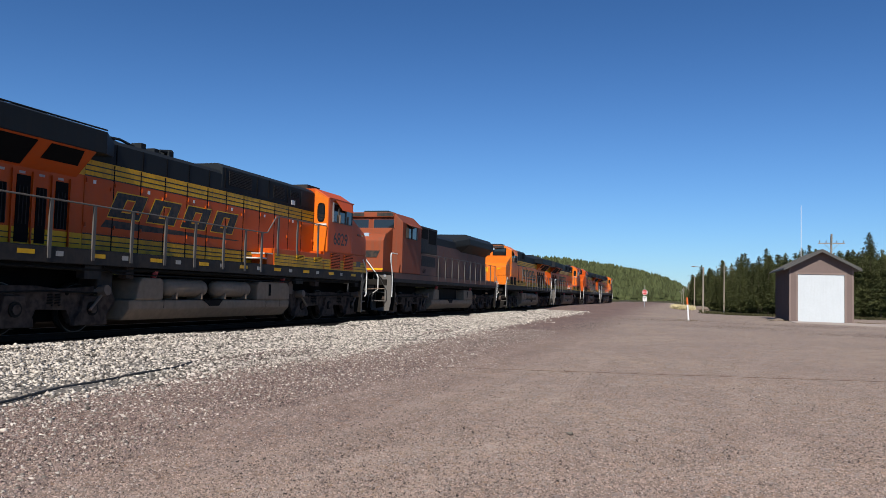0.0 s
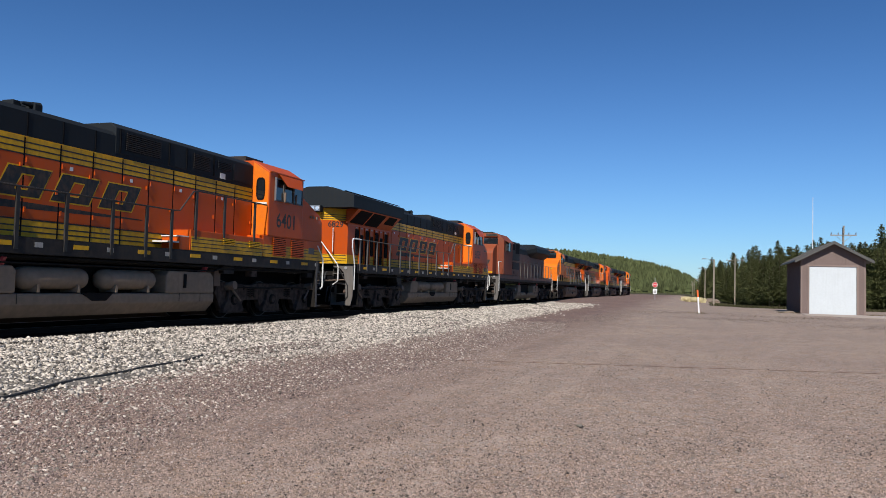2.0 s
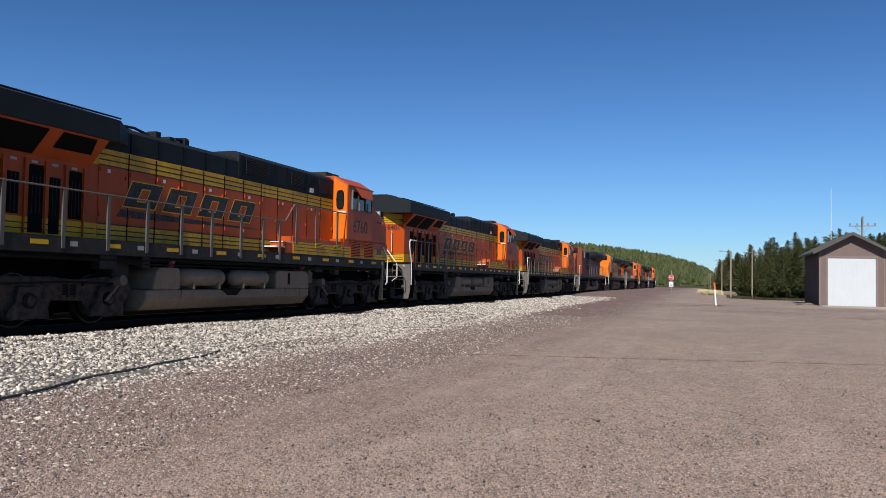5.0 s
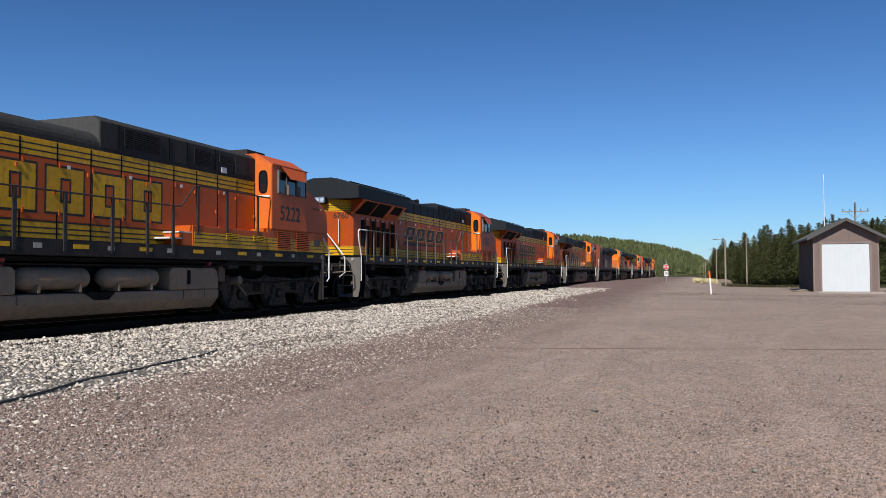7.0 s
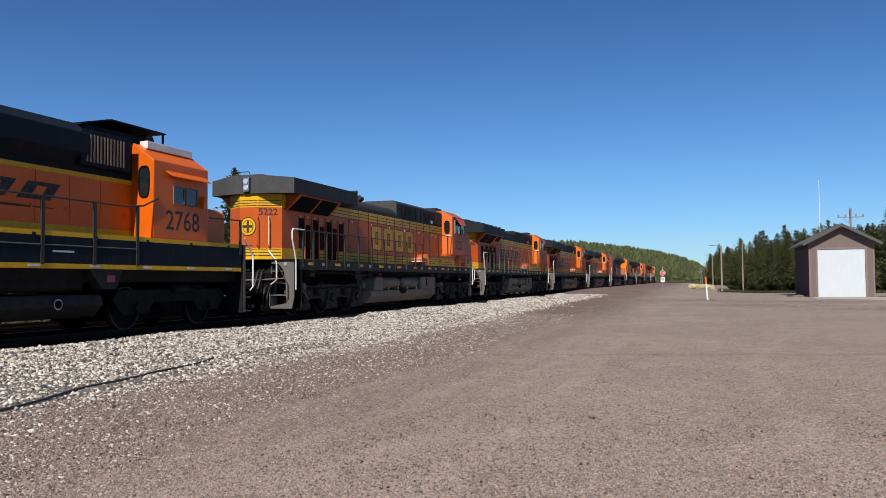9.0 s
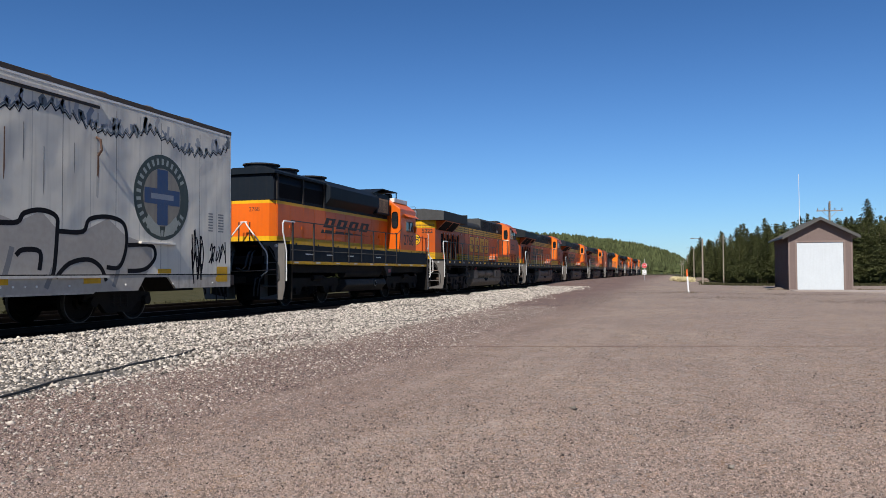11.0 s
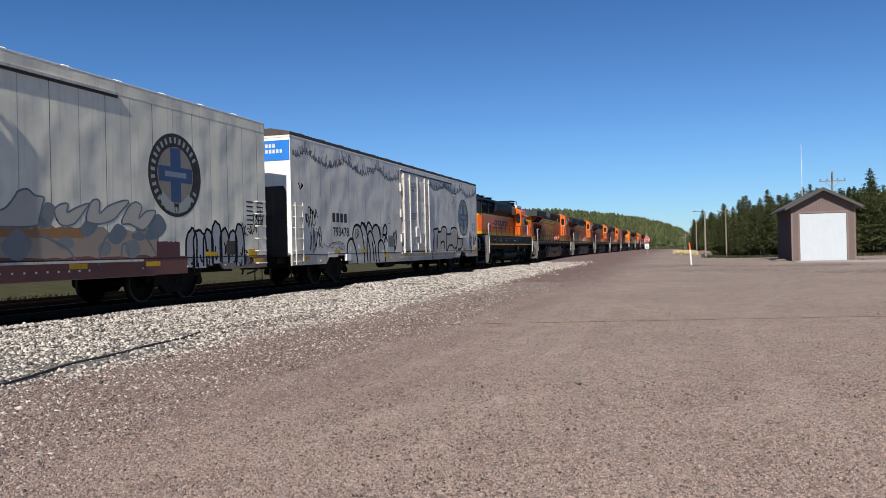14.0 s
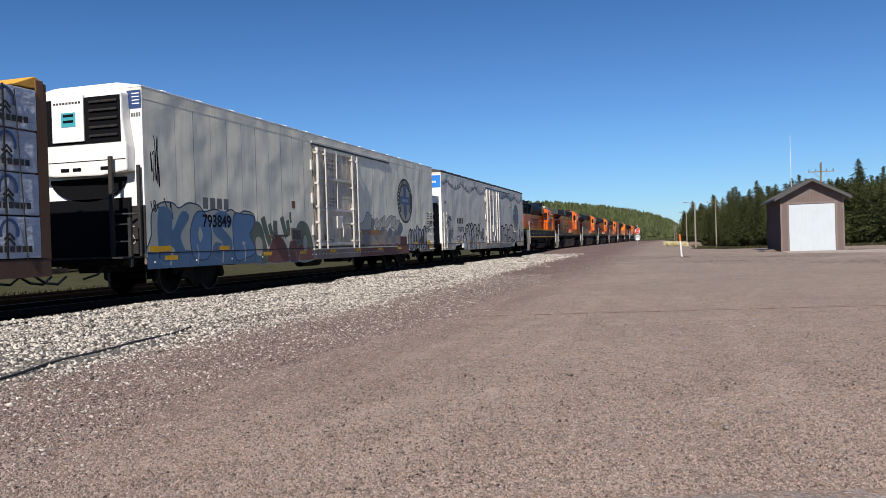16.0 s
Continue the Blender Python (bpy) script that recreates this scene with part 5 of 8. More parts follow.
        part("gauge_rim", rod((s * 1.3, 9.5, 0.66), (s * 1.362, 9.5, 0.66), 0.11, None, 16), "steel", tk)
        ar = part("air_reservoir", rod((s * 1.15, 6.6, 1.08), (s * 1.15, 10.2, 1.08), 0.17, None, 16), "truck", lo)
        part("step_box", prism([(10.2, 1.38), (11.2, 1.38), (11.0, 0.95), (10.6, 0.95)], *sorted((s * 1.2, s * 1.46)), "x"), "grey", lo)
        part("marker", box(min(s * 1.46, s * 1.47), max(s * 1.46, s * 1.47), 10.7, 10.95, 1.1, 1.25), "red", lo)
    for yc in (4.3, 13.4):
        truck_four(lo, yc, 2.74, 0.5, True)
    end_gear(lo, 1.6, -1, deck=2.1)
    end_gear(lo, 16.3, 1, deck=2.1)
    text_on(lo, number, (-0.05, 1.998, 3.12), 0.2, "rear", name="rear_number")
    for s in (1, -1):
        for y in (3.0, 4.6, 6.4, 9.2):
            plate(lo, "step_mark", s, 1.5, y, y + 0.55, 1.7, 1.74, "white", 0.004)
    text_on(lo, number, (1.4812, 12.58, 2.36), 0.66, "side", bold=0.006)
    return lo


def emd_loco(at):
    """A six-axle locomotive whose cab end is towards low y."""
    lo = tagged(new("diesel_locomotive"), "sun-faded orange six-axle diesel locomotive, cab facing the camera", "locomotive", "locomotives of the train")
    CARS.append((lo, at, 0))
    o = "orange_faded"
    part("underframe", box(-1.3, 1.3, 0.9, 20.9, 1.36, 1.6), "truck", lo)
    for s in (1, -1):
        a, b = sorted((s * 1.3, s * 1.5))
        part("side_sill", box(a, b, 1.2, 20.6, 1.5, 1.9, bevel=0.012), "grey", lo)
        plate(lo, "band", s, 1.5, 1.3, 20.5, 1.66, 1.9, "orange_grimy", 0.006)
    part("walkway", box(-1.49, 1.49, 0.8, 21.0, 1.9, 1.918), "grey", lo)
    nose = part("nose", prism([(1.0, 1.92), (2.1, 1.92), (2.1, 3.95), (1.25, 3.6), (1.0, 3.3)], -1.05, 1.05, "x", bevel=0.05), o, lo)
    part("nose_band", box(-1.06, 1.06, 0.985, 0.995, 2.0, 2.08), "yellow", nose)
    m_ = part("nose_mark", prism([(-0.5, 2.55), (0.75, 2.55), (0.9, 2.85), (-0.35, 2.85)], 0.985, 0.996, "y"), "letter", nose)
    part("nose_light", box(-0.3, 0.3, 1.15, 1.35, 3.48, 3.64, bevel=0.02), "lens", nose)
    csec = [(-1.53, 1.92), (1.53, 1.92), (1.53, 4.2), (1.1, 4.62), (-1.1, 4.62), (-1.53, 4.2)]
    cab = part("cab", prism(csec, 2.1, 4.7, "y", bevel=0.04), "orange_worn", lo)
    part("cab_brow", box(-1.1, 1.1, 1.98, 2.1, 4.42, 4.64, bevel=0.02), o, cab)
    for x in (-0.7, 0.7):
        part("number_board", box(x - 0.38, x + 0.38, 1.96, 1.979, 4.46, 4.62), "letter", cab)
    for x0, x1 in ((-1.15, -0.08), (0.08, 1.15)):
        window(cab, [(x0, 2.1, 3.92), (x1, 2.1, 3.92), (x1, 2.1, 4.34), (x0, 2.1, 4.34)], (0, -1, 0), frame_mat=o, rim=0.05)
    part("cab_roof_cooler", box(-0.6, 0.6, 2.6, 3.6, 4.62, 4.78, bevel=0.03), "grey", cab)
    for s in (1, -1):
        plate(cab, "mirror", s, 1.54, 2.45, 2.52, 3.5, 3.95, "grey", 0.14)
        vis = prism([(s * 1.535, 4.2), (s * 1.8, 4.06), (s * 1.8, 4.04), (s * 1.535, 4.17)], 2.5, 4.1, "y")
        part("sun_visor", vis, "orange_worn", cab)
        for k in range(4):
            plate(lo, "step_hole", s, 1.46, 5.2 + 0.0 * k, 5.6, 2.02 + 0.06 * k, 2.05 + 0.06 * k, "dark", 0.014)
        for a, b in ((2.6, 3.25), (3.3, 4.0)):
            window(cab, [(s * 1.53, a, 3.5), (s * 1.53, b, 3.5), (s * 1.53, b, 4.12), (s * 1.53, a, 4.12)], (s, 0, 0), frame_mat="grey", rim=0.05)
    plan = [(-0.95, 4.7), (0.95, 4.7), (0.95, 19.6), (0.6, 20.0), (-0.6, 20.0), (-0.95, 19.6)]
    part("hood", prism(plan, 1.92, 3.5, "z"), "orange_grimy", lo)
    part("hood_top", prism(plan, 3.5, 3.62, "z"), "orange_grimy", lo)
    sec = [(-0.95, 3.62), (0.95, 3.62), (0.95, 4.0), (0.75, 4.18), (-0.75, 4.18), (-0.95, 4.0)]
    part("hood_roof", prism(sec, 4.7, 20.0, "y"), "black", lo)
    ec = part("electrical_cabinet", box(-1.4, 1.4, 4.71, 7.6, 3.0, 4.3, bevel=0.04), "grey", lo)
    for s in (1, -1):
        for a, b, z0, z1 in ((4.9, 6.0, 3.7, 4.2), (6.2, 7.4, 3.5, 4.2)):
            plate(ec, "screen", s, 1.4, a, b, z0, z1, "dark", 0.012)
        eb = part("equipment_box", box(min(s * 0.96, s * 1.46), max(s * 0.96, s * 1.46), 4.72, 7.4, 1.92, 2.95, bevel=0.02), "orange_grimy", lo)
        plate(eb, "screen", s, 1.46, 5.0, 7.1, 2.35, 2.85, "grey", 0.012)
        for k in range(13):
            plate(lo, "access_door", s, 0.95, 7.7 + 0.82 * k, 8.5 + 0.82 * k, 2.0, 3.46, "orange_grimy", 0.012)
    fl = [(-0.95, 3.5), (0.95, 3.5), (1.5, 3.95), (1.5, 4.3), (1.2, 4.56), (-1.2, 4.56), (-1.5, 4.3), (-1.5, 3.95)]
    rad = part("radiator", prism(fl, 13.6, 19.5, "y", bevel=0.03), "black", lo)
    part("radiator_slope", prism([(-0.9, 3.7), (0.9, 3.7), (0.95, 3.95), (0.95, 4.05), (0.75, 4.18), (-0.75, 4.18), (-0.95, 4.05), (-0.95, 3.95)], 12.4, 13.6, "y", top=fl), "black", rad)
    for s in (1, -1):
        rp = [(4.9, 2.95), (20.2, 2.95)]
        handrail(lo, rp, [(7.6 + 1.25 * k, 2.95, 1.92) for k in range(11)], "rail_grey", s=s)
    fuel_tank(lo, 7.2, 14.8, air=False)
    for yc in (4.0, 17.8):
        truck_six(lo, yc)
    end_gear(lo, 0.95, -1, deck=1.9)
    end_gear(lo, 20.75, 1, deck=1.9)
    return lo


GAP = 22.3
gp_loco("2768", -18.0)
ge_loco("5222", 0, orange="heritage_orange", heritage=True, label="orange six-axle diesel locomotive with large yellow block marks")
ge_loco("6760", GAP, orange="orange_dirty", label="orange and black six-axle diesel locomotive numbered 6760")
ge_loco("6401", 2 * GAP, label="orange and black six-axle diesel locomotive numbered 6401")
ge_loco("6829", 3 * GAP, label="orange and black six-axle diesel locomotive numbered 6829")
emd_loco(4 * GAP)
ge_loco("", 4 * GAP + 22.6, 180, "orange_new_and_lit", near=False, label="bright orange diesel locomotive facing backwards in the train")
ge_loco("", 5 * GAP + 22.6, near=False, label="orange and black diesel locomotive far ahead in the train")
ge_loco("", 6 * GAP + 22.6, 180, near=False, label="orange and black diesel locomotive facing backwards far ahead")
ge_loco("", 7 * GAP + 22.6, near=False, label="orange and black leading diesel locomotive far ahead")


# ---- freight cars ----
def silver(name, base, second):
    m = material(name, base, 0.5, second=second, scale=0.5, amount=0.6, fine=tuple(c * 0.8 for c in base), fine_scale=4, fine_amount=0.3, streak=0.34, dirt=tuple(c * 0.55 for c in base), per_object=0.05,
                 bump=0.055, bump_scale=1.3, bump_detail=0.5, stretch=(1, 1.0, 0.9))
    return m


M["car_grey"] = silver("grey_car_paint", (0.67, 0.625, 0.535), (0.59, 0.55, 0.475))
M["car_warm"] = silver("weathered_car_paint", (0.76, 0.71, 0.56), (0.66, 0.615, 0.485))
M["roof_edge"] = paint("grimy_roof_edge", (0.085, 0.072, 0.062), rough=0.8, spec=0.15, second=(0.05, 0.043, 0.038))
M["bar_white"] = paint("worn_white_bars", (0.57, 0.535, 0.475), streak=0.5, dirt=(0.2, 0.13, 0.08))
M["bar_grey"] = paint("grey_white_bars", (0.64, 0.60, 0.54), second=(0.5, 0.46, 0.41), streak=0.3, dirt=(0.2, 0.14, 0.10))
M["sill_dust"] = paint("dusty_grey_sill", (0.52, 0.47, 0.40), second=(0.38, 0.32, 0.26), amount=0.7, fine=(0.25, 0.19, 0.15), streak=0.4)
M["car_end"] = paint("white_end_paint", (0.80, 0.78, 0.73), streak=0.1, fine_amount=0.15, amount=0.3)
M["seam_grey"] = paint("grimy_seam", (0.12, 0.115, 0.105))
M["seam_mid"] = paint("dusty_seam", (0.22, 0.205, 0.185))
M["seam_faint"] = paint("faint_seam", (0.50, 0.47, 0.415))
M["dark_brown"] = paint("dark_brown_panel", (0.045, 0.038, 0.034), spec=0.15, second=(0.028, 0.024, 0.022), streak=0.3)
M["blue"] = paint("blue_paint", (0.015, 0.19, 0.60), streak=0.1)
M["emblem_blue"] = paint("emblem_blue", (0.02, 0.052, 0.145), streak=0.2)
M["emblem_green"] = paint("emblem_dark_green", (0.020, 0.030, 0.018), second=(0.035, 0.045, 0.03), streak=0.2)
M["dark_blue"] = paint("dark_blue_paint", (0.02, 0.05, 0.16), streak=0.1)
M["emblem_field"] = paint("faded_emblem_field", (0.27, 0.228, 0.17), streak=0.3)
M["door_grime"] = paint("grimy_door_paint", (0.66, 0.58, 0.455), rough=0.6, second=(0.44, 0.39, 0.32), amount=0.8, scale=0.9, fine=(0.2, 0.14, 0.10), fine_scale=5, fine_amount=0.35, streak=0.5, dirt=(0.2, 0.13, 0.09), bump=0.03, bump_scale=1.6)
M["spray_black"] = material("black_spray", (0.010, 0.010, 0.013), 0.8, scale=5, spec=0.15)
M["spray_blue"] = material("blue_spray", (0.055, 0.12, 0.215), 0.7, second=(0.10, 0.165, 0.24), scale=2.2)
M["spray_blue_mid"] = material("mid_blue_spray", (0.085, 0.17, 0.31), 0.7, second=(0.07, 0.14, 0.27), scale=3)
M["spray_blue_deep"] = material("deep_blue_spray", (0.03, 0.05, 0.09), 0.7, scale=3)
M["car_spray"] = material("silver_spray", (0.36, 0.355, 0.34), 0.6, second=(0.30, 0.295, 0.28), scale=3)
M["spray_pale"] = material("pale_spray", (0.36, 0.37, 0.32), 0.7, second=(0.28, 0.31, 0.28), scale=3)
M["spray_orange"] = material("orange_spray", (0.30, 0.145, 0.05), 0.7, second=(0.32, 0.20, 0.10), scale=1.0)
M["spray_maroon"] = material("maroon_spray", (0.17, 0.06, 0.045), 0.7, second=(0.11, 0.05, 0.045), scale=2)
M["spray_wash"] = material("faded_wash", (0.36, 0.27, 0.22), 0.7, second=(0.27, 0.24, 0.22), scale=1.2)
M["spray_slate"] = material("slate_spray", (0.12, 0.15, 0.175), 0.7, second=(0.20, 0.22, 0.23), scale=2.5)
M["spray_sand"] = material("sand_spray", (0.45, 0.40, 0.32), 0.7, second=(0.36, 0.32, 0.26), scale=2)
M["spray_green"] = material("green_spray", (0.085, 0.108, 0.072), 0.7, second=(0.16, 0.17, 0.13), scale=2.5)
M["spray_haze"] = material("hazy_blue_spray", (0.21, 0.245, 0.30), 0.7, second=(0.28, 0.30, 0.33), scale=4)
M["spray_smoke"] = material("smoky_spray", (0.36, 0.37, 0.385), 0.7, second=(0.42, 0.42, 0.41), scale=4)
M["spray_film"] = material("thin_grey_spray", (0.50, 0.475, 0.425), 0.6, second=(0.44, 0.415, 0.37), scale=1.5)
M["spray_dun"] = material("thin_dun_spray", (0.42, 0.385, 0.335), 0.65, second=(0.33, 0.29, 0.25), scale=1.1, fine=(0.3, 0.26, 0.22), fine_scale=8)
M["spray_steel"] = material("faded_steel_blue_spray", (0.175, 0.19, 0.20), 0.7, second=(0.25, 0.235, 0.205), scale=3)
M["spray_tan"] = material("faded_tan_spray", (0.34, 0.255, 0.185), 0.7, second=(0.29, 0.25, 0.21), scale=1.4)
M["spray_cream"] = material("faded_cream_spray", (0.47, 0.44, 0.37), 0.7, second=(0.42, 0.39, 0.33), scale=2)
M["spray_wine"] = material("wine_spray", (0.10, 0.03, 0.03), 0.7, second=(0.075, 0.03, 0.03), scale=2)
M["spray_grey"] = material("grey_spray", (0.21, 0.21, 0.21), 0.7, second=(0.16, 0.16, 0.165), scale=3)
M["sill_grime"] = paint("grimy_rusty_sill", (0.21, 0.16, 0.135), second=(0.15, 0.09, 0.07), amount=0.8, fine=(0.12, 0.09, 0.075), streak=0.4)
M["rust"] = paint("rusty_steel", (0.07, 0.032, 0.02), rough=0.85, second=(0.11, 0.05, 0.03))
M["brown"] = paint("brown_steel", (0.17, 0.078, 0.03), rough=0.7)
M["wrap"] = material("lumber_wrap", (0.36, 0.385, 0.45), 0.35, second=(0.28, 0.305, 0.38), scale=1.5, fine=(0.6, 0.62, 0.68), fine_scale=3, bump=0.06, bump_scale=2.2, stretch=(1, 1, 2))
M["yellow_wrap"] = material("yellow_cap", (0.75, 0.36, 0.04), 0.6, scale=4)
M["teal"] = paint("teal_paint", (0.05, 0.35, 0.40), streak=0.1)


def ribbon(pts, w, bm=None, depth=0.004):
    """A flat painted line on a side face, through (y, z) points."""
    bm = bm or bm_new()
    pts = [Vector((p[0], p[1])) for p in pts]
    left, right = [], []
    for i, p in enumerate(pts):
        d = (pts[min(i + 1, len(pts) - 1)] - pts[max(i - 1, 0)]).normalized()
        n = Vector((-d.y, d.x)) * w / 2
        left.append((p + n)), right.append((p - n))
    a = [[bm.verts.new((x, q.x, q.y)) for q in row] for x in (0, depth) for row in (left, right)]
    for i in range(len(pts) - 1):
        bm.faces.new((a[2][i], a[2][i + 1], a[3][i + 1], a[3][i]))
        bm.faces.new((a[0][i], a[0][i + 1], a[2][i + 1], a[2][i]))
        bm.faces.new((a[1][i], a[1][i + 1], a[3][i + 1], a[3][i]))
    return bm


def hump(y0, y1, z0, z1, lean, rng, n=12):
    """A rounded upright outline for sprayed shapes."""
    out = [(y0, z0)]
    for k in range(n + 1):
        a = math.pi * k / n
        out.append(((y0 + y1) / 2 - math.cos(a) * (y1 - y0) / 2 + lean * (0.5 + 0.5 * math.sin(a)), z0 + (z1 - z0) * (0.62 + 0.38 * math.sin(a)) * (1 + 0.04 * rng.uniform(-1, 1))))
    return out + [(y1, z0)]


def graffiti(car, lat, y0, y1, z0, z1, n, fill, line, seed, w=0.05, back=None, fat=0.0):
    """A sprayed piece: a ragged ground colour, then overlapping rounded forms with outlines and inner marks; no letters."""
    rng = random.Random(seed)
    step = (y1 - y0) / n
    if back:
        m = n * 5
        top = [(y0 + (y1 - y0) * k / m, z1 - rng.uniform(-0.02, 0.16) * (z1 - z0) - 0.14 * (z1 - z0) * abs(math.sin(k * math.pi / 5))) for k in range(m + 1)]
        ob = part("sprayed_ground", prism([(y1, z0), (y0, z0)] + top, 0, 0.002, "x"), back, car)
        ob.location.x = lat
    for k in range(n):
        a, b = y0 + step * (k - 0.1 * rng.random()), y0 + step * (k + 1 + 0.35 * rng.random())
        top = z1 - rng.uniform(0.02, 0.32) * (z1 - z0)
        lo_ = z0 + rng.uniform(0.0, 0.12) * (z1 - z0)
        sh = hump(a, b, lo_, top, rng.uniform(-0.15, 0.2) * step, rng)
        d = 0.0025 + 0.0012 * k
        if fill:
            ob = part("sprayed_shape", prism(sh, 0, d, "x"), fill[k % len(fill)], car)
            ob.location.x = lat
        bm = ribbon(sh, w, depth=0.003)
        h, q = top - lo_, b - a
        for _ in range(2):
            u, v = rng.uniform(0.25, 0.7), rng.uniform(0.1, 0.5)
            c, r0 = (a + q * u, lo_ + h * v), rng.uniform(0, 6)
            ribbon([(c[0] + 0.15 * q * math.cos(r0 + 0.4 * i), c[1] + 0.2 * h * math.sin(r0 + 0.4 * i)) for i in range(7)], w * 0.8, bm, 0.003)
        ob = part("sprayed_line", bm, line, car)
        ob.location.x = lat + d


def smooth_line(pts, closed=False, n=6):
    """A rounded line through points."""
    p = [Vector(q) for q in pts]
    m = len(p)
    out = []
    for i in range(m if closed else m - 1):
        if closed:
            a, b, c, d = (p[(i + k) % m] for k in (-1, 0, 1, 2))
        else:
            a, b, c, d = p[max(i - 1, 0)], p[i], p[i + 1], p[min(i + 2, m - 1)]
        for k in range(n):
            t = k / n
            out.append(tuple(0.5 * (2 * b + (c - a) * t + (2 * a - 5 * b + 4 * c - d) * t * t + (3 * b - a - 3 * c + d) * t ** 3)))
    if not closed:
        out.append(tuple(p[-1]))
    return out


def sprayed(car, lat, pts, fill, line=None, w=0.04, depth=0.003, n=6):
    """One rounded sprayed form with its outline."""
    sh = smooth_line(pts, True, n)
    if fill:
        ob = part("sprayed_shape", prism(sh, 0, depth, "x"), fill, car)
        ob.location.x = lat
    if line:
        ob = part("sprayed_line", ribbon(sh + sh[:2], w, depth=0.003), line, car)
        ob.location.x = lat + depth


def scribble(car, lat, y, z, w, h, seed, mat="spray_black", lw=0.025):
    rng = random.Random(seed)
    bm = bm_new()
    for k in range(5):
        pts = [(y + w * (k + rng.uniform(-0.3, 1.3)) / 5, z + h * rng.random()) for _ in range(5)]
        ribbon(smooth_line(pts, n=4), lw, bm)
    ob = part("scribble", bm, mat, car)
    ob.location.x = lat


def reefer(number, at, length, door, logo, trucks, body, first):
    car = tagged(new("refrigerator_car"), "silver-grey refrigerator car with sprayed markings and a plug door" if first else "weathered pale refrigerator car with blue and rust graffiti", "freight car", "freight cars of the train")
    CARS.append((car, at, 0))
    hw = 1.56
    bars = "bar_grey" if first else "bar_white"
    part("body", box(-hw, hw, 0.03, length - 0.03, 1.06, 4.84), body, car)
    part("end_wall", box(-hw, hw, 0, 0.029, 1.06 if first else 2.2, 4.84), "car_end", car, "clean white end wall")
    if not first:
        part("end_base", box(-hw, hw, 0, 0.029, 1.06, 2.199), "grey", car, "sooty lower end wall")
    part("end_wall", box(-hw, hw, length - 0.029, length, 1.06, 4.84), "car_end", car)
    rz = 4.915 if first else 5.0
    part("roof", prism([(-hw, 4.84), (hw, 4.84), (hw, rz), (-hw, rz)], -0.01, length + 0.01, "y"), body, car)
    part("roof_sheet", prism([(-hw - 0.008, rz), (hw + 0.008, rz), (hw + 0.008, rz + (0.105 if first else 0.035)), (0.9, 5.15), (-0.9, 5.15), (-hw - 0.008, rz + (0.105 if first else 0.035))], -0.02, length + 0.02, "y", bevel=0.006), "roof_edge" if first else "car_end", car, "dark weathered roof edge" if first else "bright white roof sheet")
    for k in range(14):
        y = 0.85 + 1.56 * k
        part("roof_rib", prism([(-1.57, 5.02), (1.57, 5.02), (1.5, 5.065 if first else 5.075), (0.9, 5.18), (-0.9, 5.18), (-1.5, 5.065 if first else 5.075)], y, y + 0.16, "y", bevel=0.012), "roof_edge" if first else "car_end", car)
    for s in (1, -1):
        # lower side sheet with cut-outs over the trucks
        y0, y1 = trucks
        prof = [(0, 0.72), (y0 - 1.5, 0.72), (y0 - 1.2, 1.0), (y0 + 1.0, 1.0), (y0 + 1.3, 0.66), (y1 - 1.3, 0.66), (y1 - 1.0, 1.0), (y1 + 1.2, 1.0), (y1 + 1.5, 0.72), (length, 0.72), (length, 1.06), (0, 1.06)]
        if y0 < 3.2:
            prof = [(0, 0.8), (y0 + 0.9, 0.8), (y0 + 1.2, 0.66)] + prof[5:]
        part("side_sill", prism(prof, *sorted((s * (hw - 0.06), s * hw)), "x"), "sill_dust" if first else "sill_grime", car)
        plate(car, "belt", s, hw, 0.02, length - 0.02, 1.05, 1.075, "grey", 0.006)
        for k in range(-3, 26):                          # lapped side sheets, every other joint open
            y = (2.91 if first else 3.57) + 0.777 * k
            if 0.2 < y < length - 0.3 and not door[0] - 0.3 < y < door[1] + 0.2:
                if k % 2 == 0:
                    plate(car, "seam", s, hw, y - 0.009, y + 0.009, 1.08, 4.72, "seam_mid" if first else "seam_grey", 0.0004)
                elif s > 0:
                    plate(car, "seam", s, hw, y - 0.012, y + 0.012, 1.08, 4.72, "seam_faint", 0.0003)
        if first:
            plate(car, "eave_strip", s, hw, 0.02, length - 0.02, 4.865, 4.91, "car_end", 0.006, "pale eave strip")
        else:
            plate(car, "top_chord", s, hw, 0.02, length - 0.02, 4.73, 5.0, body, 0.004)
        for k in range(10):
            y = 0.7 + k * (length - 1.4) / 9
            plate(car, "reflector", s, hw, y, y + 0.5, 0.88 if abs(y - y0) > 1.6 and abs(y - y1) > 1.6 else 1.09, 0.99 if abs(y - y0) > 1.6 and abs(y - y1) > 1.6 else 1.2, "yellow", 0.005, "yellow reflector")
        bm = bm_new()
        for k in range(int(length / 0.28)):
            y = 0.3 + 0.28 * k
            if door[0] - 0.3 < y < door[1] + 2.5 or k % 6 == 0:
                rod((s * hw, y, 0.84), (s * (hw + 0.02), y, 0.84), 0.022, bm, 6)
        tagged(part("bolts", bm, "car_end", car), kind="stuff")
        # door
        d0, d1 = door
        dr = part("plug_door", box(*sorted((s * hw, s * (hw + 0.02))), d0, d1, 1.12, 4.55, bevel=0.01), body if first else "door_grime", car)
        part("door_track", box(*sorted((s * hw, s * (hw + 0.045))), d0 - 0.12, d1 + (4.1 if first else 3.7), 4.70, 4.76), bars, car)
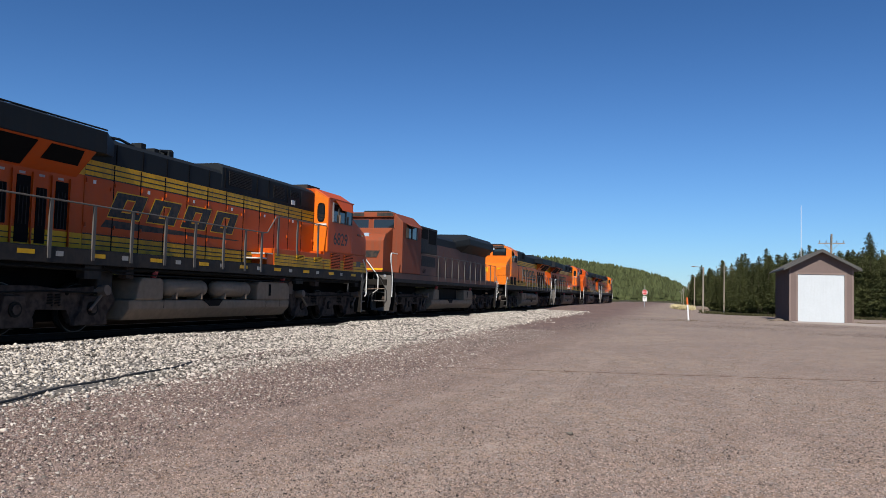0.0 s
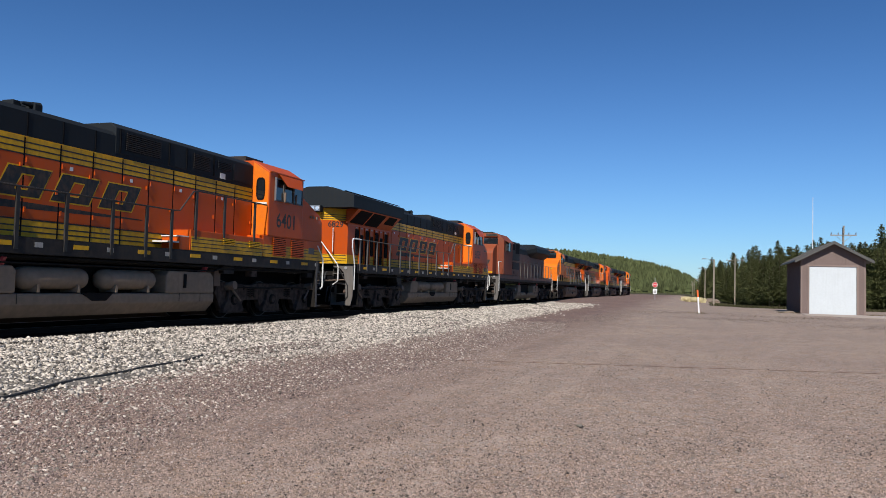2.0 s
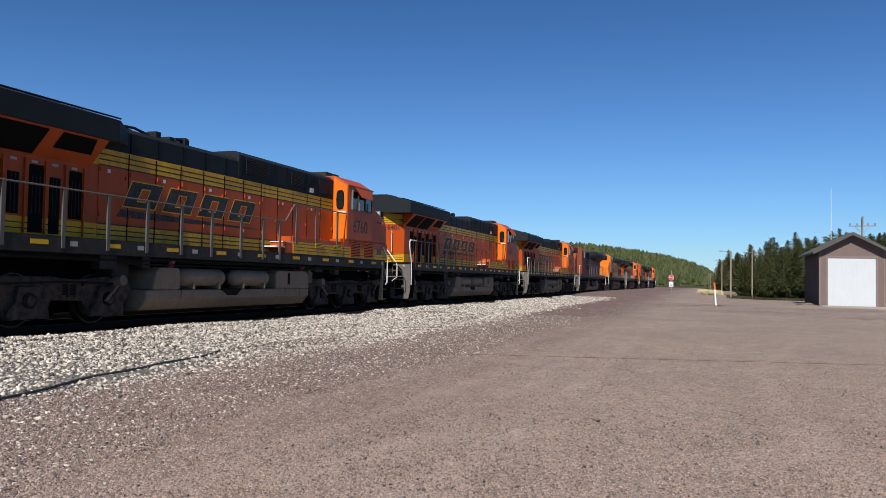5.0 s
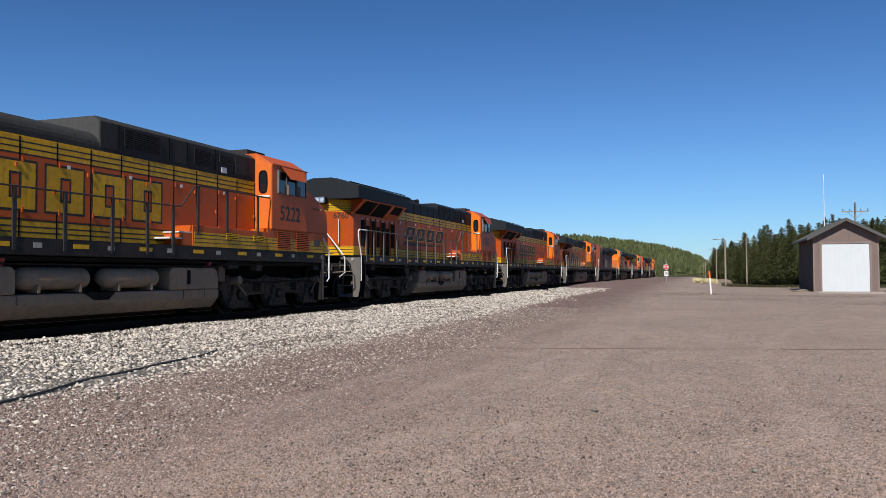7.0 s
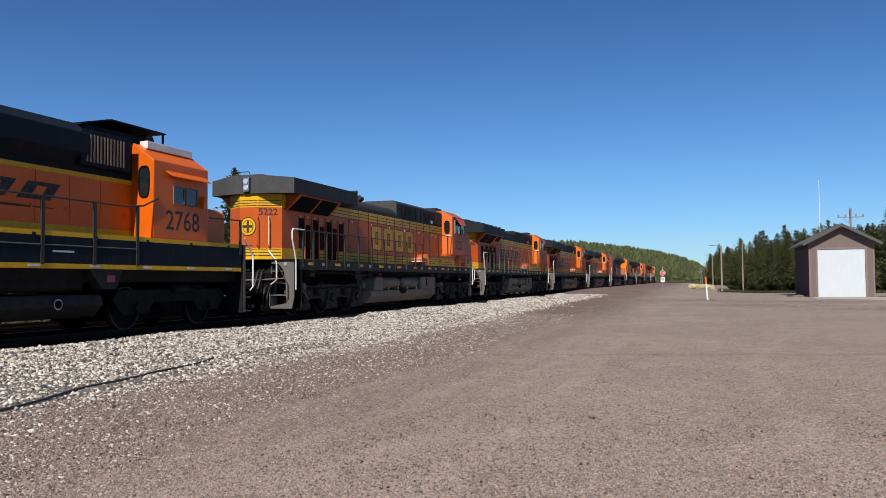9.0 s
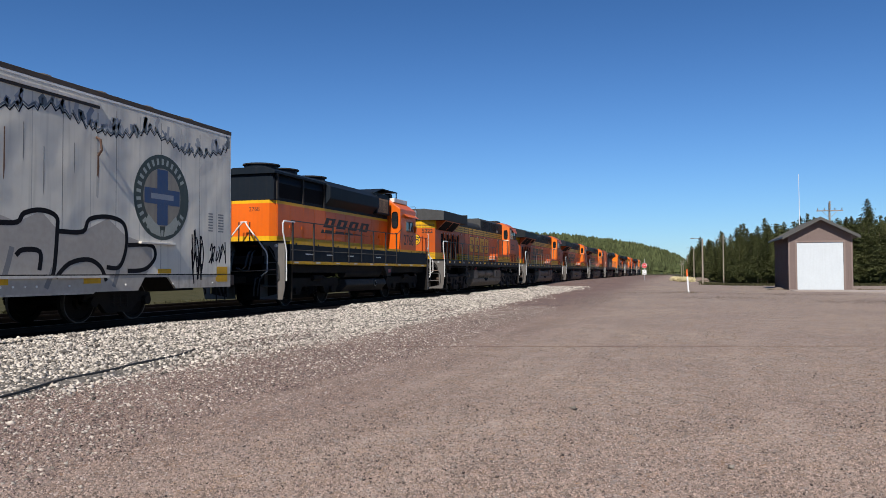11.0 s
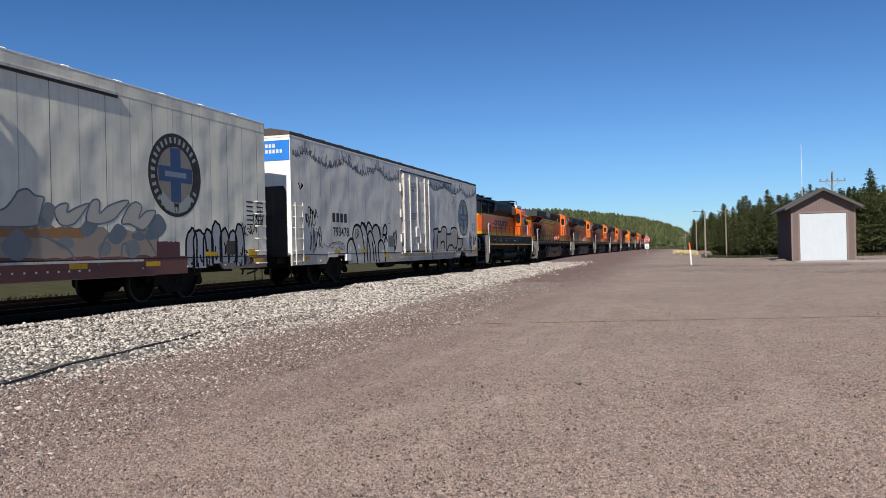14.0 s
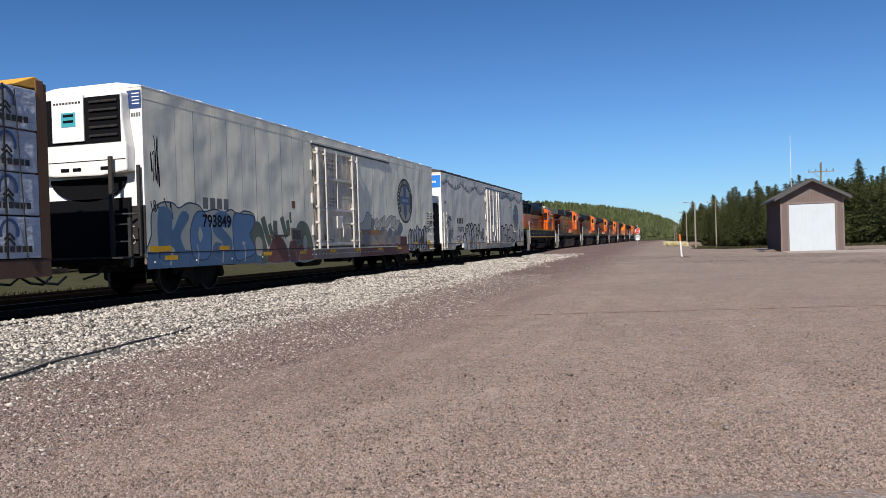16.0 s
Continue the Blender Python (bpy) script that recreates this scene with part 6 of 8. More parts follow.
        # dark strip that paints the shadow below the door rail
        part("track_shade", box(*sorted((s * hw, s * (hw + 0.03))), d0 - 0.12, d1 + (4.1 if first else 3.7), 4.64, 4.699), "dark_brown", car, "dark strip painted as the shade under the door rail")
        part("door_track", box(*sorted((s * hw, s * (hw + 0.06))), d0 - 0.15, d1 + 4.4, 1.0, 1.05), bars, car)
        w = d1 - d0
        for y in (d0 - 0.05, d1):                        # dark rubber gaskets round the door
            plate(car, "gasket", s, hw, y, y + 0.05, 1.1, 4.62, "dark_brown", 0.012)
        plate(car, "gasket", s, hw, d0, d1, 1.06, 1.115, "dark_brown", 0.012)
        cols = (d0 + 0.1, d0 + 0.25 * w, d0 + 0.81 * w, d1 - 0.07) if first else (9.07, 9.71, 12.08, 12.58)
        out_ = 0.075 if first else 0.12
        for y, r_ in zip(cols, (0.05, 0.034, 0.034, 0.03)):
            bar = part("locking_bar", rod((s * (hw + out_), y, 1.02), (s * (hw + out_), y, 4.56), r_, None, 10), bars, dr, "white upright locking bar")
            for z in (1.3, 1.95, 2.5, 3.32, 4.38):
                part("bar_guide", box(*sorted((s * (hw + 0.02), s * (hw + out_ + 0.04))), y - r_ - 0.02, y + r_ + 0.02, z - 0.035, z + 0.035), bars, bar)
        cz, cy = (1.1, d0 + 0.54 * w) if first else (2.47, 10.79)
        part("centre_bar", rod((s * (hw + 0.055), cy, cz), (s * (hw + 0.055), cy, 4.55), 0.024, None, 8), bars, dr)
        for z, o, m_ in ((1.2, 0.075, bars), (2.41, 0.085, bars), (3.53, 0.085, bars), (4.52, 0.06, bars), (2.9, 0.035, "door_grime")) if not first else ((1.25, 0.04, body), (2.9, 0.05, bars), (2.42, 0.03, body), (3.55, 0.03, body), (4.5, 0.03, body)):
            part("cross_bar", box(*sorted((s * (hw + 0.02), s * (hw + o))), d0 + 0.14, d1 - 0.05, z - 0.045, z + 0.045, bevel=0.01), m_, dr)
        edges = [(y + 0.04, y + 0.23 * w) for y in (d0 + 0.14, d0 + 0.4 * w, d0 + 0.66 * w)] if first else [(9.15, 9.64), (9.78, 10.7), (10.88, 12.0), (12.15, 12.5)]
        for ya, yb in edges:                             # pressed panels between the bars
            for z0_, z1_ in ((1.36, 2.3), (2.5, 3.42), (3.62, 4.4)):
                part("door_panel", box(*sorted((s * (hw + 0.02), s * (hw + 0.032))), ya, yb, z0_, z1_, bevel=0.01), body if first else "door_grime", dr)
        part("door_foot", box(*sorted((s * (hw + 0.02), s * (hw + 0.07))), d0 + 0.05, d1 - 0.05, 1.13, 1.2, bevel=0.01), bars, dr)
        part("gear_box", box(*sorted((s * (hw + 0.02), s * (hw + 0.12))), d0 + 0.45 * w, d0 + 0.58 * w, 1.75, 2.2, bevel=0.02), bars, dr)
        part("handle", pipe([(s * (hw + 0.12), d0 + 0.55 * w, 1.95), (s * (hw + 0.14), d0 + 0.57 * w, 1.7), (s * (hw + 0.14), d0 + 0.56 * w, 1.45)], 0.025), bars, dr)
        part("handle", rod((s * (hw + 0.07), d0 + 0.6 * w, 1.95), (s * (hw + 0.07), d0 + 0.78 * w, 1.95), 0.02), bars, dr)
        for z in (1.5, 2.6, 3.75):
            part("hinge_block", box(*sorted((s * hw, s * (hw + 0.06))), d0 - 0.22, d0 - 0.08, z, z + 0.35, bevel=0.01), bars, car)
        # round emblem of plain shapes
        def disc(lo_, hi_, r, n):
            return rod((s * (hw + lo_), logo[0], logo[1]), (s * (hw + hi_), logo[0], logo[1]), r, None, n)
        em = part("round_emblem", disc(0, 0.003, 1.03, 48), "emblem_green" if first else "letter", car, "dark round emblem with a pale ring of marks and a blue cross")
        part("emblem_field", disc(0.0032, 0.004, 0.70, 40), "emblem_field", em)
        part("emblem_cross", box(*sorted((s * (hw + 0.0042), s * (hw + 0.005))), logo[0] - 0.2, logo[0] + 0.2, logo[1] - 0.67, logo[1] + 0.67), "emblem_blue", em)
        part("emblem_cross", box(*sorted((s * (hw + 0.0052), s * (hw + 0.006))), logo[0] - 0.66, logo[0] + 0.66, logo[1] - 0.17, logo[1] + 0.2), "emblem_blue", em)
        part("emblem_band", box(*sorted((s * (hw + 0.0062), s * (hw + 0.0068))), logo[0] - 0.42, logo[0] + 0.42, logo[1] - 0.05, logo[1] + 0.08), "spray_haze", em)
        for d in (-1, 1):                                # pale leaf shapes at the foot
            leaf = [(logo[0] + d * y, logo[1] + z) for y, z in ((0.06, -0.95), (0.1, -0.7), (0.3, -0.6), (0.52, -0.42), (0.62, -0.62), (0.42, -0.86))]
            part("emblem_leaf", prism(leaf if d > 0 else leaf[::-1], *sorted((s * (hw + 0.0072), s * (hw + 0.0078))), "x"), "spray_pale", em)
        dash = None
        for k in range(30) if s > 0 else ():             # short dashes round the ring, each turned to the centre
            if k in (21, 22, 23, 24):
                continue
            ob = part("emblem_dash", box(hw + 0.0032, hw + 0.0042, -0.04, 0.04, 0.79, 0.94) if dash is None else dash, "spray_pale", em)
            dash = ob.data
            ob.matrix_basis = pose(0, logo[0], logo[1], 12 * k, 0, 0)
        # ladders at the corners
        for y in (0.12,) if first else (length - 0.62,):
            for yy in (y, y + 0.5) if first else ():
                part("ladder_post", box(*sorted((s * (hw + 0.07), s * (hw + 0.1))), yy - 0.02, yy + 0.02, 0.75, 2.75), body, car)
            for k in range(6):
                z = 0.85 + 0.36 * k
                rung = [(s * (hw + q), yy, z) for q, yy in ((0.0, y), (0.09, y + 0.02), (0.09, y + 0.48), (0.0, y + 0.5))]
                part("rung", pipe(rung, 0.016 if first else 0.02), body if first else "bar_grey", car)
    # end with refrigeration unit (rear)
    un = None
    part("end_frame", box(-1.3, 1.3, -0.5, 0, 0.8, 0.95, bevel=0.02), "truck", car)
    if first:
        part("end_band", box(-hw + 0.02, hw - 0.02, -0.012, -0.002, 4.1, 4.75), "blue", car, "bright blue band on the white end")
        part("recess_panel", prism([(-1.4, 1.0), (1.4, 1.0), (1.4, 3.1), (1.3, 3.28), (-1.3, 3.28), (-1.4, 3.1)], -0.03, -0.004, "y"), "dark_brown", car, "grey recessed machinery panel")
        part("small_door", box(-0.1, 0.6, -0.05, -0.031, 1.5, 2.0), "dark", car)
        for q, z in ((0.0, 4.52), (0.0, 4.34)):
            for k in range(4 if z > 4.4 else 6):
                part("number_bar", box(0.55 + 0.13 * k, 0.64 + 0.13 * k, -0.016, -0.0125, z, z + 0.12), "white", car)
        for z in (1.2, 2.3):
            part("end_rail", rod((-1.1, -0.08, z), (1.0, -0.08, z), 0.02), "grey", car)
        part("end_rail", rod((0.6, -0.08, 1.0), (0.6, -0.08, 2.3), 0.02), "grey", car)
    else:
        un = part("cooling_unit", prism([(-1.3, 3.02), (-0.7, 2.95), (0.6, 2.93), (1.33, 3.02), (1.33, 3.6), (1.24, 4.2), (1.22, 4.84), (1.12, 4.93), (-1.2, 4.93), (-1.3, 4.84)], -0.3, -0.001, "y", bevel=0.04), "car_end", car, "white cooling unit with dark louvres")
        part("condenser_bowl", prism([(1.1 * math.cos(a_), 2.9 + 0.56 * math.sin(a_)) for a_ in (math.pi + math.pi * k / 16 for k in range(17))], -0.06, -0.004, "y"), "dark", car, "dark bowl under the cooling unit")
        part("unit_bay", box(-1.2, 1.2, -0.315, -0.301, 3.7, 4.8, bevel=0.005), "dark", un)
        part("unit_panel", box(-0.72, 0.2, -0.36, -0.316, 3.76, 4.86, bevel=0.012), "car_end", un)
        for k in range(5):
            part("unit_slat", box(0.34, 1.14, -0.36, -0.316, 3.84 + 0.2 * k, 3.9 + 0.2 * k, bevel=0.02), "grey", un)
        part("unit_badge", box(-0.44, -0.03, -0.366, -0.361, 4.12, 4.46), "teal", un)
        part("badge_bar", box(-0.38, -0.09, -0.372, -0.367, 4.36, 4.42), "dark", un)
        part("badge_bar", box(-0.38, -0.09, -0.372, -0.367, 4.22, 4.28), "dark", un)
        bm = bm_new()
        for k in range(9):
            box(-0.66 + 0.09 * k, -0.6 + 0.09 * k, -0.364, -0.361, 4.66, 4.71, bm)
        tagged(part("name_bars", bm, "letter", un), kind="stuff")
        part("unit_seam", box(-1.25, 1.3, -0.306, -0.301, 3.28, 3.3), "grey", un)
        for x in (-0.55, -0.2, 0.6):
            part("unit_light", box(x, x + 0.24, -0.312, -0.301, 3.06, 3.14), "dark", un)
        part("end_label", box(1.16, hw - 0.01, -0.012, -0.002, 4.5, 4.93), "dark_blue", car, "dark blue label plate")
        for z in (4.6, 4.68, 4.76, 4.84):
            part("label_bar", box(1.3, hw - 0.05, -0.016, -0.0125, z, z + 0.025), "car_end", car)
        for k in range(4):
            part("owner_mark", box(1.26 + 0.07 * k, 1.31 + 0.07 * k, -0.006, -0.001, 4.3, 4.4), "seam_grey", car)
        part("machinery_bay", box(-1.4, 1.2, -0.06, -0.004, 1.0, 2.4), "dark", car)
        fr = part("end_ladder", box(0.92, 1.02, -0.45, -0.38, 0.75, 3.35, bevel=0.01), "rail_black", car, "black end ladder and platform frame")
        part("ladder_post", box(1.42, 1.5, -0.45, -0.38, 0.75, 1.9), "rail_black", fr)
        for k in range(3):
            part("rung", rod((1.0, -0.41, 0.95 + 0.4 * k), (1.42, -0.41, 0.95 + 0.4 * k), 0.018), "rail_black", fr)
        part("platform", box(-1.4, 1.5, -0.75, -0.01, 0.96, 1.0), "rail_black", fr)
        part("brace", rod((0.97, -0.41, 2.0), (1.46, -0.06, 2.0), 0.025), "rail_black", fr)
        part("post", box(1.44, 1.52, -0.12, -0.06, 1.0, 3.15), "rail_black", fr)
    for y, o in ((0, -1), (length, 1)):
        part("coupler", box(-0.11, 0.11, *sorted((y, y + o * 0.55)), 0.76, 0.96, bevel=0.02), "truck", car)
        part("air_hose", pipe([(0.5, y + o * 0.1, 0.85), (0.5, y + o * 0.4, 0.6), (0.3, y + o * 0.65, 0.5)], 0.025), "hose", car)
        part("stirrup", pipe([(1.45, y - o * 0.1, 0.9), (1.45, y - o * 0.1, 0.35), (1.45, y - o * 0.5, 0.35), (1.45, y - o * 0.5, 0.9)], 0.018), "truck", car)
    part("centre_sill", box(-0.3, 0.3, -0.1, length + 0.1, 0.62, 1.0), "truck", car)
    part("brake_reservoir", rod((0.9, 9.0, 0.62), (0.9, 10.4, 0.62), 0.2, None, 14), "truck", car)
    part("brake_gear", box(0.3, 1.1, 12.2, 12.9, 0.5, 0.95, bevel=0.03), "truck", car)
    part("brake_rod", pipe([(0.7, 5.5, 0.75), (0.7, 9, 0.72), (0.7, 16, 0.72), (0.7, 18, 0.75)], 0.03), "truck", car)
    for yc in trucks:
        truck_four(car, yc)
    L = hw + 0.001
    if first:
        for k in range(4):
            part("owner_mark", box(L, L + 0.001, 3.0 + 0.33 * k, 3.24 + 0.33 * k, 2.2, 2.53), "letter", car)
        text_on(car, number, (L + 0.0005, 3.02, 1.7), 0.46, "side", bold=0.008)
        text_on(car, "LD LMT  178400", (L + 0.0005, 3.05, 1.38), 0.13, "side", name="stencil")
        text_on(car, "LT WT   10760", (L + 0.0005, 3.05, 1.2), 0.13, "side", name="stencil")
        rng = random.Random(9)
        for ya, yb in ((0.3, door[0] - 0.15), (door[1] + 0.25, length - 0.15)):
            y, zig, hi = ya, [], True
            while y < yb:                                # a long wave with sharp teeth on it
                wave = 4.24 + 0.17 * (2 * abs(((y - 1.1) / 3.1) % 1 - 0.5)) ** 1.6 * 2 - 0.12
                zig.append((y, wave + (rng.uniform(0.03, 0.12) if hi else -rng.uniform(0.01, 0.08))))
                hi = not hi
                y += rng.uniform(0.06, 0.16)
            for dz, wd, mt, o in ((0.06, 0.045, "spray_slate", 0), (0, 0.036, "spray_black", 0.0045)):
                ob = part("sprayed_line", ribbon([(q, b_ + dz) for q, b_ in zig], wd), mt, car)
                ob.location.x = L + o
            for k, (q, b_) in enumerate(zig[::2]):       # smoky strokes rising from the teeth
                for _ in range(2):
                    h_, c_ = rng.uniform(0.06, 0.2) if rng.random() < 0.8 else 0.34, rng.uniform(-0.09, 0.09)
                    tip = [(q + c_, b_ - 0.02), (q + c_ + rng.uniform(-0.06, 0.05), b_ + 0.5 * h_), (q + c_ + rng.uniform(-0.1, 0.1), b_ + h_)]
                    ob = part("sprayed_tick", ribbon(tip, rng.uniform(0.05, 0.13), depth=0.002), ("spray_slate", "spray_haze", "spray_smoke", "spray_haze", "spray_smoke")[k % 5], car)
                    ob.location.x = L
        fat = ([(4.16, 0.69), (4.19, 1.06), (4.27, 1.43), (4.57, 1.62), (4.85, 1.44), (5.05, 1.05), (5.16, 0.68)],
               [(4.79, 1.44), (4.74, 1.76), (4.88, 2.05), (5.17, 2.15), (5.47, 2.04), (5.71, 1.62), (5.82, 1.05), (5.8, 0.68)],
               [(5.5, 2.08), (5.62, 2.24), (5.84, 2.14), (6.09, 1.85), (6.35, 1.28), (6.39, 1.04), (6.35, 0.68)],
               [(5.78, 2.24), (5.94, 2.15), (6.06, 1.93)],
               [(6.03, 2.02), (6.26, 2.27), (6.56, 2.13), (6.66, 1.91)],
               [(6.15, 0.68), (6.09, 1.04), (6.1, 1.46), (6.22, 1.81), (6.46, 1.93), (6.7, 1.73), (6.9, 1.37), (6.97, 1.03), (7.04, 0.68)],
               [(6.63, 2.0), (6.91, 2.18), (7.23, 2.16), (7.42, 1.89), (7.49, 1.57)],
               [(7.34, 2.14), (7.49, 1.85), (7.41, 1.47)],
               [(7.33, 0.68), (7.25, 1.03), (7.28, 1.47), (7.64, 1.57), (7.91, 1.33), (7.98, 1.02), (8.02, 0.68)],
               [(7.76, 1.67), (7.84, 2.05), (8.07, 2.23), (8.23, 2.06), (8.15, 1.82), (7.8, 1.81)],
               [(7.91, 1.48), (8.11, 1.72), (8.31, 1.53)],
               [(6.63, 1.51), (6.73, 1.04), (6.76, 0.74)])
        for k, line_ in enumerate(fat):
            ob = part("sprayed_line", ribbon(smooth_line(line_), 0.1), "spray_black", car)
            ob.location.x = L + 0.003 * k
        ob = part("sprayed_shape", prism([(4.3, 0.68), (7.9, 0.68), (7.85, 1.3), (7.4, 1.6), (7.2, 2.1), (6.8, 2.1), (6.3, 2.2), (5.6, 2.15), (5.05, 2.08), (4.75, 1.6), (4.35, 1.35)], 0, 0.001, "x"), "spray_film", car)
        ob.location.x = L - 0.0008
        for y, z, r in ((5.79, 1.62, 0.11), (5.29, 1.32, 0.09), (6.87, 1.37, 0.1), (4.49, 1.24, 0.08), (7.75, 1.1, 0.08)):
            sprayed(car, L, [(y + r * math.cos(a), z + r * math.sin(a)) for a in (0, 1.2, 2.4, 3.6, 4.9)], "car_end", None, depth=0.0015)
        ob = part("sprayed_line", ribbon(smooth_line([(5.02, 1.98), (5.03, 1.66), (5.17, 1.69), (5.32, 1.82), (5.23, 1.94), (5.16, 1.96), (5.17, 1.72)]), 0.045), "spray_black", car)
        ob.location.x = L + 0.003
        tag = ([(14.26, 0.7), (14.48, 1.23), (14.64, 1.84), (14.6, 2.14), (15.02, 2.18), (15.35, 2.21), (15.24, 1.85), (15.15, 1.5), (15.22, 1.16)],
               [(15.35, 2.04), (15.79, 2.07), (15.95, 2.25), (16.36, 2.34), (16.74, 2.24), (16.77, 1.95), (16.72, 1.3), (16.66, 1.01)],
               [(15.77, 1.44), (15.93, 1.55), (16.34, 1.52), (16.33, 1.16)],
               [(16.77, 1.95), (17.46, 1.97), (17.65, 2.24), (18.2, 2.33), (18.67, 2.23), (18.8, 1.93), (18.75, 1.54), (18.55, 1.23), (18.17, 1.23)],
               [(16.75, 1.01), (17.1, 1.3), (17.63, 1.39), (17.99, 1.23), (18.17, 0.93)],
               [(18.85, 1.73), (19.65, 1.75), (19.79, 1.47), (19.43, 1.19), (18.84, 1.15)])
        fill = [(14.26, 0.7), (14.6, 1.7), (14.6, 2.14), (15.35, 2.2), (15.79, 2.07), (16.36, 2.32), (16.77, 1.98), (17.46, 1.97), (18.2, 2.3), (18.75, 1.95), (19.65, 1.75), (19.7, 1.35), (19.2, 0.7)]
        ob = part("sprayed_shape", prism(fill, 0, 0.001, "x"), "spray_dun", car)
        ob.location.x = L - 0.0008
        plate(car, "yellow_notice", 1, hw, 22.35, 22.85, 0.86, 1.27, "yellow", 0.004)
        for k, line_ in enumerate(tag):
            ob = part("sprayed_line", ribbon(smooth_line(line_, n=4), 0.1), "spray_black", car)
            ob.location.x = L + 0.003 * k
        for k, (y, z0_, z1_) in enumerate(((14.35, 0.75, 1.7), (14.9, 0.9, 1.9), (15.5, 1.0, 1.6), (16.5, 0.8, 1.2), (18.4, 0.8, 1.3))):
            ob = part("sprayed_line", ribbon([(y, z0_), (y + 0.1, (z0_ + z1_) / 2), (y + 0.18, z1_)], 0.12), "spray_grey", car)
            ob.location.x = L
        for k, (y, z, w, h) in enumerate(((1.0, 1.9, 0.8, 0.8), (1.3, 1.1, 0.9, 0.9), (8.95, 1.15, 0.5, 0.9), (21.15, 0.75, 0.6, 1.5), (21.95, 1.3, 0.8, 0.65), (0.5, 3.2, 0.3, 0.2))):
            scribble(car, L, y, z, w, h, 30 + k, lw=0.045)
        scribble(car, L, 2.3, 1.15, 1.6, 0.4, 51, "spray_maroon", 0.02)
        plate(car, "notice", 1, hw, 2.6, 3.4, 0.95, 1.12, "car_end", 0.004)
        ph = plate(car, "placard_holder", 1, hw, 8.3, 8.95, 1.3, 1.78, "spray_grey", 0.02)
        plate(ph, "placard", 1, hw + 0.02, 8.36, 8.89, 1.42, 1.72, "seam_grey", 0.006)
        plate(car, "notice_frame", 1, hw, 8.4, 8.66, 2.28, 2.57, "letter", 0.003)
        plate(car, "notice", 1, hw + 0.003, 8.42, 8.64, 2.3, 2.55, body, 0.003)
        part("rust_run", prism([(17.84, 2.75), (17.9, 2.7), (17.93, 3.1), (17.9, 4.55), (17.85, 4.55)], hw, hw + 0.001, "x"), "seam_faint", car)
        part("rust_run", prism([(17.86, 3.2), (17.9, 3.15), (17.93, 3.4), (17.9, 3.7), (17.87, 3.7)], hw + 0.0012, hw + 0.002, "x"), "brown", car)
        part("hook", pipe([(hw, 17.83, 4.02), (hw + 0.1, 17.84, 3.96), (hw + 0.12, 17.86, 3.74), (hw + 0.02, 17.87, 3.62)], 0.026), "rust", car, "small rusty hook")
        for y_, z_, h_, w_ in ((15.46, 2.88, 0.95, 0.035), (15.9, 3.3, 0.7, 0.03), (16.4, 2.7, 0.9, 0.025), (17.2, 3.2, 0.6, 0.025), (20.3, 3.4, 0.5, 0.03), (2.1, 3.0, 0.8, 0.02)):
            part("rust_run", prism([(y_, z_), (y_ + 0.4 * w_, z_ - 0.05), (y_ + w_, z_ + 0.2 * h_), (y_ + 0.8 * w_, z_ + h_), (y_ + 0.1 * w_, z_ + h_)], hw, hw + 0.0015, "x"), "brown" if y_ == 15.46 else "seam_mid", car)
        bm = bm_new()
        for k in range(7):                               # columns of faded stencil marks at the end
            for c in range(2):
                box(L, L + 0.001, 21.95 + 0.45 * c, 21.95 + 0.45 * c + 0.2 + 0.1 * ((3 * k + c) % 3) / 2, 2.2 + 0.075 * k, 2.235 + 0.075 * k, bm)
        tagged(part("stencil", bm, "spray_grey", car), kind="stuff")
        part("side_shelf", box(hw, hw + 0.09, 19.2, 20.5, 1.78, 1.83, bevel=0.01), "bar_grey", car, "short pale step on the side")
        part("jacking_pad", box(hw - 0.05, hw + 0.05, 4.05, 4.45, 0.8, 1.05, bevel=0.01), "car_end", car)
    else:
        for k in range(4):
            part("owner_mark", box(L + 0.001, L + 0.0025, 2.35 + 0.33 * k, 2.58 + 0.33 * k, 2.2, 2.5), "seam_grey", car)
        # pale-edged blue piece
        edge = [(5.3, 0.74), (3.5, 0.8), (0.2, 0.84), (0.2, 1.5), (0.25, 2.05), (0.6, 2.28), (1.05, 2.3), (1.3, 2.18), (1.7, 2.32), (2.15, 2.28), (2.4, 2.12), (2.9, 2.2), (3.3, 2.12), (3.7, 2.22), (4.05, 2.1), (4.4, 2.2), (4.9, 2.12), (5.02, 1.8), (5.1, 1.4), (5.25, 1.0)]
        sprayed(car, L, edge, "spray_pale", "spray_blue_deep", 0.04, 0.002, 4)
        low = [(0.02, 0.68), (5.3, 0.68), (5.2, 0.95), (4.6, 1.12), (3.9, 1.02), (3.2, 1.14), (2.4, 1.0), (1.6, 1.12), (0.9, 1.02), (0.05, 1.1)]
        ob = part("sprayed_ground", prism(low, 0, 0.002, "x"), "spray_blue", car)
        ob.location.x = L + 0.005
        rng = random.Random(77)
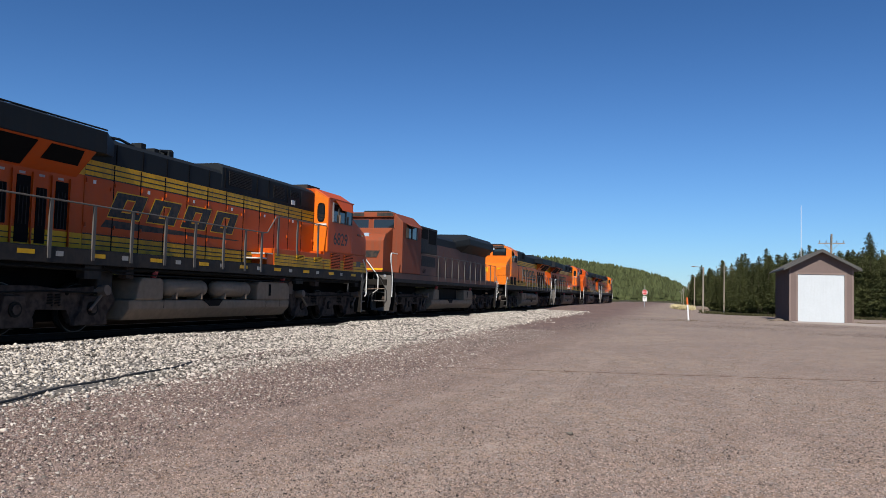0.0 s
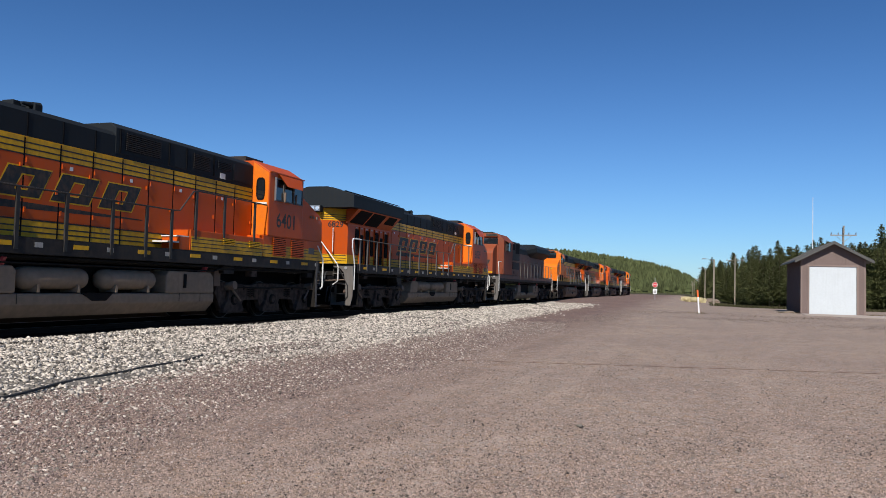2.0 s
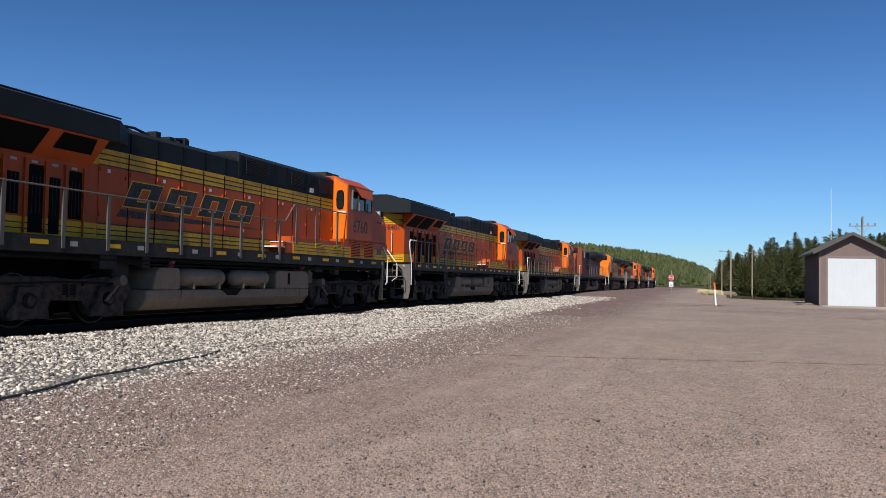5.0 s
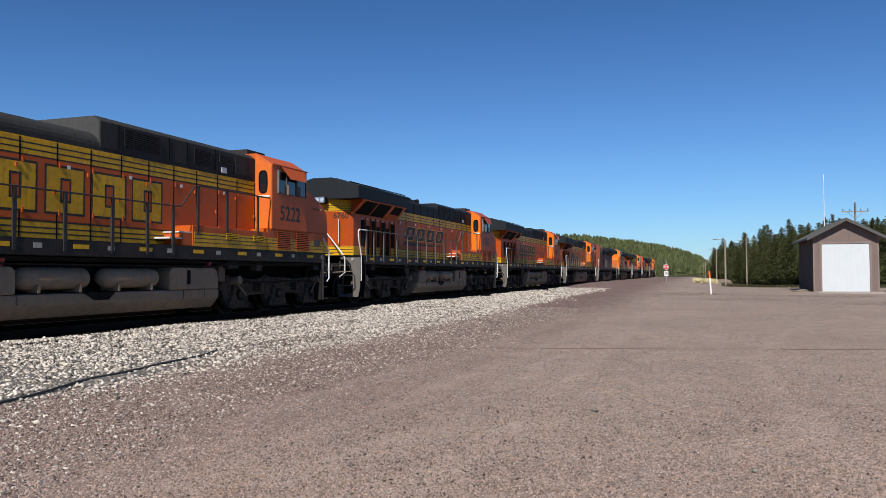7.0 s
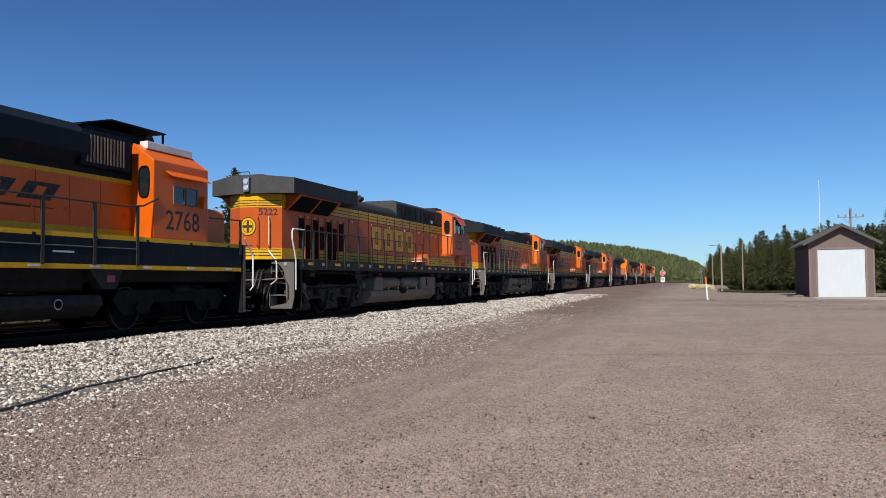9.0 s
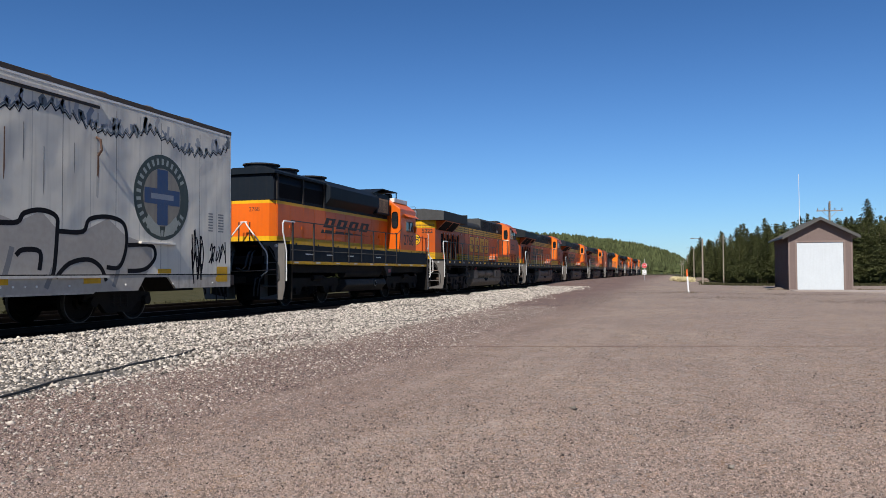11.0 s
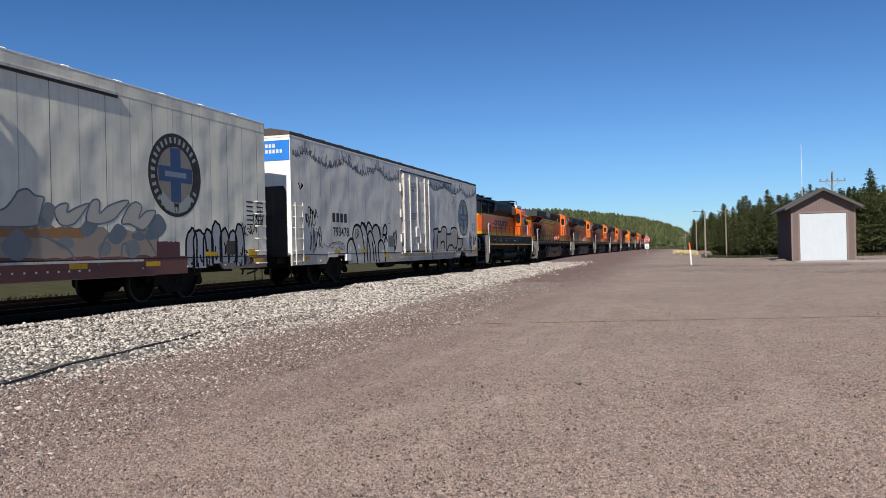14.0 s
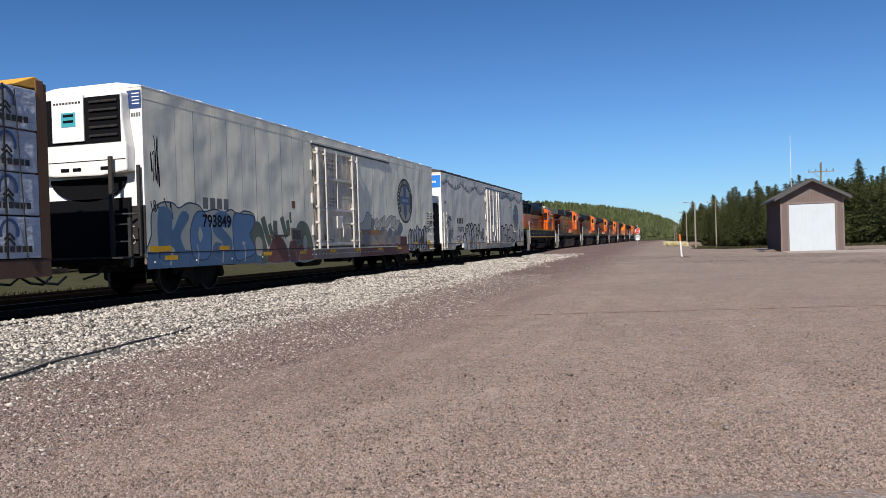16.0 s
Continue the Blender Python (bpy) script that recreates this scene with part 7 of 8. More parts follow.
        for k, (y, w_, pts) in enumerate(((0.5, 1.15, ((0, 0.05), (0.0, 1.0), (0.42, 1.0), (0.45, 0.62), (0.8, 1.0), (1.05, 0.9), (0.72, 0.5), (1.0, 0.0), (0.62, 0.0), (0.42, 0.3), (0.38, 0.0))),
                                          (1.75, 0.95, ((0.1, 0.1), (0.0, 0.6), (0.3, 1.0), (0.75, 0.98), (1.0, 0.6), (0.9, 0.1), (0.5, 0.0))),
                                          (2.75, 0.95, ((0.0, 0.1), (0.1, 0.35), (0.55, 0.35), (0.05, 0.6), (0.1, 0.95), (0.6, 1.05), (1.0, 0.9), (0.9, 0.72), (0.5, 0.7), (0.98, 0.4), (0.85, 0.05), (0.4, -0.02))),
                                          (3.8, 1.1, ((0.05, 0.02), (0.0, 0.95), (0.5, 1.02), (1.0, 0.98), (0.98, 0.72), (0.78, 0.55), (0.95, 0.35), (1.05, 0.12), (0.6, 0.0))))):
            sprayed(car, L + 0.0075 + 0.001 * k, [(y + w_ * u, 0.84 + 1.24 * v) for u, v in pts], "spray_blue_mid" if k % 2 else "spray_blue", "spray_blue_deep" if k % 2 else "spray_blue_mid", 0.035, 0.002)
        for y, z, h_ in ((2.18, 1.3, 0.42), (0.98, 1.0, 0.2), (4.3, 1.2, 0.12)):
            sprayed(car, L + 0.013, [(y, z), (y - 0.08, z + 0.5 * h_), (y, z + h_), (y + 0.12, z + 0.5 * h_)], "spray_pale", None, depth=0.001)
        for k in range(4):                               # drips and smears of the paler coat
            y = 0.9 + 1.15 * k
            ob = part("sprayed_line", ribbon([(y, 0.74), (y + 0.05, 1.0), (y - 0.02, 1.25)], 0.05), "spray_pale", car)
            ob.location.x = L + 0.012
        text_on(car, number, (L + 0.0022, 2.3, 1.72), 0.46, "side", "spray_black", bold=0.01)
        # green and maroon piece
        sprayed(car, L + 0.0035, [(4.9, 0.7), (4.68, 1.2), (4.75, 1.68), (5.05, 1.9), (5.32, 1.8), (5.48, 1.5), (5.7, 0.7)], "spray_green", "spray_slate", 0.035, 0.002)
        sprayed(car, L + 0.0065, [(5.02, 0.95), (4.98, 1.35), (5.16, 1.45), (5.36, 1.3), (5.32, 0.9)], "spray_sand", None, depth=0.001)
        for k, (p0, p1, w_) in enumerate((((5.42, 2.04), (5.85, 1.2), 0.26), ((5.82, 1.85), (6.05, 1.4), 0.2), ((6.2, 1.95), (6.2, 1.5), 0.26), ((6.6, 2.08), (6.92, 1.45), 0.24), ((6.98, 1.98), (7.12, 1.5), 0.2), ((7.2, 2.25), (7.22, 1.9), 0.12))):
            ob = part("sprayed_line", ribbon([p0, ((p0[0] + p1[0]) / 2 - 0.02, (p0[1] + p1[1]) / 2), p1], w_), "spray_green", car)
            ob.location.x = L + 0.002 + 0.001 * k
        sprayed(car, L + 0.009, [(7.5, 0.68), (7.45, 1.4), (7.7, 1.86), (8.05, 1.97), (8.45, 1.8), (8.72, 1.3), (8.8, 0.68)], "spray_green", "spray_slate", 0.03, 0.002)
        for k, pts in enumerate(([(5.7, 0.68), (5.85, 1.2), (6.2, 1.48), (6.6, 1.4), (6.9, 1.1), (7.05, 0.68)], [(7.05, 0.68), (7.1, 1.25), (7.35, 1.4), (7.6, 1.2), (7.72, 0.68)], [(7.6, 0.68), (7.62, 1.1), (8.0, 1.22), (8.5, 1.15), (8.74, 0.95), (8.78, 0.68)])):
            sprayed(car, L + 0.012 + 0.001 * k, pts, "spray_maroon", "spray_haze", 0.02, 0.002)
        sprayed(car, L + 0.018, [(8.08, 1.0), (8.06, 1.35), (8.2, 1.5), (8.33, 1.3), (8.3, 0.98)], "spray_pale", None, depth=0.001)
        plate(car, "side_step", 1, hw, 5.82, 6.78, 1.45, 1.51, "dark_brown", 0.13, "dark folding step on the side")
        # washed-out orange piece over a dull red skirt
        rng = random.Random(91)
        def ragged(y0, y1, z0, z1, d, n=26):
            return [(y1, z0), (y0, z0)] + [(y0 + (y1 - y0) * k / n, z1 + d * rng.uniform(-1, 1)) for k in range(n + 1)]
        for mat_, args, o in (("spray_tan", (12.95, 17.7, 1.0, 1.72, 0.1), 0.0), ("spray_orange", (13.1, 15.3, 1.52, 1.72, 0.05), 0.002), ("spray_maroon", (12.94, 18.8, 0.67, 1.12, 0.035), 0.004), ("spray_wine", (17.62, 18.5, 1.06, 1.46, 0.02), 0.006)):
            ob = part("sprayed_ground", prism(ragged(*args), 0, 0.002, "x"), mat_, car)
            ob.location.x = L + o
        for y, z, ry_, rz_, mat_ in ((13.62, 1.38, 0.34, 0.26, "spray_steel"), (14.8, 1.42, 0.24, 0.13, "spray_steel"), (15.9, 1.3, 0.2, 0.17, "spray_steel"), (16.78, 1.3, 0.24, 0.2, "spray_steel"), (17.0, 1.58, 0.22, 0.1, "spray_slate")):
            pts = [(y + ry_ * math.cos(a) * rng.uniform(0.85, 1.15), z + rz_ * math.sin(a) * rng.uniform(0.85, 1.15)) for a in (0, 0.8, 1.6, 2.4, 3.2, 4.0, 4.8, 5.6)]
            sprayed(car, L + 0.0075, pts, mat_, None, depth=0.002)
        for pts in ([(13.05, 1.76), (13.2, 1.95), (13.48, 2.04), (13.19, 1.86)], [(14.12, 1.83), (14.29, 2.21), (14.54, 2.13), (14.43, 1.81), (14.19, 1.71)],
                    [(17.24, 1.67), (17.67, 2.12), (18.0, 1.85), (17.75, 1.57), (17.33, 1.51)], [(16.0, 1.51), (16.29, 1.85), (16.61, 1.67), (16.31, 1.4)], [(15.2, 1.7), (15.5, 2.0), (15.7, 1.8), (15.4, 1.55)]):
            sprayed(car, L + 0.0085, pts, "spray_slate" if pts[0][0] > 15 else "spray_steel", None, depth=0.002)
        for k, pts in enumerate(([(12.86, 1.8), (13.06, 1.97), (13.34, 2.06), (13.56, 2.28), (13.64, 2.39), (13.86, 2.45), (14.04, 2.34), (14.26, 2.31), (14.21, 2.14), (14.13, 1.88), (14.01, 1.74), (13.12, 1.72)],
                                 [(14.59, 1.86), (14.52, 2.08), (14.68, 2.2), (14.88, 2.21), (14.84, 2.04), (15.08, 2.14), (15.47, 2.26), (15.33, 2.1), (15.16, 1.92), (14.99, 1.8), (14.74, 1.77)],
                                 [(15.37, 1.9), (15.47, 2.21), (15.6, 2.34), (15.77, 2.32), (15.76, 2.06), (16.04, 2.23), (16.5, 2.37), (16.69, 2.35), (16.44, 2.14), (16.2, 1.95), (15.93, 1.86), (15.66, 1.83)],
                                 [(16.43, 1.87), (16.69, 2.25), (16.93, 2.36), (17.12, 2.26), (17.01, 1.99), (17.27, 2.16), (17.6, 2.18), (17.46, 1.95), (17.14, 1.73), (16.71, 1.85)])):
            sprayed(car, L + 0.011 + 0.002 * k, pts, "spray_cream", "spray_slate", 0.04, 0.002, 4)
        for pts in ([(16.3, 1.75), (15.95, 1.55), (15.75, 1.2), (15.7, 0.95)], [(16.9, 1.75), (17.3, 1.5), (17.6, 1.15)], [(16.4, 1.1), (16.45, 1.38), (16.62, 1.38), (16.66, 1.1)], [(13.05, 1.7), (13.1, 1.5), (13.0, 1.35)], [(14.1, 1.6), (14.5, 1.45), (14.9, 1.25), (15.1, 0.95)]):
            ob = part("sprayed_line", ribbon(smooth_line(pts, n=4), 0.05), "spray_cream" if pts[0][0] < 14 else "spray_slate", car)
            ob.location.x = L + 0.012
        ob = part("sprayed_ground", prism([(19.1, 2.6), (17.7, 2.6)] + [(17.7 + 0.1 * k, 2.3 + 0.004 * (k - 7) ** 2 - 0.12 * (k % 3 == 1) - 0.07 * rng.random()) for k in range(15)], 0, 0.0004, "x"), "spray_wash", car, "faded drips below the emblem")
        ob.location.x = L - 0.0009
        plate(car, "placard_holder", 1, hw, 20.55, 20.95, 1.11, 1.49, "dark_brown", 0.02)
        plate(car, "yellow_notice", 1, hw, 21.65, 22.1, 1.03, 1.26, "yellow", 0.004)
        graffiti(car, L, 18.75, 21.4, 0.78, 2.02, 7, ["car_spray", "spray_smoke"], "spray_black", 10, 0.07)
        for k, (y, z, w, h) in enumerate(((0.2, 1.9, 0.9, 0.5), (0.25, 2.6, 0.35, 1.3), (21.3, 1.55, 0.8, 0.5), (22.0, 1.9, 0.5, 0.5), (21.4, 0.8, 0.7, 0.5), (9.6, 1.2, 0.8, 0.5), (11.3, 1.3, 1.0, 0.7))):
            scribble(car, L + (0.17 if 9 < y < 13 else 0), y, z, w, h, 60 + k, lw=0.03)
        ph = plate(car, "placard_holder", 1, hw, 7.14, 7.83, 1.31, 1.74, "seam_grey", 0.05)
        plate(ph, "placard", 1, hw + 0.05, 7.2, 7.77, 1.36, 1.68, "dark_brown", 0.006)
        plate(car, "notice", 1, hw, 7.31, 7.54, 2.38, 2.62, "brown", 0.004)
        plate(car, "yellow_notice", 1, hw, 0.12, 0.95, 1.09, 1.23, "yellow", 0.004)
        for k in range(3):                               # pale tags on the sooty end
            rg = random.Random(300 + k)
            pts = [(0.35 + 0.32 * k + rg.uniform(-0.2, 0.3), 1.25 + 0.85 * rg.random()) for _ in range(7)]
            ob = part("end_tag", ribbon(smooth_line(pts, n=4), 0.03), "bleached", car)
            ob.matrix_basis = pose(0, -0.004 - 0.003 * k, 0, 0, 0, -90)
        bm = bm_new()
        for k in range(6):
            for c in range(2):
                box(L, L + 0.003, 21.6 + 0.55 * c, 21.95 + 0.55 * c, 1.95 + 0.13 * k, 1.99 + 0.13 * k, bm)
        tagged(part("stencil", bm, "letter", car), kind="stuff")
    for ob in car.children:                              # paint lies almost flat on the sheet
        if ob.name.startswith(("sprayed", "scribble")):
            ob.location.x = hw + 0.0003 + (ob.location.x - hw) * 0.16
            ob.scale.x = 0.16
    d0, w = door[0], door[1] - door[0]
    for k, row in enumerate(("CLOSE AND LOCK", "DOORS BEFORE", "MOVING CAR")):
        text_on(car, row, (hw + 0.0335, d0 + 0.3 * w if first else 9.84, 4.15 - 0.15 * k), 0.145, "side", name="stencil")
    for k, row in enumerate(("SECURE DOORS", "AND LOCK BEFORE", "MOVING CAR")):
        text_on(car, row, (hw + 0.0335, d0 + 0.3 * w if first else 9.9, 2.8 - 0.12 * k), 0.105, "side", name="stencil")
    return car


def lumber_car(at):
    """A centre-beam car: the origin is its front end, the load runs back from it."""
    car = tagged(new("centerbeam_car"), "brown centre-beam flat car loaded with wrapped lumber", "freight car", "freight cars of the train")
    CARS.append((car, at, 0))
    part("deck", box(-1.42, 1.42, -22.0, 0.0, 0.72, 1.02, bevel=0.02), "rust", car)
    part("side_beam", box(1.36, 1.45, -22.0, -0.0, 0.66, 0.98), "rust", car)
    part("bulkhead", box(-1.4, 1.4, -0.2, 0.0, 1.02, 4.6, bevel=0.02), "brown", car, "brown steel end bulkhead")
    for x in (-1.3, 0, 1.3):
        part("bulkhead_rib", box(x - 0.08, x + 0.08, 0.0, 0.09, 1.0, 4.55, bevel=0.01), "brown", car)
    part("bulkhead_cap", prism([(-0.75, 4.42), (-0.02, 4.42), (-0.02, 4.6), (-0.2, 4.66)], -1.2, 1.38, "x", bevel=0.02), "yellow_wrap", car, "yellow cap sheet")
    part("centre_wall", box(-0.08, 0.08, -22.0, -0.21, 1.02, 4.4), "brown", car)
    rng = random.Random(6)
    for row in range(5):
        y1 = -0.25 - 4.9 * row
        for k in range(4):
            z0 = 1.04 + 0.84 * k
            far = -0.0
            fwd = 0.35 if k == 0 and row == 0 else 0.0
            for s in (1, -1):
                pk = part("lumber_pack", box(*sorted((s * 0.1, s * (1.43 + 0.015 * rng.uniform(-1, 1)))), y1 - 4.8, y1 + (0.02 if row == 0 else 0) , z0, z0 + 0.81, bevel=0.02), "wrap", car, "lumber pack in creased pale wrapping")
                if s > 0:
                    for y in (-4.0, -2.4, -0.8):
                        part("strap", box(1.44, 1.462, y1 + y - 0.015, y1 + y + 0.015, z0, z0 + 0.81), "grey", pk)
                    for y in (-3.3, -0.75):
                        c = (y1 + y, z0 + 0.5)
                        ring = [(c[0] + 0.2 * math.cos(a), c[1] + 0.24 * math.sin(a)) for a in (math.radians(-20 + 11 * q) for q in range(21))]
                        ob = part("pack_emblem", ribbon(ring, 0.06), "dark_blue", pk)
                        ob.location.x = 1.452
                        for q in range(2):
                            ob = part("pack_emblem", ribbon([(c[0] - 0.12, c[1] - 0.14 - 0.1 * q), (c[0], c[1] - 0.02 - 0.1 * q), (c[0] + 0.12, c[1] - 0.14 - 0.1 * q)], 0.05), "letter", pk)
                            ob.location.x = 1.452
                        bm = bm_new()
                        for q in range(8):
                            box(1.452, 1.456, c[0] - 0.55 + 0.14 * q, c[0] - 0.45 + 0.14 * q, z0 + 0.12, z0 + 0.24 if q else z0 + 0.28, bm)
                        tagged(part("pack_bars", bm, "letter", pk), kind="stuff")
    for y in (-0.6, -4.6, -8.6, -12.6):
        part("cable", rod((1.47, y, 1.0), (1.47, y - 0.2, 4.3), 0.012), "grey", car)
    for yc in (-3.2, -18.8):
        truck_four(car, yc)
    part("coupler", box(-0.11, 0.11, 0, 1.0, 0.76, 0.96, bevel=0.02), "truck", car)
    for x in (-0.6, 0.3, 0.7):
        part("air_hose", pipe([(x, 0.05, 0.8), (x + 0.1, 0.5, 0.5), (x, 0.95, 0.45), (x - 0.1, 1.3, 0.6)], 0.03), "hose", car)
    part("end_platform", box(-1.3, 1.3, 0.0, 0.6, 0.72, 0.8), "rust", car)


reefer("793478", -42.6, 23.0, (10.1, 13.8), (20.05, 2.92), (3.95, 19.1), "car_grey", True)
reefer("793849", -66.85, 22.66, (8.95, 12.68), (18.4, 3.1), (2.8, 18.9), "car_warm", False)
lumber_car(-69.65)


# ---- shed ----
M["siding_wall"] = paint("brown_siding", (0.135, 0.094, 0.083), rough=0.65, streak=0.25, dirt=(0.12, 0.09, 0.08))
M["siding_light"] = paint("trim_brown", (0.18, 0.13, 0.112), rough=0.65, streak=0.15)
M["shed_roof"] = paint("green_grey_roof", (0.052, 0.052, 0.048), rough=0.5, streak=0.2)
M["garage"] = paint("white_door", (0.475, 0.51, 0.53), rough=0.55, streak=0.05, fine_amount=0.1, amount=0.15)
M["concrete"] = material("concrete_apron", (0.34, 0.285, 0.245), 0.9, second=(0.27, 0.22, 0.19), scale=0.8, fine=(0.28, 0.24, 0.21), fine_scale=25, bump=0.006, bump_scale=40)
M["sign_red"] = paint("sign_red", (0.50, 0.03, 0.03), streak=0.05)
M["sign_back"] = paint("sign_white", (0.75, 0.75, 0.75), streak=0.05)
M["stake_orange"] = paint("stake_orange", (0.75, 0.14, 0.03), streak=0.05)
M["straw"] = material("dry_grass", (0.62, 0.52, 0.30), 0.95, second=(0.45, 0.40, 0.20), scale=1.5)


def build_shed():
    y0, yb = 61.0, 70.0
    xl, xr = 7.31, 11.46
    g, eave, ridge = 0.14, 4.15, 5.26
    xm = (xl + xr) / 2
    sh = tagged(new("shed"), "small brown board-sided garage shed with a white roller door", "shed")
    sh.location = (0, 0, 0)
    dl, dr_, dt = 7.86, 10.9, 3.62
    front = part("front_wall", box(xl, dl, y0, y0 + 0.12, g, eave), "siding_wall", sh)
    part("wall_panel", box(dr_, xr, y0, y0 + 0.12, g, eave), "siding_wall", front)
    part("wall_panel", box(dl, dr_, y0, y0 + 0.12, dt, eave), "siding_wall", front)
    part("gable", prism([(xl, eave), (xr, eave), (xm, ridge)], y0, y0 + 0.12, "y"), "siding_wall", front)
    part("back_wall", prism([(xl, g), (xr, g), (xr, eave), (xm, ridge), (xl, eave)], yb - 0.12, yb, "y"), "siding_wall", sh)
    part("side_wall", box(xl, xl + 0.12, y0 + 0.12, yb - 0.12, g, eave), "siding_wall", sh)
    part("side_wall", box(xr - 0.12, xr, y0 + 0.12, yb - 0.12, g, eave), "siding_wall", sh)
    k = 0
    x = xl + 0.1
    while x < xr:                                        # board battens on the front
        top = eave + (ridge - eave) * (1 - abs(x - xm) / (xr - xm)) - 0.06
        z0 = dt + 0.12 if dl - 0.1 < x < dr_ + 0.1 else g
        part("batten", box(x - 0.018, x + 0.018, y0 - 0.02, y0, z0, top), "siding_wall", front)
        x += 0.2
    y = y0 + 0.2
    while y < yb - 0.1:
        part("batten", box(xl - 0.02, xl, y - 0.018, y + 0.018, g, eave), "siding_wall", sh)
        y += 0.2
    for a, b in ((xl - 0.025, xl + 0.08), (xr - 0.08, xr + 0.025)):
        part("corner_board", box(a, b, y0 - 0.03, y0 - 0.021, g, eave), "siding_light", sh)
    for a, b, c, d in ((dl - 0.12, dl, g, dt + 0.12), (dr_, dr_ + 0.12, g, dt + 0.12), (dl, dr_, dt, dt + 0.12)):
        part("door_trim", box(a, b, y0 - 0.035, y0 - 0.021, c, d), "siding_light", sh)
    door = part("garage_door", box(dl, dr_, y0 + 0.05, y0 + 0.09, g, dt), "dark", sh, "white sectional garage door, closed")
    for k in range(5):
        z = g + 0.02 + k * (dt - g - 0.02) / 5
        part("door_panel", box(dl + 0.01, dr_ - 0.01, y0 + 0.02, y0 + 0.05, z, z + (dt - g) / 5 - 0.002, bevel=0.001), "garage", door)
    over, th = 0.55, 0.10
    sl = (ridge - eave) / (xm - xl)
    for s in (-1, 1):
        xe = xm + s * ((xr - xl) / 2 + 0.46)
        ze = ridge - sl * abs(xe - xm)
        rf = part("roof", prism([(xm, ridge + 0.02), (xe, ze + 0.02), (xe, ze + 0.02 + th), (xm, ridge + 0.02 + th)], y0 - over, yb + 0.3, "y"), "shed_roof", sh)
        part("barge_board", prism([(xm, ridge - 0.06), (xe, ze - 0.06), (xe, ze + 0.14), (xm, ridge + 0.14)], y0 - over - 0.03, y0 - over - 0.002, "y"), "shed_roof", rf)
        for k in range(13):
            yy = y0 - over + 0.1 + 0.75 * k
            part("roof_seam", prism([(xm, ridge + 0.151), (xe, ze + 0.151), (xe, ze + 0.18), (xm, ridge + 0.18)], yy, yy + 0.04, "y"), "shed_roof", rf)
    part("sill_slab", box(xl - 0.1, xr + 0.1, y0 - 0.15, yb, -0.1, g), "concrete", sh)
    tagged(part("concrete_apron", prism([(7.3, 60.84), (12.0, 60.84), (30, 58), (30, 51), (12.5, 53.6), (7.1, 56.5)], -0.1, 0.228, "z"), "concrete"), "pale concrete apron before the garage door", "apron", kind="structure")
    m = tagged(part("antenna_mast", rod((9.46, 71.5, 0), (9.46, 71.5, 9.8), 0.035, None, 8, 0.02), "sign_back"), "tall thin white whip antenna behind the shed", "antenna")
    part("mast_base", rod((9.46, 71.5, -0.1), (9.46, 71.5, 3.0), 0.06, None, 8), "steel", m)


build_shed()


def power_pole(x, y, z, top, arm=2.4, lamp=False, insul=False):
    po = tagged(new("utility_pole"), "weathered wooden utility pole with a crossarm" if arm else "weathered wooden pole with a street lamp", "utility pole", "poles along the road")
    po.location = (x, y, z)
    part("pole", rod((0, 0, -0.3), (0, 0, top - z), 0.11, None, 10, 0.08), "pole_wood", po)
    if arm:
        ar = part("crossarm", box(-arm / 2, arm / 2, -0.17, -0.08, top - z - 0.69, top - z - 0.61), "pole_wood", po)
        for k in (-0.46, -0.2, 0.2, 0.46):
            part("insulator", rod((k * arm, -0.12, top - z - 0.6), (k * arm, -0.12, top - z - 0.42), 0.045, None, 8), "steel", ar)
        for s in (-1, 1):
            part("brace", rod((s * arm * 0.28, -0.12, top - z - 0.7), (0, -0.12, top - z - 1.3), 0.02), "steel", ar)
    if insul:
        for k in range(3):
            part("insulator", rod((0, -0.16, top - z - 0.5 + 0.25 * k), (0, -0.16, top - z - 0.33 + 0.25 * k), 0.08, None, 10), "pole_wood", po)
    if lamp:
        part("lamp_arm", pipe([(0, 0, top - z - 0.2), (-0.4, 0, top - z), (-0.9, 0, top - z + 0.05)], 0.03), "steel", po)
        part("lamp_head", box(-1.25, -0.85, -0.08, 0.08, top - z, top - z + 0.08, bevel=0.03), "iron_dust", po)
    return po


power_pole(5.62, 120, -0.2, 6.95)
power_pole(2.05, 90, 0.0, 5.2, arm=0, lamp=True)
power_pole(1.9, 150, -0.15, 5.9, arm=0, lamp=True)
power_pole(1.1, 200, -0.1, 5.3, arm=1.8)
power_pole(0.0, 230, -0.1, 5.0, arm=1.6)
power_pole(-0.6, 280, -0.1, 4.8, arm=1.6)
power_pole(12.35, 75, 0.0, 7.5, arm=2.1, insul=True)


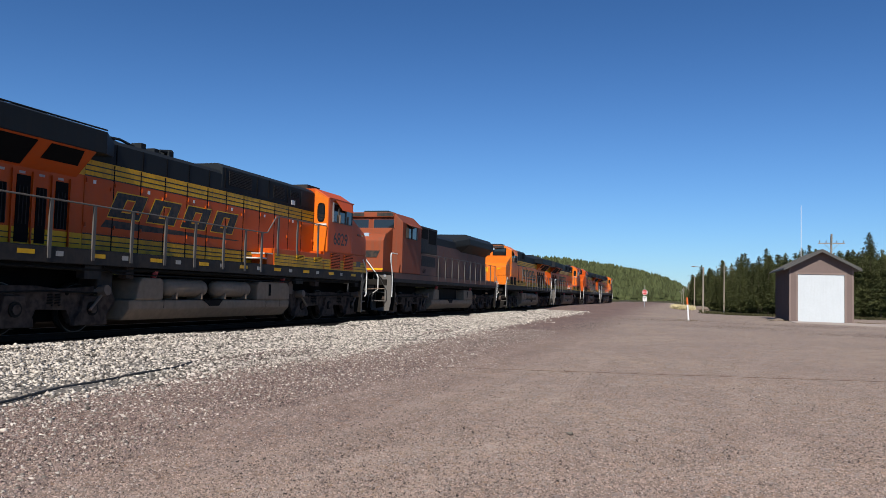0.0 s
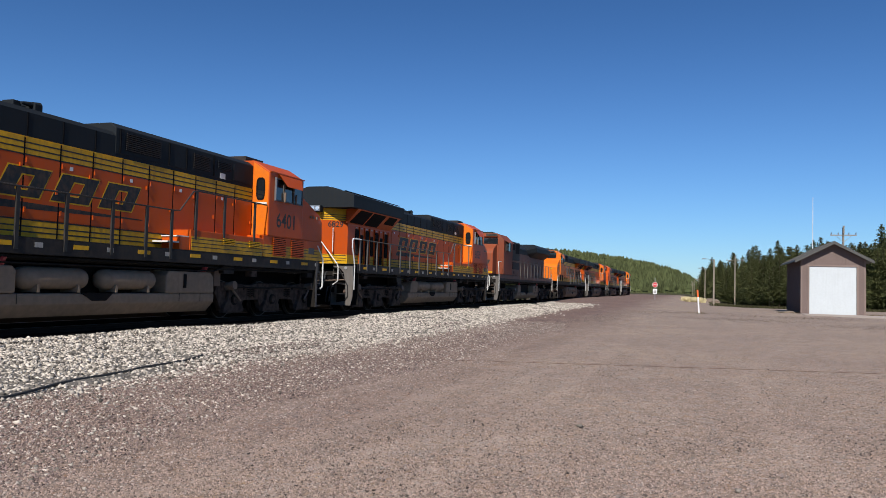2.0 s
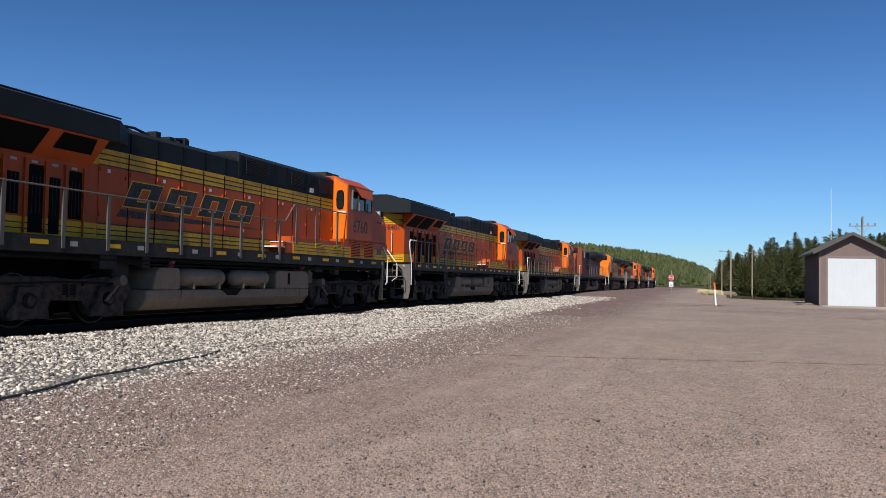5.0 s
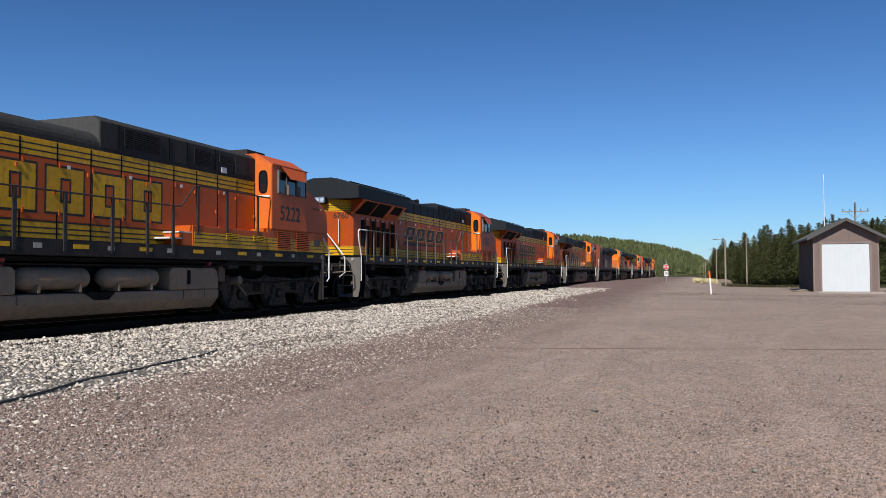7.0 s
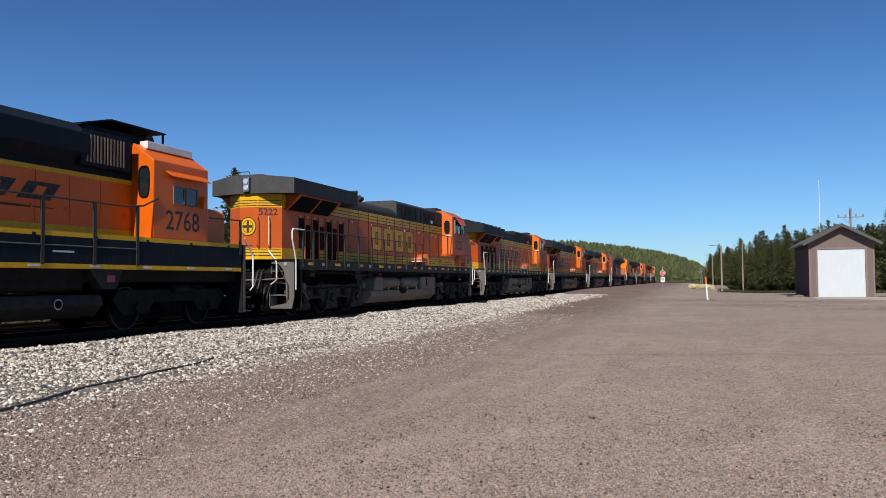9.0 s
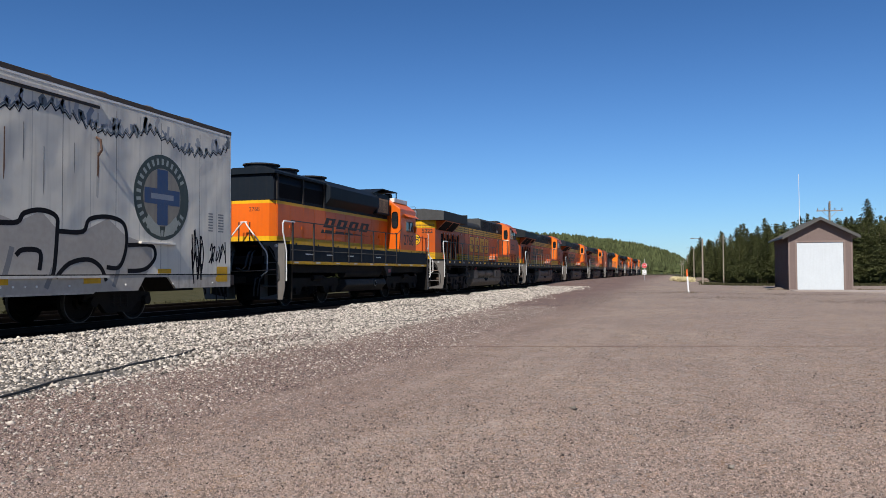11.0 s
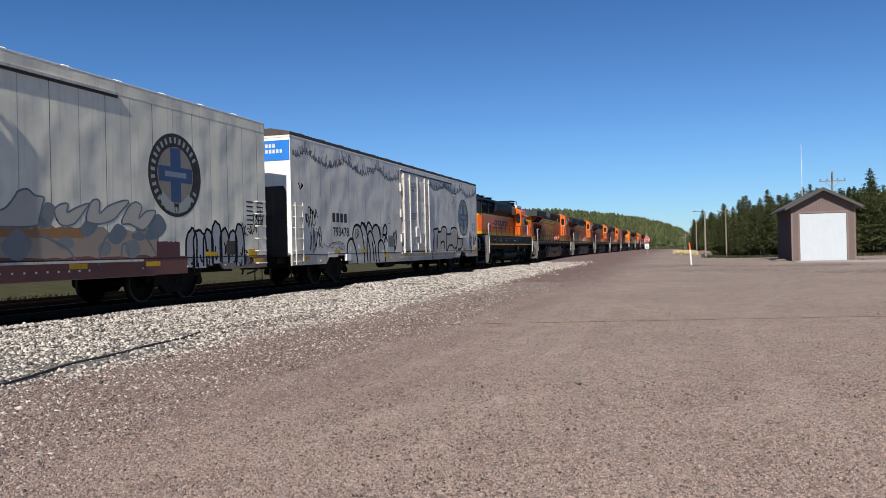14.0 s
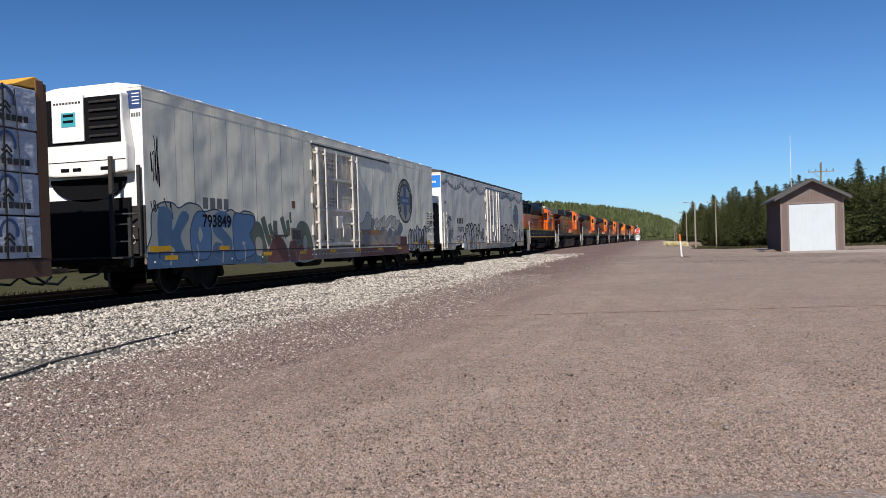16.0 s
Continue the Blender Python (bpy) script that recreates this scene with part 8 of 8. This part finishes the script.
def build_signs():
    z = 0.58
    st = tagged(new("stop_sign"), "red octagonal stop sign with a white plate below on a post", "road sign")
    st.location = (-4.4, 95, z)
    part("post", box(-0.03, 0.03, -0.03, 0.03, -0.3, 2.5), "steel", st)
    oc = [(0.33 * math.cos(math.radians(22.5 + 45 * k)), 1.72 + 0.33 * math.sin(math.radians(22.5 + 45 * k))) for k in range(8)]
    ol = [(0.30 * math.cos(math.radians(22.5 + 45 * k)), 1.72 + 0.30 * math.sin(math.radians(22.5 + 45 * k))) for k in range(8)]
    b = part("sign_plate", prism(oc, -0.05, -0.035, "y"), "sign_back", st)
    part("red_face", prism(ol, -0.056, -0.051, "y"), "sign_red", b)
    text_on(b, "STOP", (-0.24, -0.06, 1.64), 0.23, "rear", "sign_back", "lettering")
    part("lower_plate", box(-0.23, 0.23, -0.05, -0.035, 0.65, 1.22, bevel=0.004), "sign_back", st)
    bm = bm_new()
    for k in range(3):
        box(-0.15, 0.15, -0.056, -0.051, 0.78 + 0.14 * k, 0.83 + 0.14 * k, bm)
    tagged(part("lettering_bars", bm, "letter", st), kind="stuff")
    mk = tagged(new("marker_stake"), "leaning white marker stake with an orange top", "marker post")
    mk.matrix_basis = pose(0.32, 52.2, 0.14, 0, -4, 0)
    part("stake", rod((0, 0, -0.2), (0, 0, 1.1), 0.055, None, 10), "sign_back", mk)
    part("stake_top", rod((0, 0, 1.1), (0, 0, 1.55), 0.056, None, 10), "stake_orange", mk)


build_signs()


def build_cable():
    pts = []
    for k in range(40):
        u = k / 39
        y = 5.2 + 7.6 * u
        x = -7.75 - 1.2 * u + 0.06 * math.sin(9 * u) + 0.03 * math.sin(23 * u)
        pts.append((x, y, float(ballast_top(x - TRACK)) + 0.035))
    tagged(part("ground_cable", pipe(pts, 0.018), "hose"), "black cable lying along the foot of the ballast", "cable")


build_cable()


def build_wire_shadow():
    # a thin dark rod stands in for the shadow of an overhead wire
    pts = []
    for k in range(60):
        x = -6.2 + 24 * k / 59
        y = 16.72 + 0.257 * x + 0.012 * math.sin(3.1 * x)
        pts.append((x, y, float(ground_height(x, y)) + 0.008))
    tagged(part("ground_wire", pipe(pts, 0.0045), "rust"), "thin dark rod standing in for a wire's shadow across the gravel", "wire")


build_wire_shadow()


# ---- trees ----
def pine_mesh(seed, h, width, low, taper):
    """Trunk mesh and a crown of many small drooping clumps."""
    rng = np.random.RandomState(seed)
    verts, faces = [], []
    nw = int(h * 7.5)
    for i in range(nw):
        f = (i + rng.rand()) / nw
        z = h * (low + (1 - low) * f)
        r = width * (1 - f) ** taper * rng.uniform(0.5, 1.2) + 0.06
        if f < 0.15:
            r *= 0.55 + 3 * f
        nb = 4 + rng.randint(4)
        a0 = rng.rand() * 6.28
        for b in range(nb):
            a = a0 + 6.28 * b / nb + rng.uniform(-0.5, 0.5)
            rr = r * rng.uniform(0.45, 1.25)
            up = rng.uniform(-0.25, 0.3)
            m = max(3, int(rr / 0.13))
            for c in range(m):
                q = (c + 0.6 + 0.4 * rng.rand()) / m
                p = np.array([math.cos(a) * rr * q, math.sin(a) * rr * q, z + up * rr * q - 0.2 * rr * q * q]) + rng.normal(0, 0.07, 3)
                s = (0.25 - 0.11 * f) * rng.uniform(0.6, 1.3) * (1.1 - 0.35 * q)
                for _ in range(2):
                    d = np.array([math.cos(a), math.sin(a), rng.uniform(-0.3, 0.4)]) + rng.normal(0, 0.4, 3)
                    d /= np.linalg.norm(d)
                    e = np.cross(d, np.array([0, 0, 1.0]) + rng.normal(0, 0.6, 3))
                    e /= np.linalg.norm(e) + 1e-6
                    k = len(verts)
                    verts += [tuple(p - d * s * 0.5 + e * s * 0.2), tuple(p - d * s * 0.3 - e * s * 0.45), tuple(p + d * s * 1.0), tuple(p + e * s * 0.5)]
                    faces += [(k, k + 1, k + 2, k + 3)]
    return soup(verts, faces)


def build_trees():
    rng = random.Random(8)
    kinds = []
    for k in range(7):
        h = 8.0 + 0.5 * k
        tr = tagged(new("pine_tree"), "dark green pine with a ragged narrow crown", "tree", "pines at the forest edge")
        part("trunk", rod((0, 0, -0.4), (0, 0, h * 0.98), 0.13, None, 8, 0.02), "bark", tr)
        part("crown", pine_mesh(40 + k, h, 2.15 + 0.45 * (k % 3), 0.05 if k % 3 else 0.2, (0.58, 0.70, 0.52, 0.8)[k % 4]), "needles", tr)
        kinds.append((tr, h))
    placed = []

    def plant(x, y, s, z=None):
        tr, h = kinds[rng.randrange(7)]
        m = pose(x, y, (float(ground_height(x, y)) if z is None else z) - 0.05, 0, 0, rng.uniform(0, 360))
        if not any(tr is p for p in placed):
            placed.append(tr)
            tr.matrix_basis = m
        else:
            ob = copy_thing(tr, m)
            tr = ob
        tr.scale = (s * rng.uniform(0.9, 1.15), s * rng.uniform(0.9, 1.15), s * rng.uniform(0.9, 1.08))
    az = 0.9
    while az < 17:
        edge = float(np.interp(az, (0.8, 2, 4, 8, 17), (165, 132, 116, 108, 98)))
        for row in range(7):
            yy = edge + 3.0 * row + rng.uniform(-1.5, 1.5)
            a = az + rng.uniform(-0.4, 0.4)
            s = float(np.interp(az, (0.8, 2, 4.5, 6, 9, 12, 17), (0.70, 0.73, 0.82, 0.88, 0.90, 0.93, 0.93))) * (0.80 + 0.046 * row) * rng.uniform(0.9, 1.05)
            plant(math.tan(math.radians(a)) * yy, yy, s)
        az += 0.44 if az > 2.5 else 0.3
    for k in range(46):                                    # thinning out along the road
        a = rng.uniform(0.15, 1.2)
        yy = rng.uniform(170, 300)
        plant(math.tan(math.radians(a)) * yy + 0.8, yy, rng.uniform(0.5, 0.85))
    for k in range(36):                                    # beyond the tracks
        y = 8 + 3.8 * k + rng.uniform(-1, 1)
        plant(-46 - 10 * rng.random(), y, 1.0 + 0.3 * rng.random(), 0.0)


build_trees()


def far_trees(name, pts, hs, mat, label, seed):
    """Small far conifers, three uneven skirts each, in one mesh."""
    rng = np.random.RandomState(seed)
    verts, faces = [], []
    for (x, y, z), h in zip(pts, hs):
        w = h * rng.uniform(0.24, 0.36)
        for k, (b, t, r) in enumerate(((0.05, 0.66, 1.0), (0.32, 0.86, 0.85), (0.6, 1.0, 0.55))):
            i = len(verts)
            a0 = rng.rand() * 6
            for q in range(6):
                a = a0 + q * 1.047
                rr = w * r * rng.uniform(0.7, 1.25)
                verts.append((x + rr * math.cos(a), y + rr * math.sin(a), z + h * (b + rng.uniform(-0.05, 0.05))))
            verts.append((x, y, z + h * t))
            faces += [(i + q, i + (q + 1) % 6, i + 6) for q in range(6)]
    tagged(part(name, soup(verts, faces), mat), label, "forest", kind="stuff")


RIDGE_X = (-700, -420, -260, -160, -114, -94, -49, -24, -6, 4, 12, 30)
RIDGE_Z = (30, 30, 27, 26.5, 26.5, 26, 20.5, 15.5, 9.5, 3.0, -0.5, -1)


def hill_height(x, y):
    return np.interp(x, RIDGE_X, RIDGE_Z) * smooth_step(400, 600, y)


def build_hill():
    xs = np.linspace(-700, 40, 75)
    ys = np.linspace(390, 640, 20)
    verts = [(x, y, float(hill_height(x, y)) - (0.4 if y < 395 else 0)) for y in ys for x in xs]
    n = len(xs)
    tagged(part("wooded_hill", soup(verts, [(j * n + i, j * n + i + 1, (j + 1) * n + i + 1, (j + 1) * n + i) for j in range(len(ys) - 1) for i in range(n - 1)]), "hill"), "low hill under dense forest", "hill", kind="structure")
    rng = np.random.RandomState(12)
    n = 9000
    x = -330 + 345 * rng.rand(n) ** 0.8
    y = 400 + 205 * rng.rand(n)
    z = hill_height(x, y)
    keep = (np.interp(x, RIDGE_X, RIDGE_Z) > 1.5) & (np.abs(x / y + 0.2) < 0.36)
    far_trees("hill_forest", list(zip(x[keep], y[keep], z[keep] - 0.5)), rng.uniform(3.8, 7.6, keep.sum()), "hill_trees", "dense green conifer forest covering the hill", 13)


build_hill()


def build_far_side():
    """Forest beyond the tracks, behind the first pines."""
    rng = np.random.RandomState(44)
    n = 1500
    x, y = rng.uniform(-110, -54, n), rng.uniform(-10, 200, n)
    far_trees("far_side_forest", list(zip(x, y, np.full(n, -0.2))), rng.uniform(6.5, 10.5, n), "hill_trees", "dense conifer forest beyond the tracks", 45)


build_far_side()


def build_mountain():
    xs = np.linspace(-1150, -560, 60)
    top = np.interp(xs, (-1150, -900, -760, -700, -660, -640, -610, -590, -560), (95, 120, 135, 150, 152, 138, 134, 120, 60))
    rng = np.random.RandomState(2)
    verts, faces = [], []
    rows = 14
    for j in range(rows):
        u = j / (rows - 1)
        for i, x in enumerate(xs):
            z = top[i] * u ** 0.8 * (1 + 0.0 if j == rows - 1 else 1) + rng.normal(0, 2.2) * (0 if j == 0 else 1)
            verts.append((x + rng.normal(0, 2), 640 + 90 * u, z))
    n = len(xs)
    faces = [(j * n + i, j * n + i + 1, (j + 1) * n + i + 1, (j + 1) * n + i) for j in range(rows - 1) for i in range(n - 1)]
    tagged(part("rocky_mountain", soup(verts, faces), "rock"), "grey rocky mountain in the distance", "mountain", kind="structure")


build_mountain()


def build_tufts():
    """Dry grass and low brush along the lot's far edge and beyond the tracks."""
    rng = np.random.RandomState(15)
    def tufts(name, pts, h, mat, label):
        verts, faces = [], []
        for x, y, z in pts:
            for b in range(9):
                a = rng.rand() * 6.28
                l = h * rng.uniform(0.5, 1.2)
                k = len(verts)
                dx, dy = math.cos(a) * 0.06, math.sin(a) * 0.06
                ox, oy = rng.normal(0, 0.18, 2)
                verts += [(x + ox - dy * 0.5, y + oy + dx * 0.5, z), (x + ox + dy * 0.5, y + oy - dx * 0.5, z), (x + ox + dx * 3, y + oy + dy * 3, z + l)]
                faces.append((k, k + 1, k + 2))
        tagged(part(name, soup(verts, faces), mat), label, "grass", kind="stuff")
    n = 2600
    x = rng.uniform(-26, -19.5, n)
    y = rng.uniform(-6, 70, n)
    tufts("far_side_grass", np.stack([x, y, np.zeros(n)], -1), 0.16, "grass", "green and straw-coloured grass beyond the tracks")
    n = 900
    az = np.radians(rng.uniform(1.2, 16, n))
    y = rng.uniform(84, 100, n)
    x = np.tan(az) * y
    tufts("edge_grass", np.stack([x, y, ground_height(x, y)], -1), 0.25, "grass", "rough grass along the forest edge")
    n = 500
    y = rng.uniform(108, 116, n)
    x = rng.uniform(-1.4, 1.3, n)
    tufts("straw_heap", np.stack([x, y, ground_height(x, y) + 0.3 * rng.rand(n)], -1), 0.4, "straw", "yellowed dry grass mound beside the road")


build_tufts()


def build_litter():
    """Cut logs, weeds and low dirt heaps beside the road and the shed."""
    rng = random.Random(19)
    for k in range(9):
        x, y, l = rng.uniform(-2.2, 4.4), rng.uniform(128, 140), rng.uniform(0.7, 2.2)
        z = float(ground_height(x, y)) + 0.1
        lg = tagged(part("log", rod((-l / 2, 0, 0), (l / 2, 0, 0.06), rng.uniform(0.1, 0.17), None, 9, 0.09), "pole_wood"), "bleached cut log lying beside the road", "log", "logs beside the road")
        lg.matrix_basis = pose(x, y, z, 0, 0, rng.uniform(-35, 35))
    nr = np.random.RandomState(20)
    def clump(cx, cy, sx, sy, n, h, mat, name, label):
        verts, faces = [], []
        for _ in range(n):
            x, y = cx + sx * nr.normal(), cy + sy * nr.normal()
            z, a, k = float(ground_height(x, y)), nr.rand() * 6.28, len(verts)
            l, wd = h * nr.uniform(0.4, 1.2), 0.035
            verts += [(x - wd * math.sin(a), y + wd * math.cos(a), z), (x + wd * math.sin(a), y - wd * math.cos(a), z), (x + 0.5 * l * math.cos(a), y + 0.5 * l * math.sin(a), z + l)]
            faces.append((k, k + 1, k + 2))
        tagged(part(name, soup(verts, faces), mat), label, "weeds", kind="stuff")
    for cx, cy, sx, sy, n in ((6.7, 62.0, 0.35, 0.5, 160), (12.3, 61.2, 0.5, 0.4, 120), (0.5, 52.6, 0.4, 0.3, 50)):
        clump(cx, cy, sx, sy, n, 0.10, "weed", "dry_weeds", "sparse dry brown weeds in the gravel")
    for cx, cy, l, h in ((6.55, 61.6, 1.1, 0.16), (2.2, 126, 3.5, 0.5)):
        bm = bm_new()
        bmesh.ops.create_icosphere(bm, subdivisions=3, radius=1.0)
        for v in bm.verts:
            q = 1 + 0.18 * math.sin(5 * v.co.x + 3 * v.co.y) + 0.1 * rng.uniform(-1, 1)
            v.co = (v.co.x * l * 0.5 * q, v.co.y * l * 0.3 * q, v.co.z * h * q)
        mo = tagged(part("dirt_heap", bm, "bark"), "low heap of dark dirt and bark", "dirt heap")
        mo.location = (cx, cy, float(ground_height(cx, cy)))


M["weed"] = material("dry_weed", (0.12, 0.085, 0.045), 0.95, second=(0.07, 0.06, 0.03), scale=1.5)
build_litter()


# ---- what moves ----
def train_at(t):
    """How far the train has come along the track."""
    return float(np.interp(t, (0.0, 1.5, 3.5, 7.0, 9.0, 12.5, 16.0), (-58.85, -45.65, -27.95, 3.05, 20.75, 51.55, 82.35)))


def motions():
    for ob, at, turn in CARS:
        walk(ob, [(t, pose(TRACK, at + train_at(t), RAIL, 0, 0, turn)) for t in (0.0, 1.5, 3.5, 7.0, 9.0, 12.5, 16.0)])
    turns = {id(ob): turn for ob, at, turn in CARS}
    for ob, y, r in SPIN:
        sense = 1 if turns[id(ob.parent.parent)] else -1
        steps = int(142 / r / radians(72)) + 1
        times = [16.0 * k / steps for k in range(steps + 1)]
        walk(ob, [(t, pose(0, y, r, sense * math.degrees((train_at(t) - train_at(0)) / r))) for t in times])


motions()
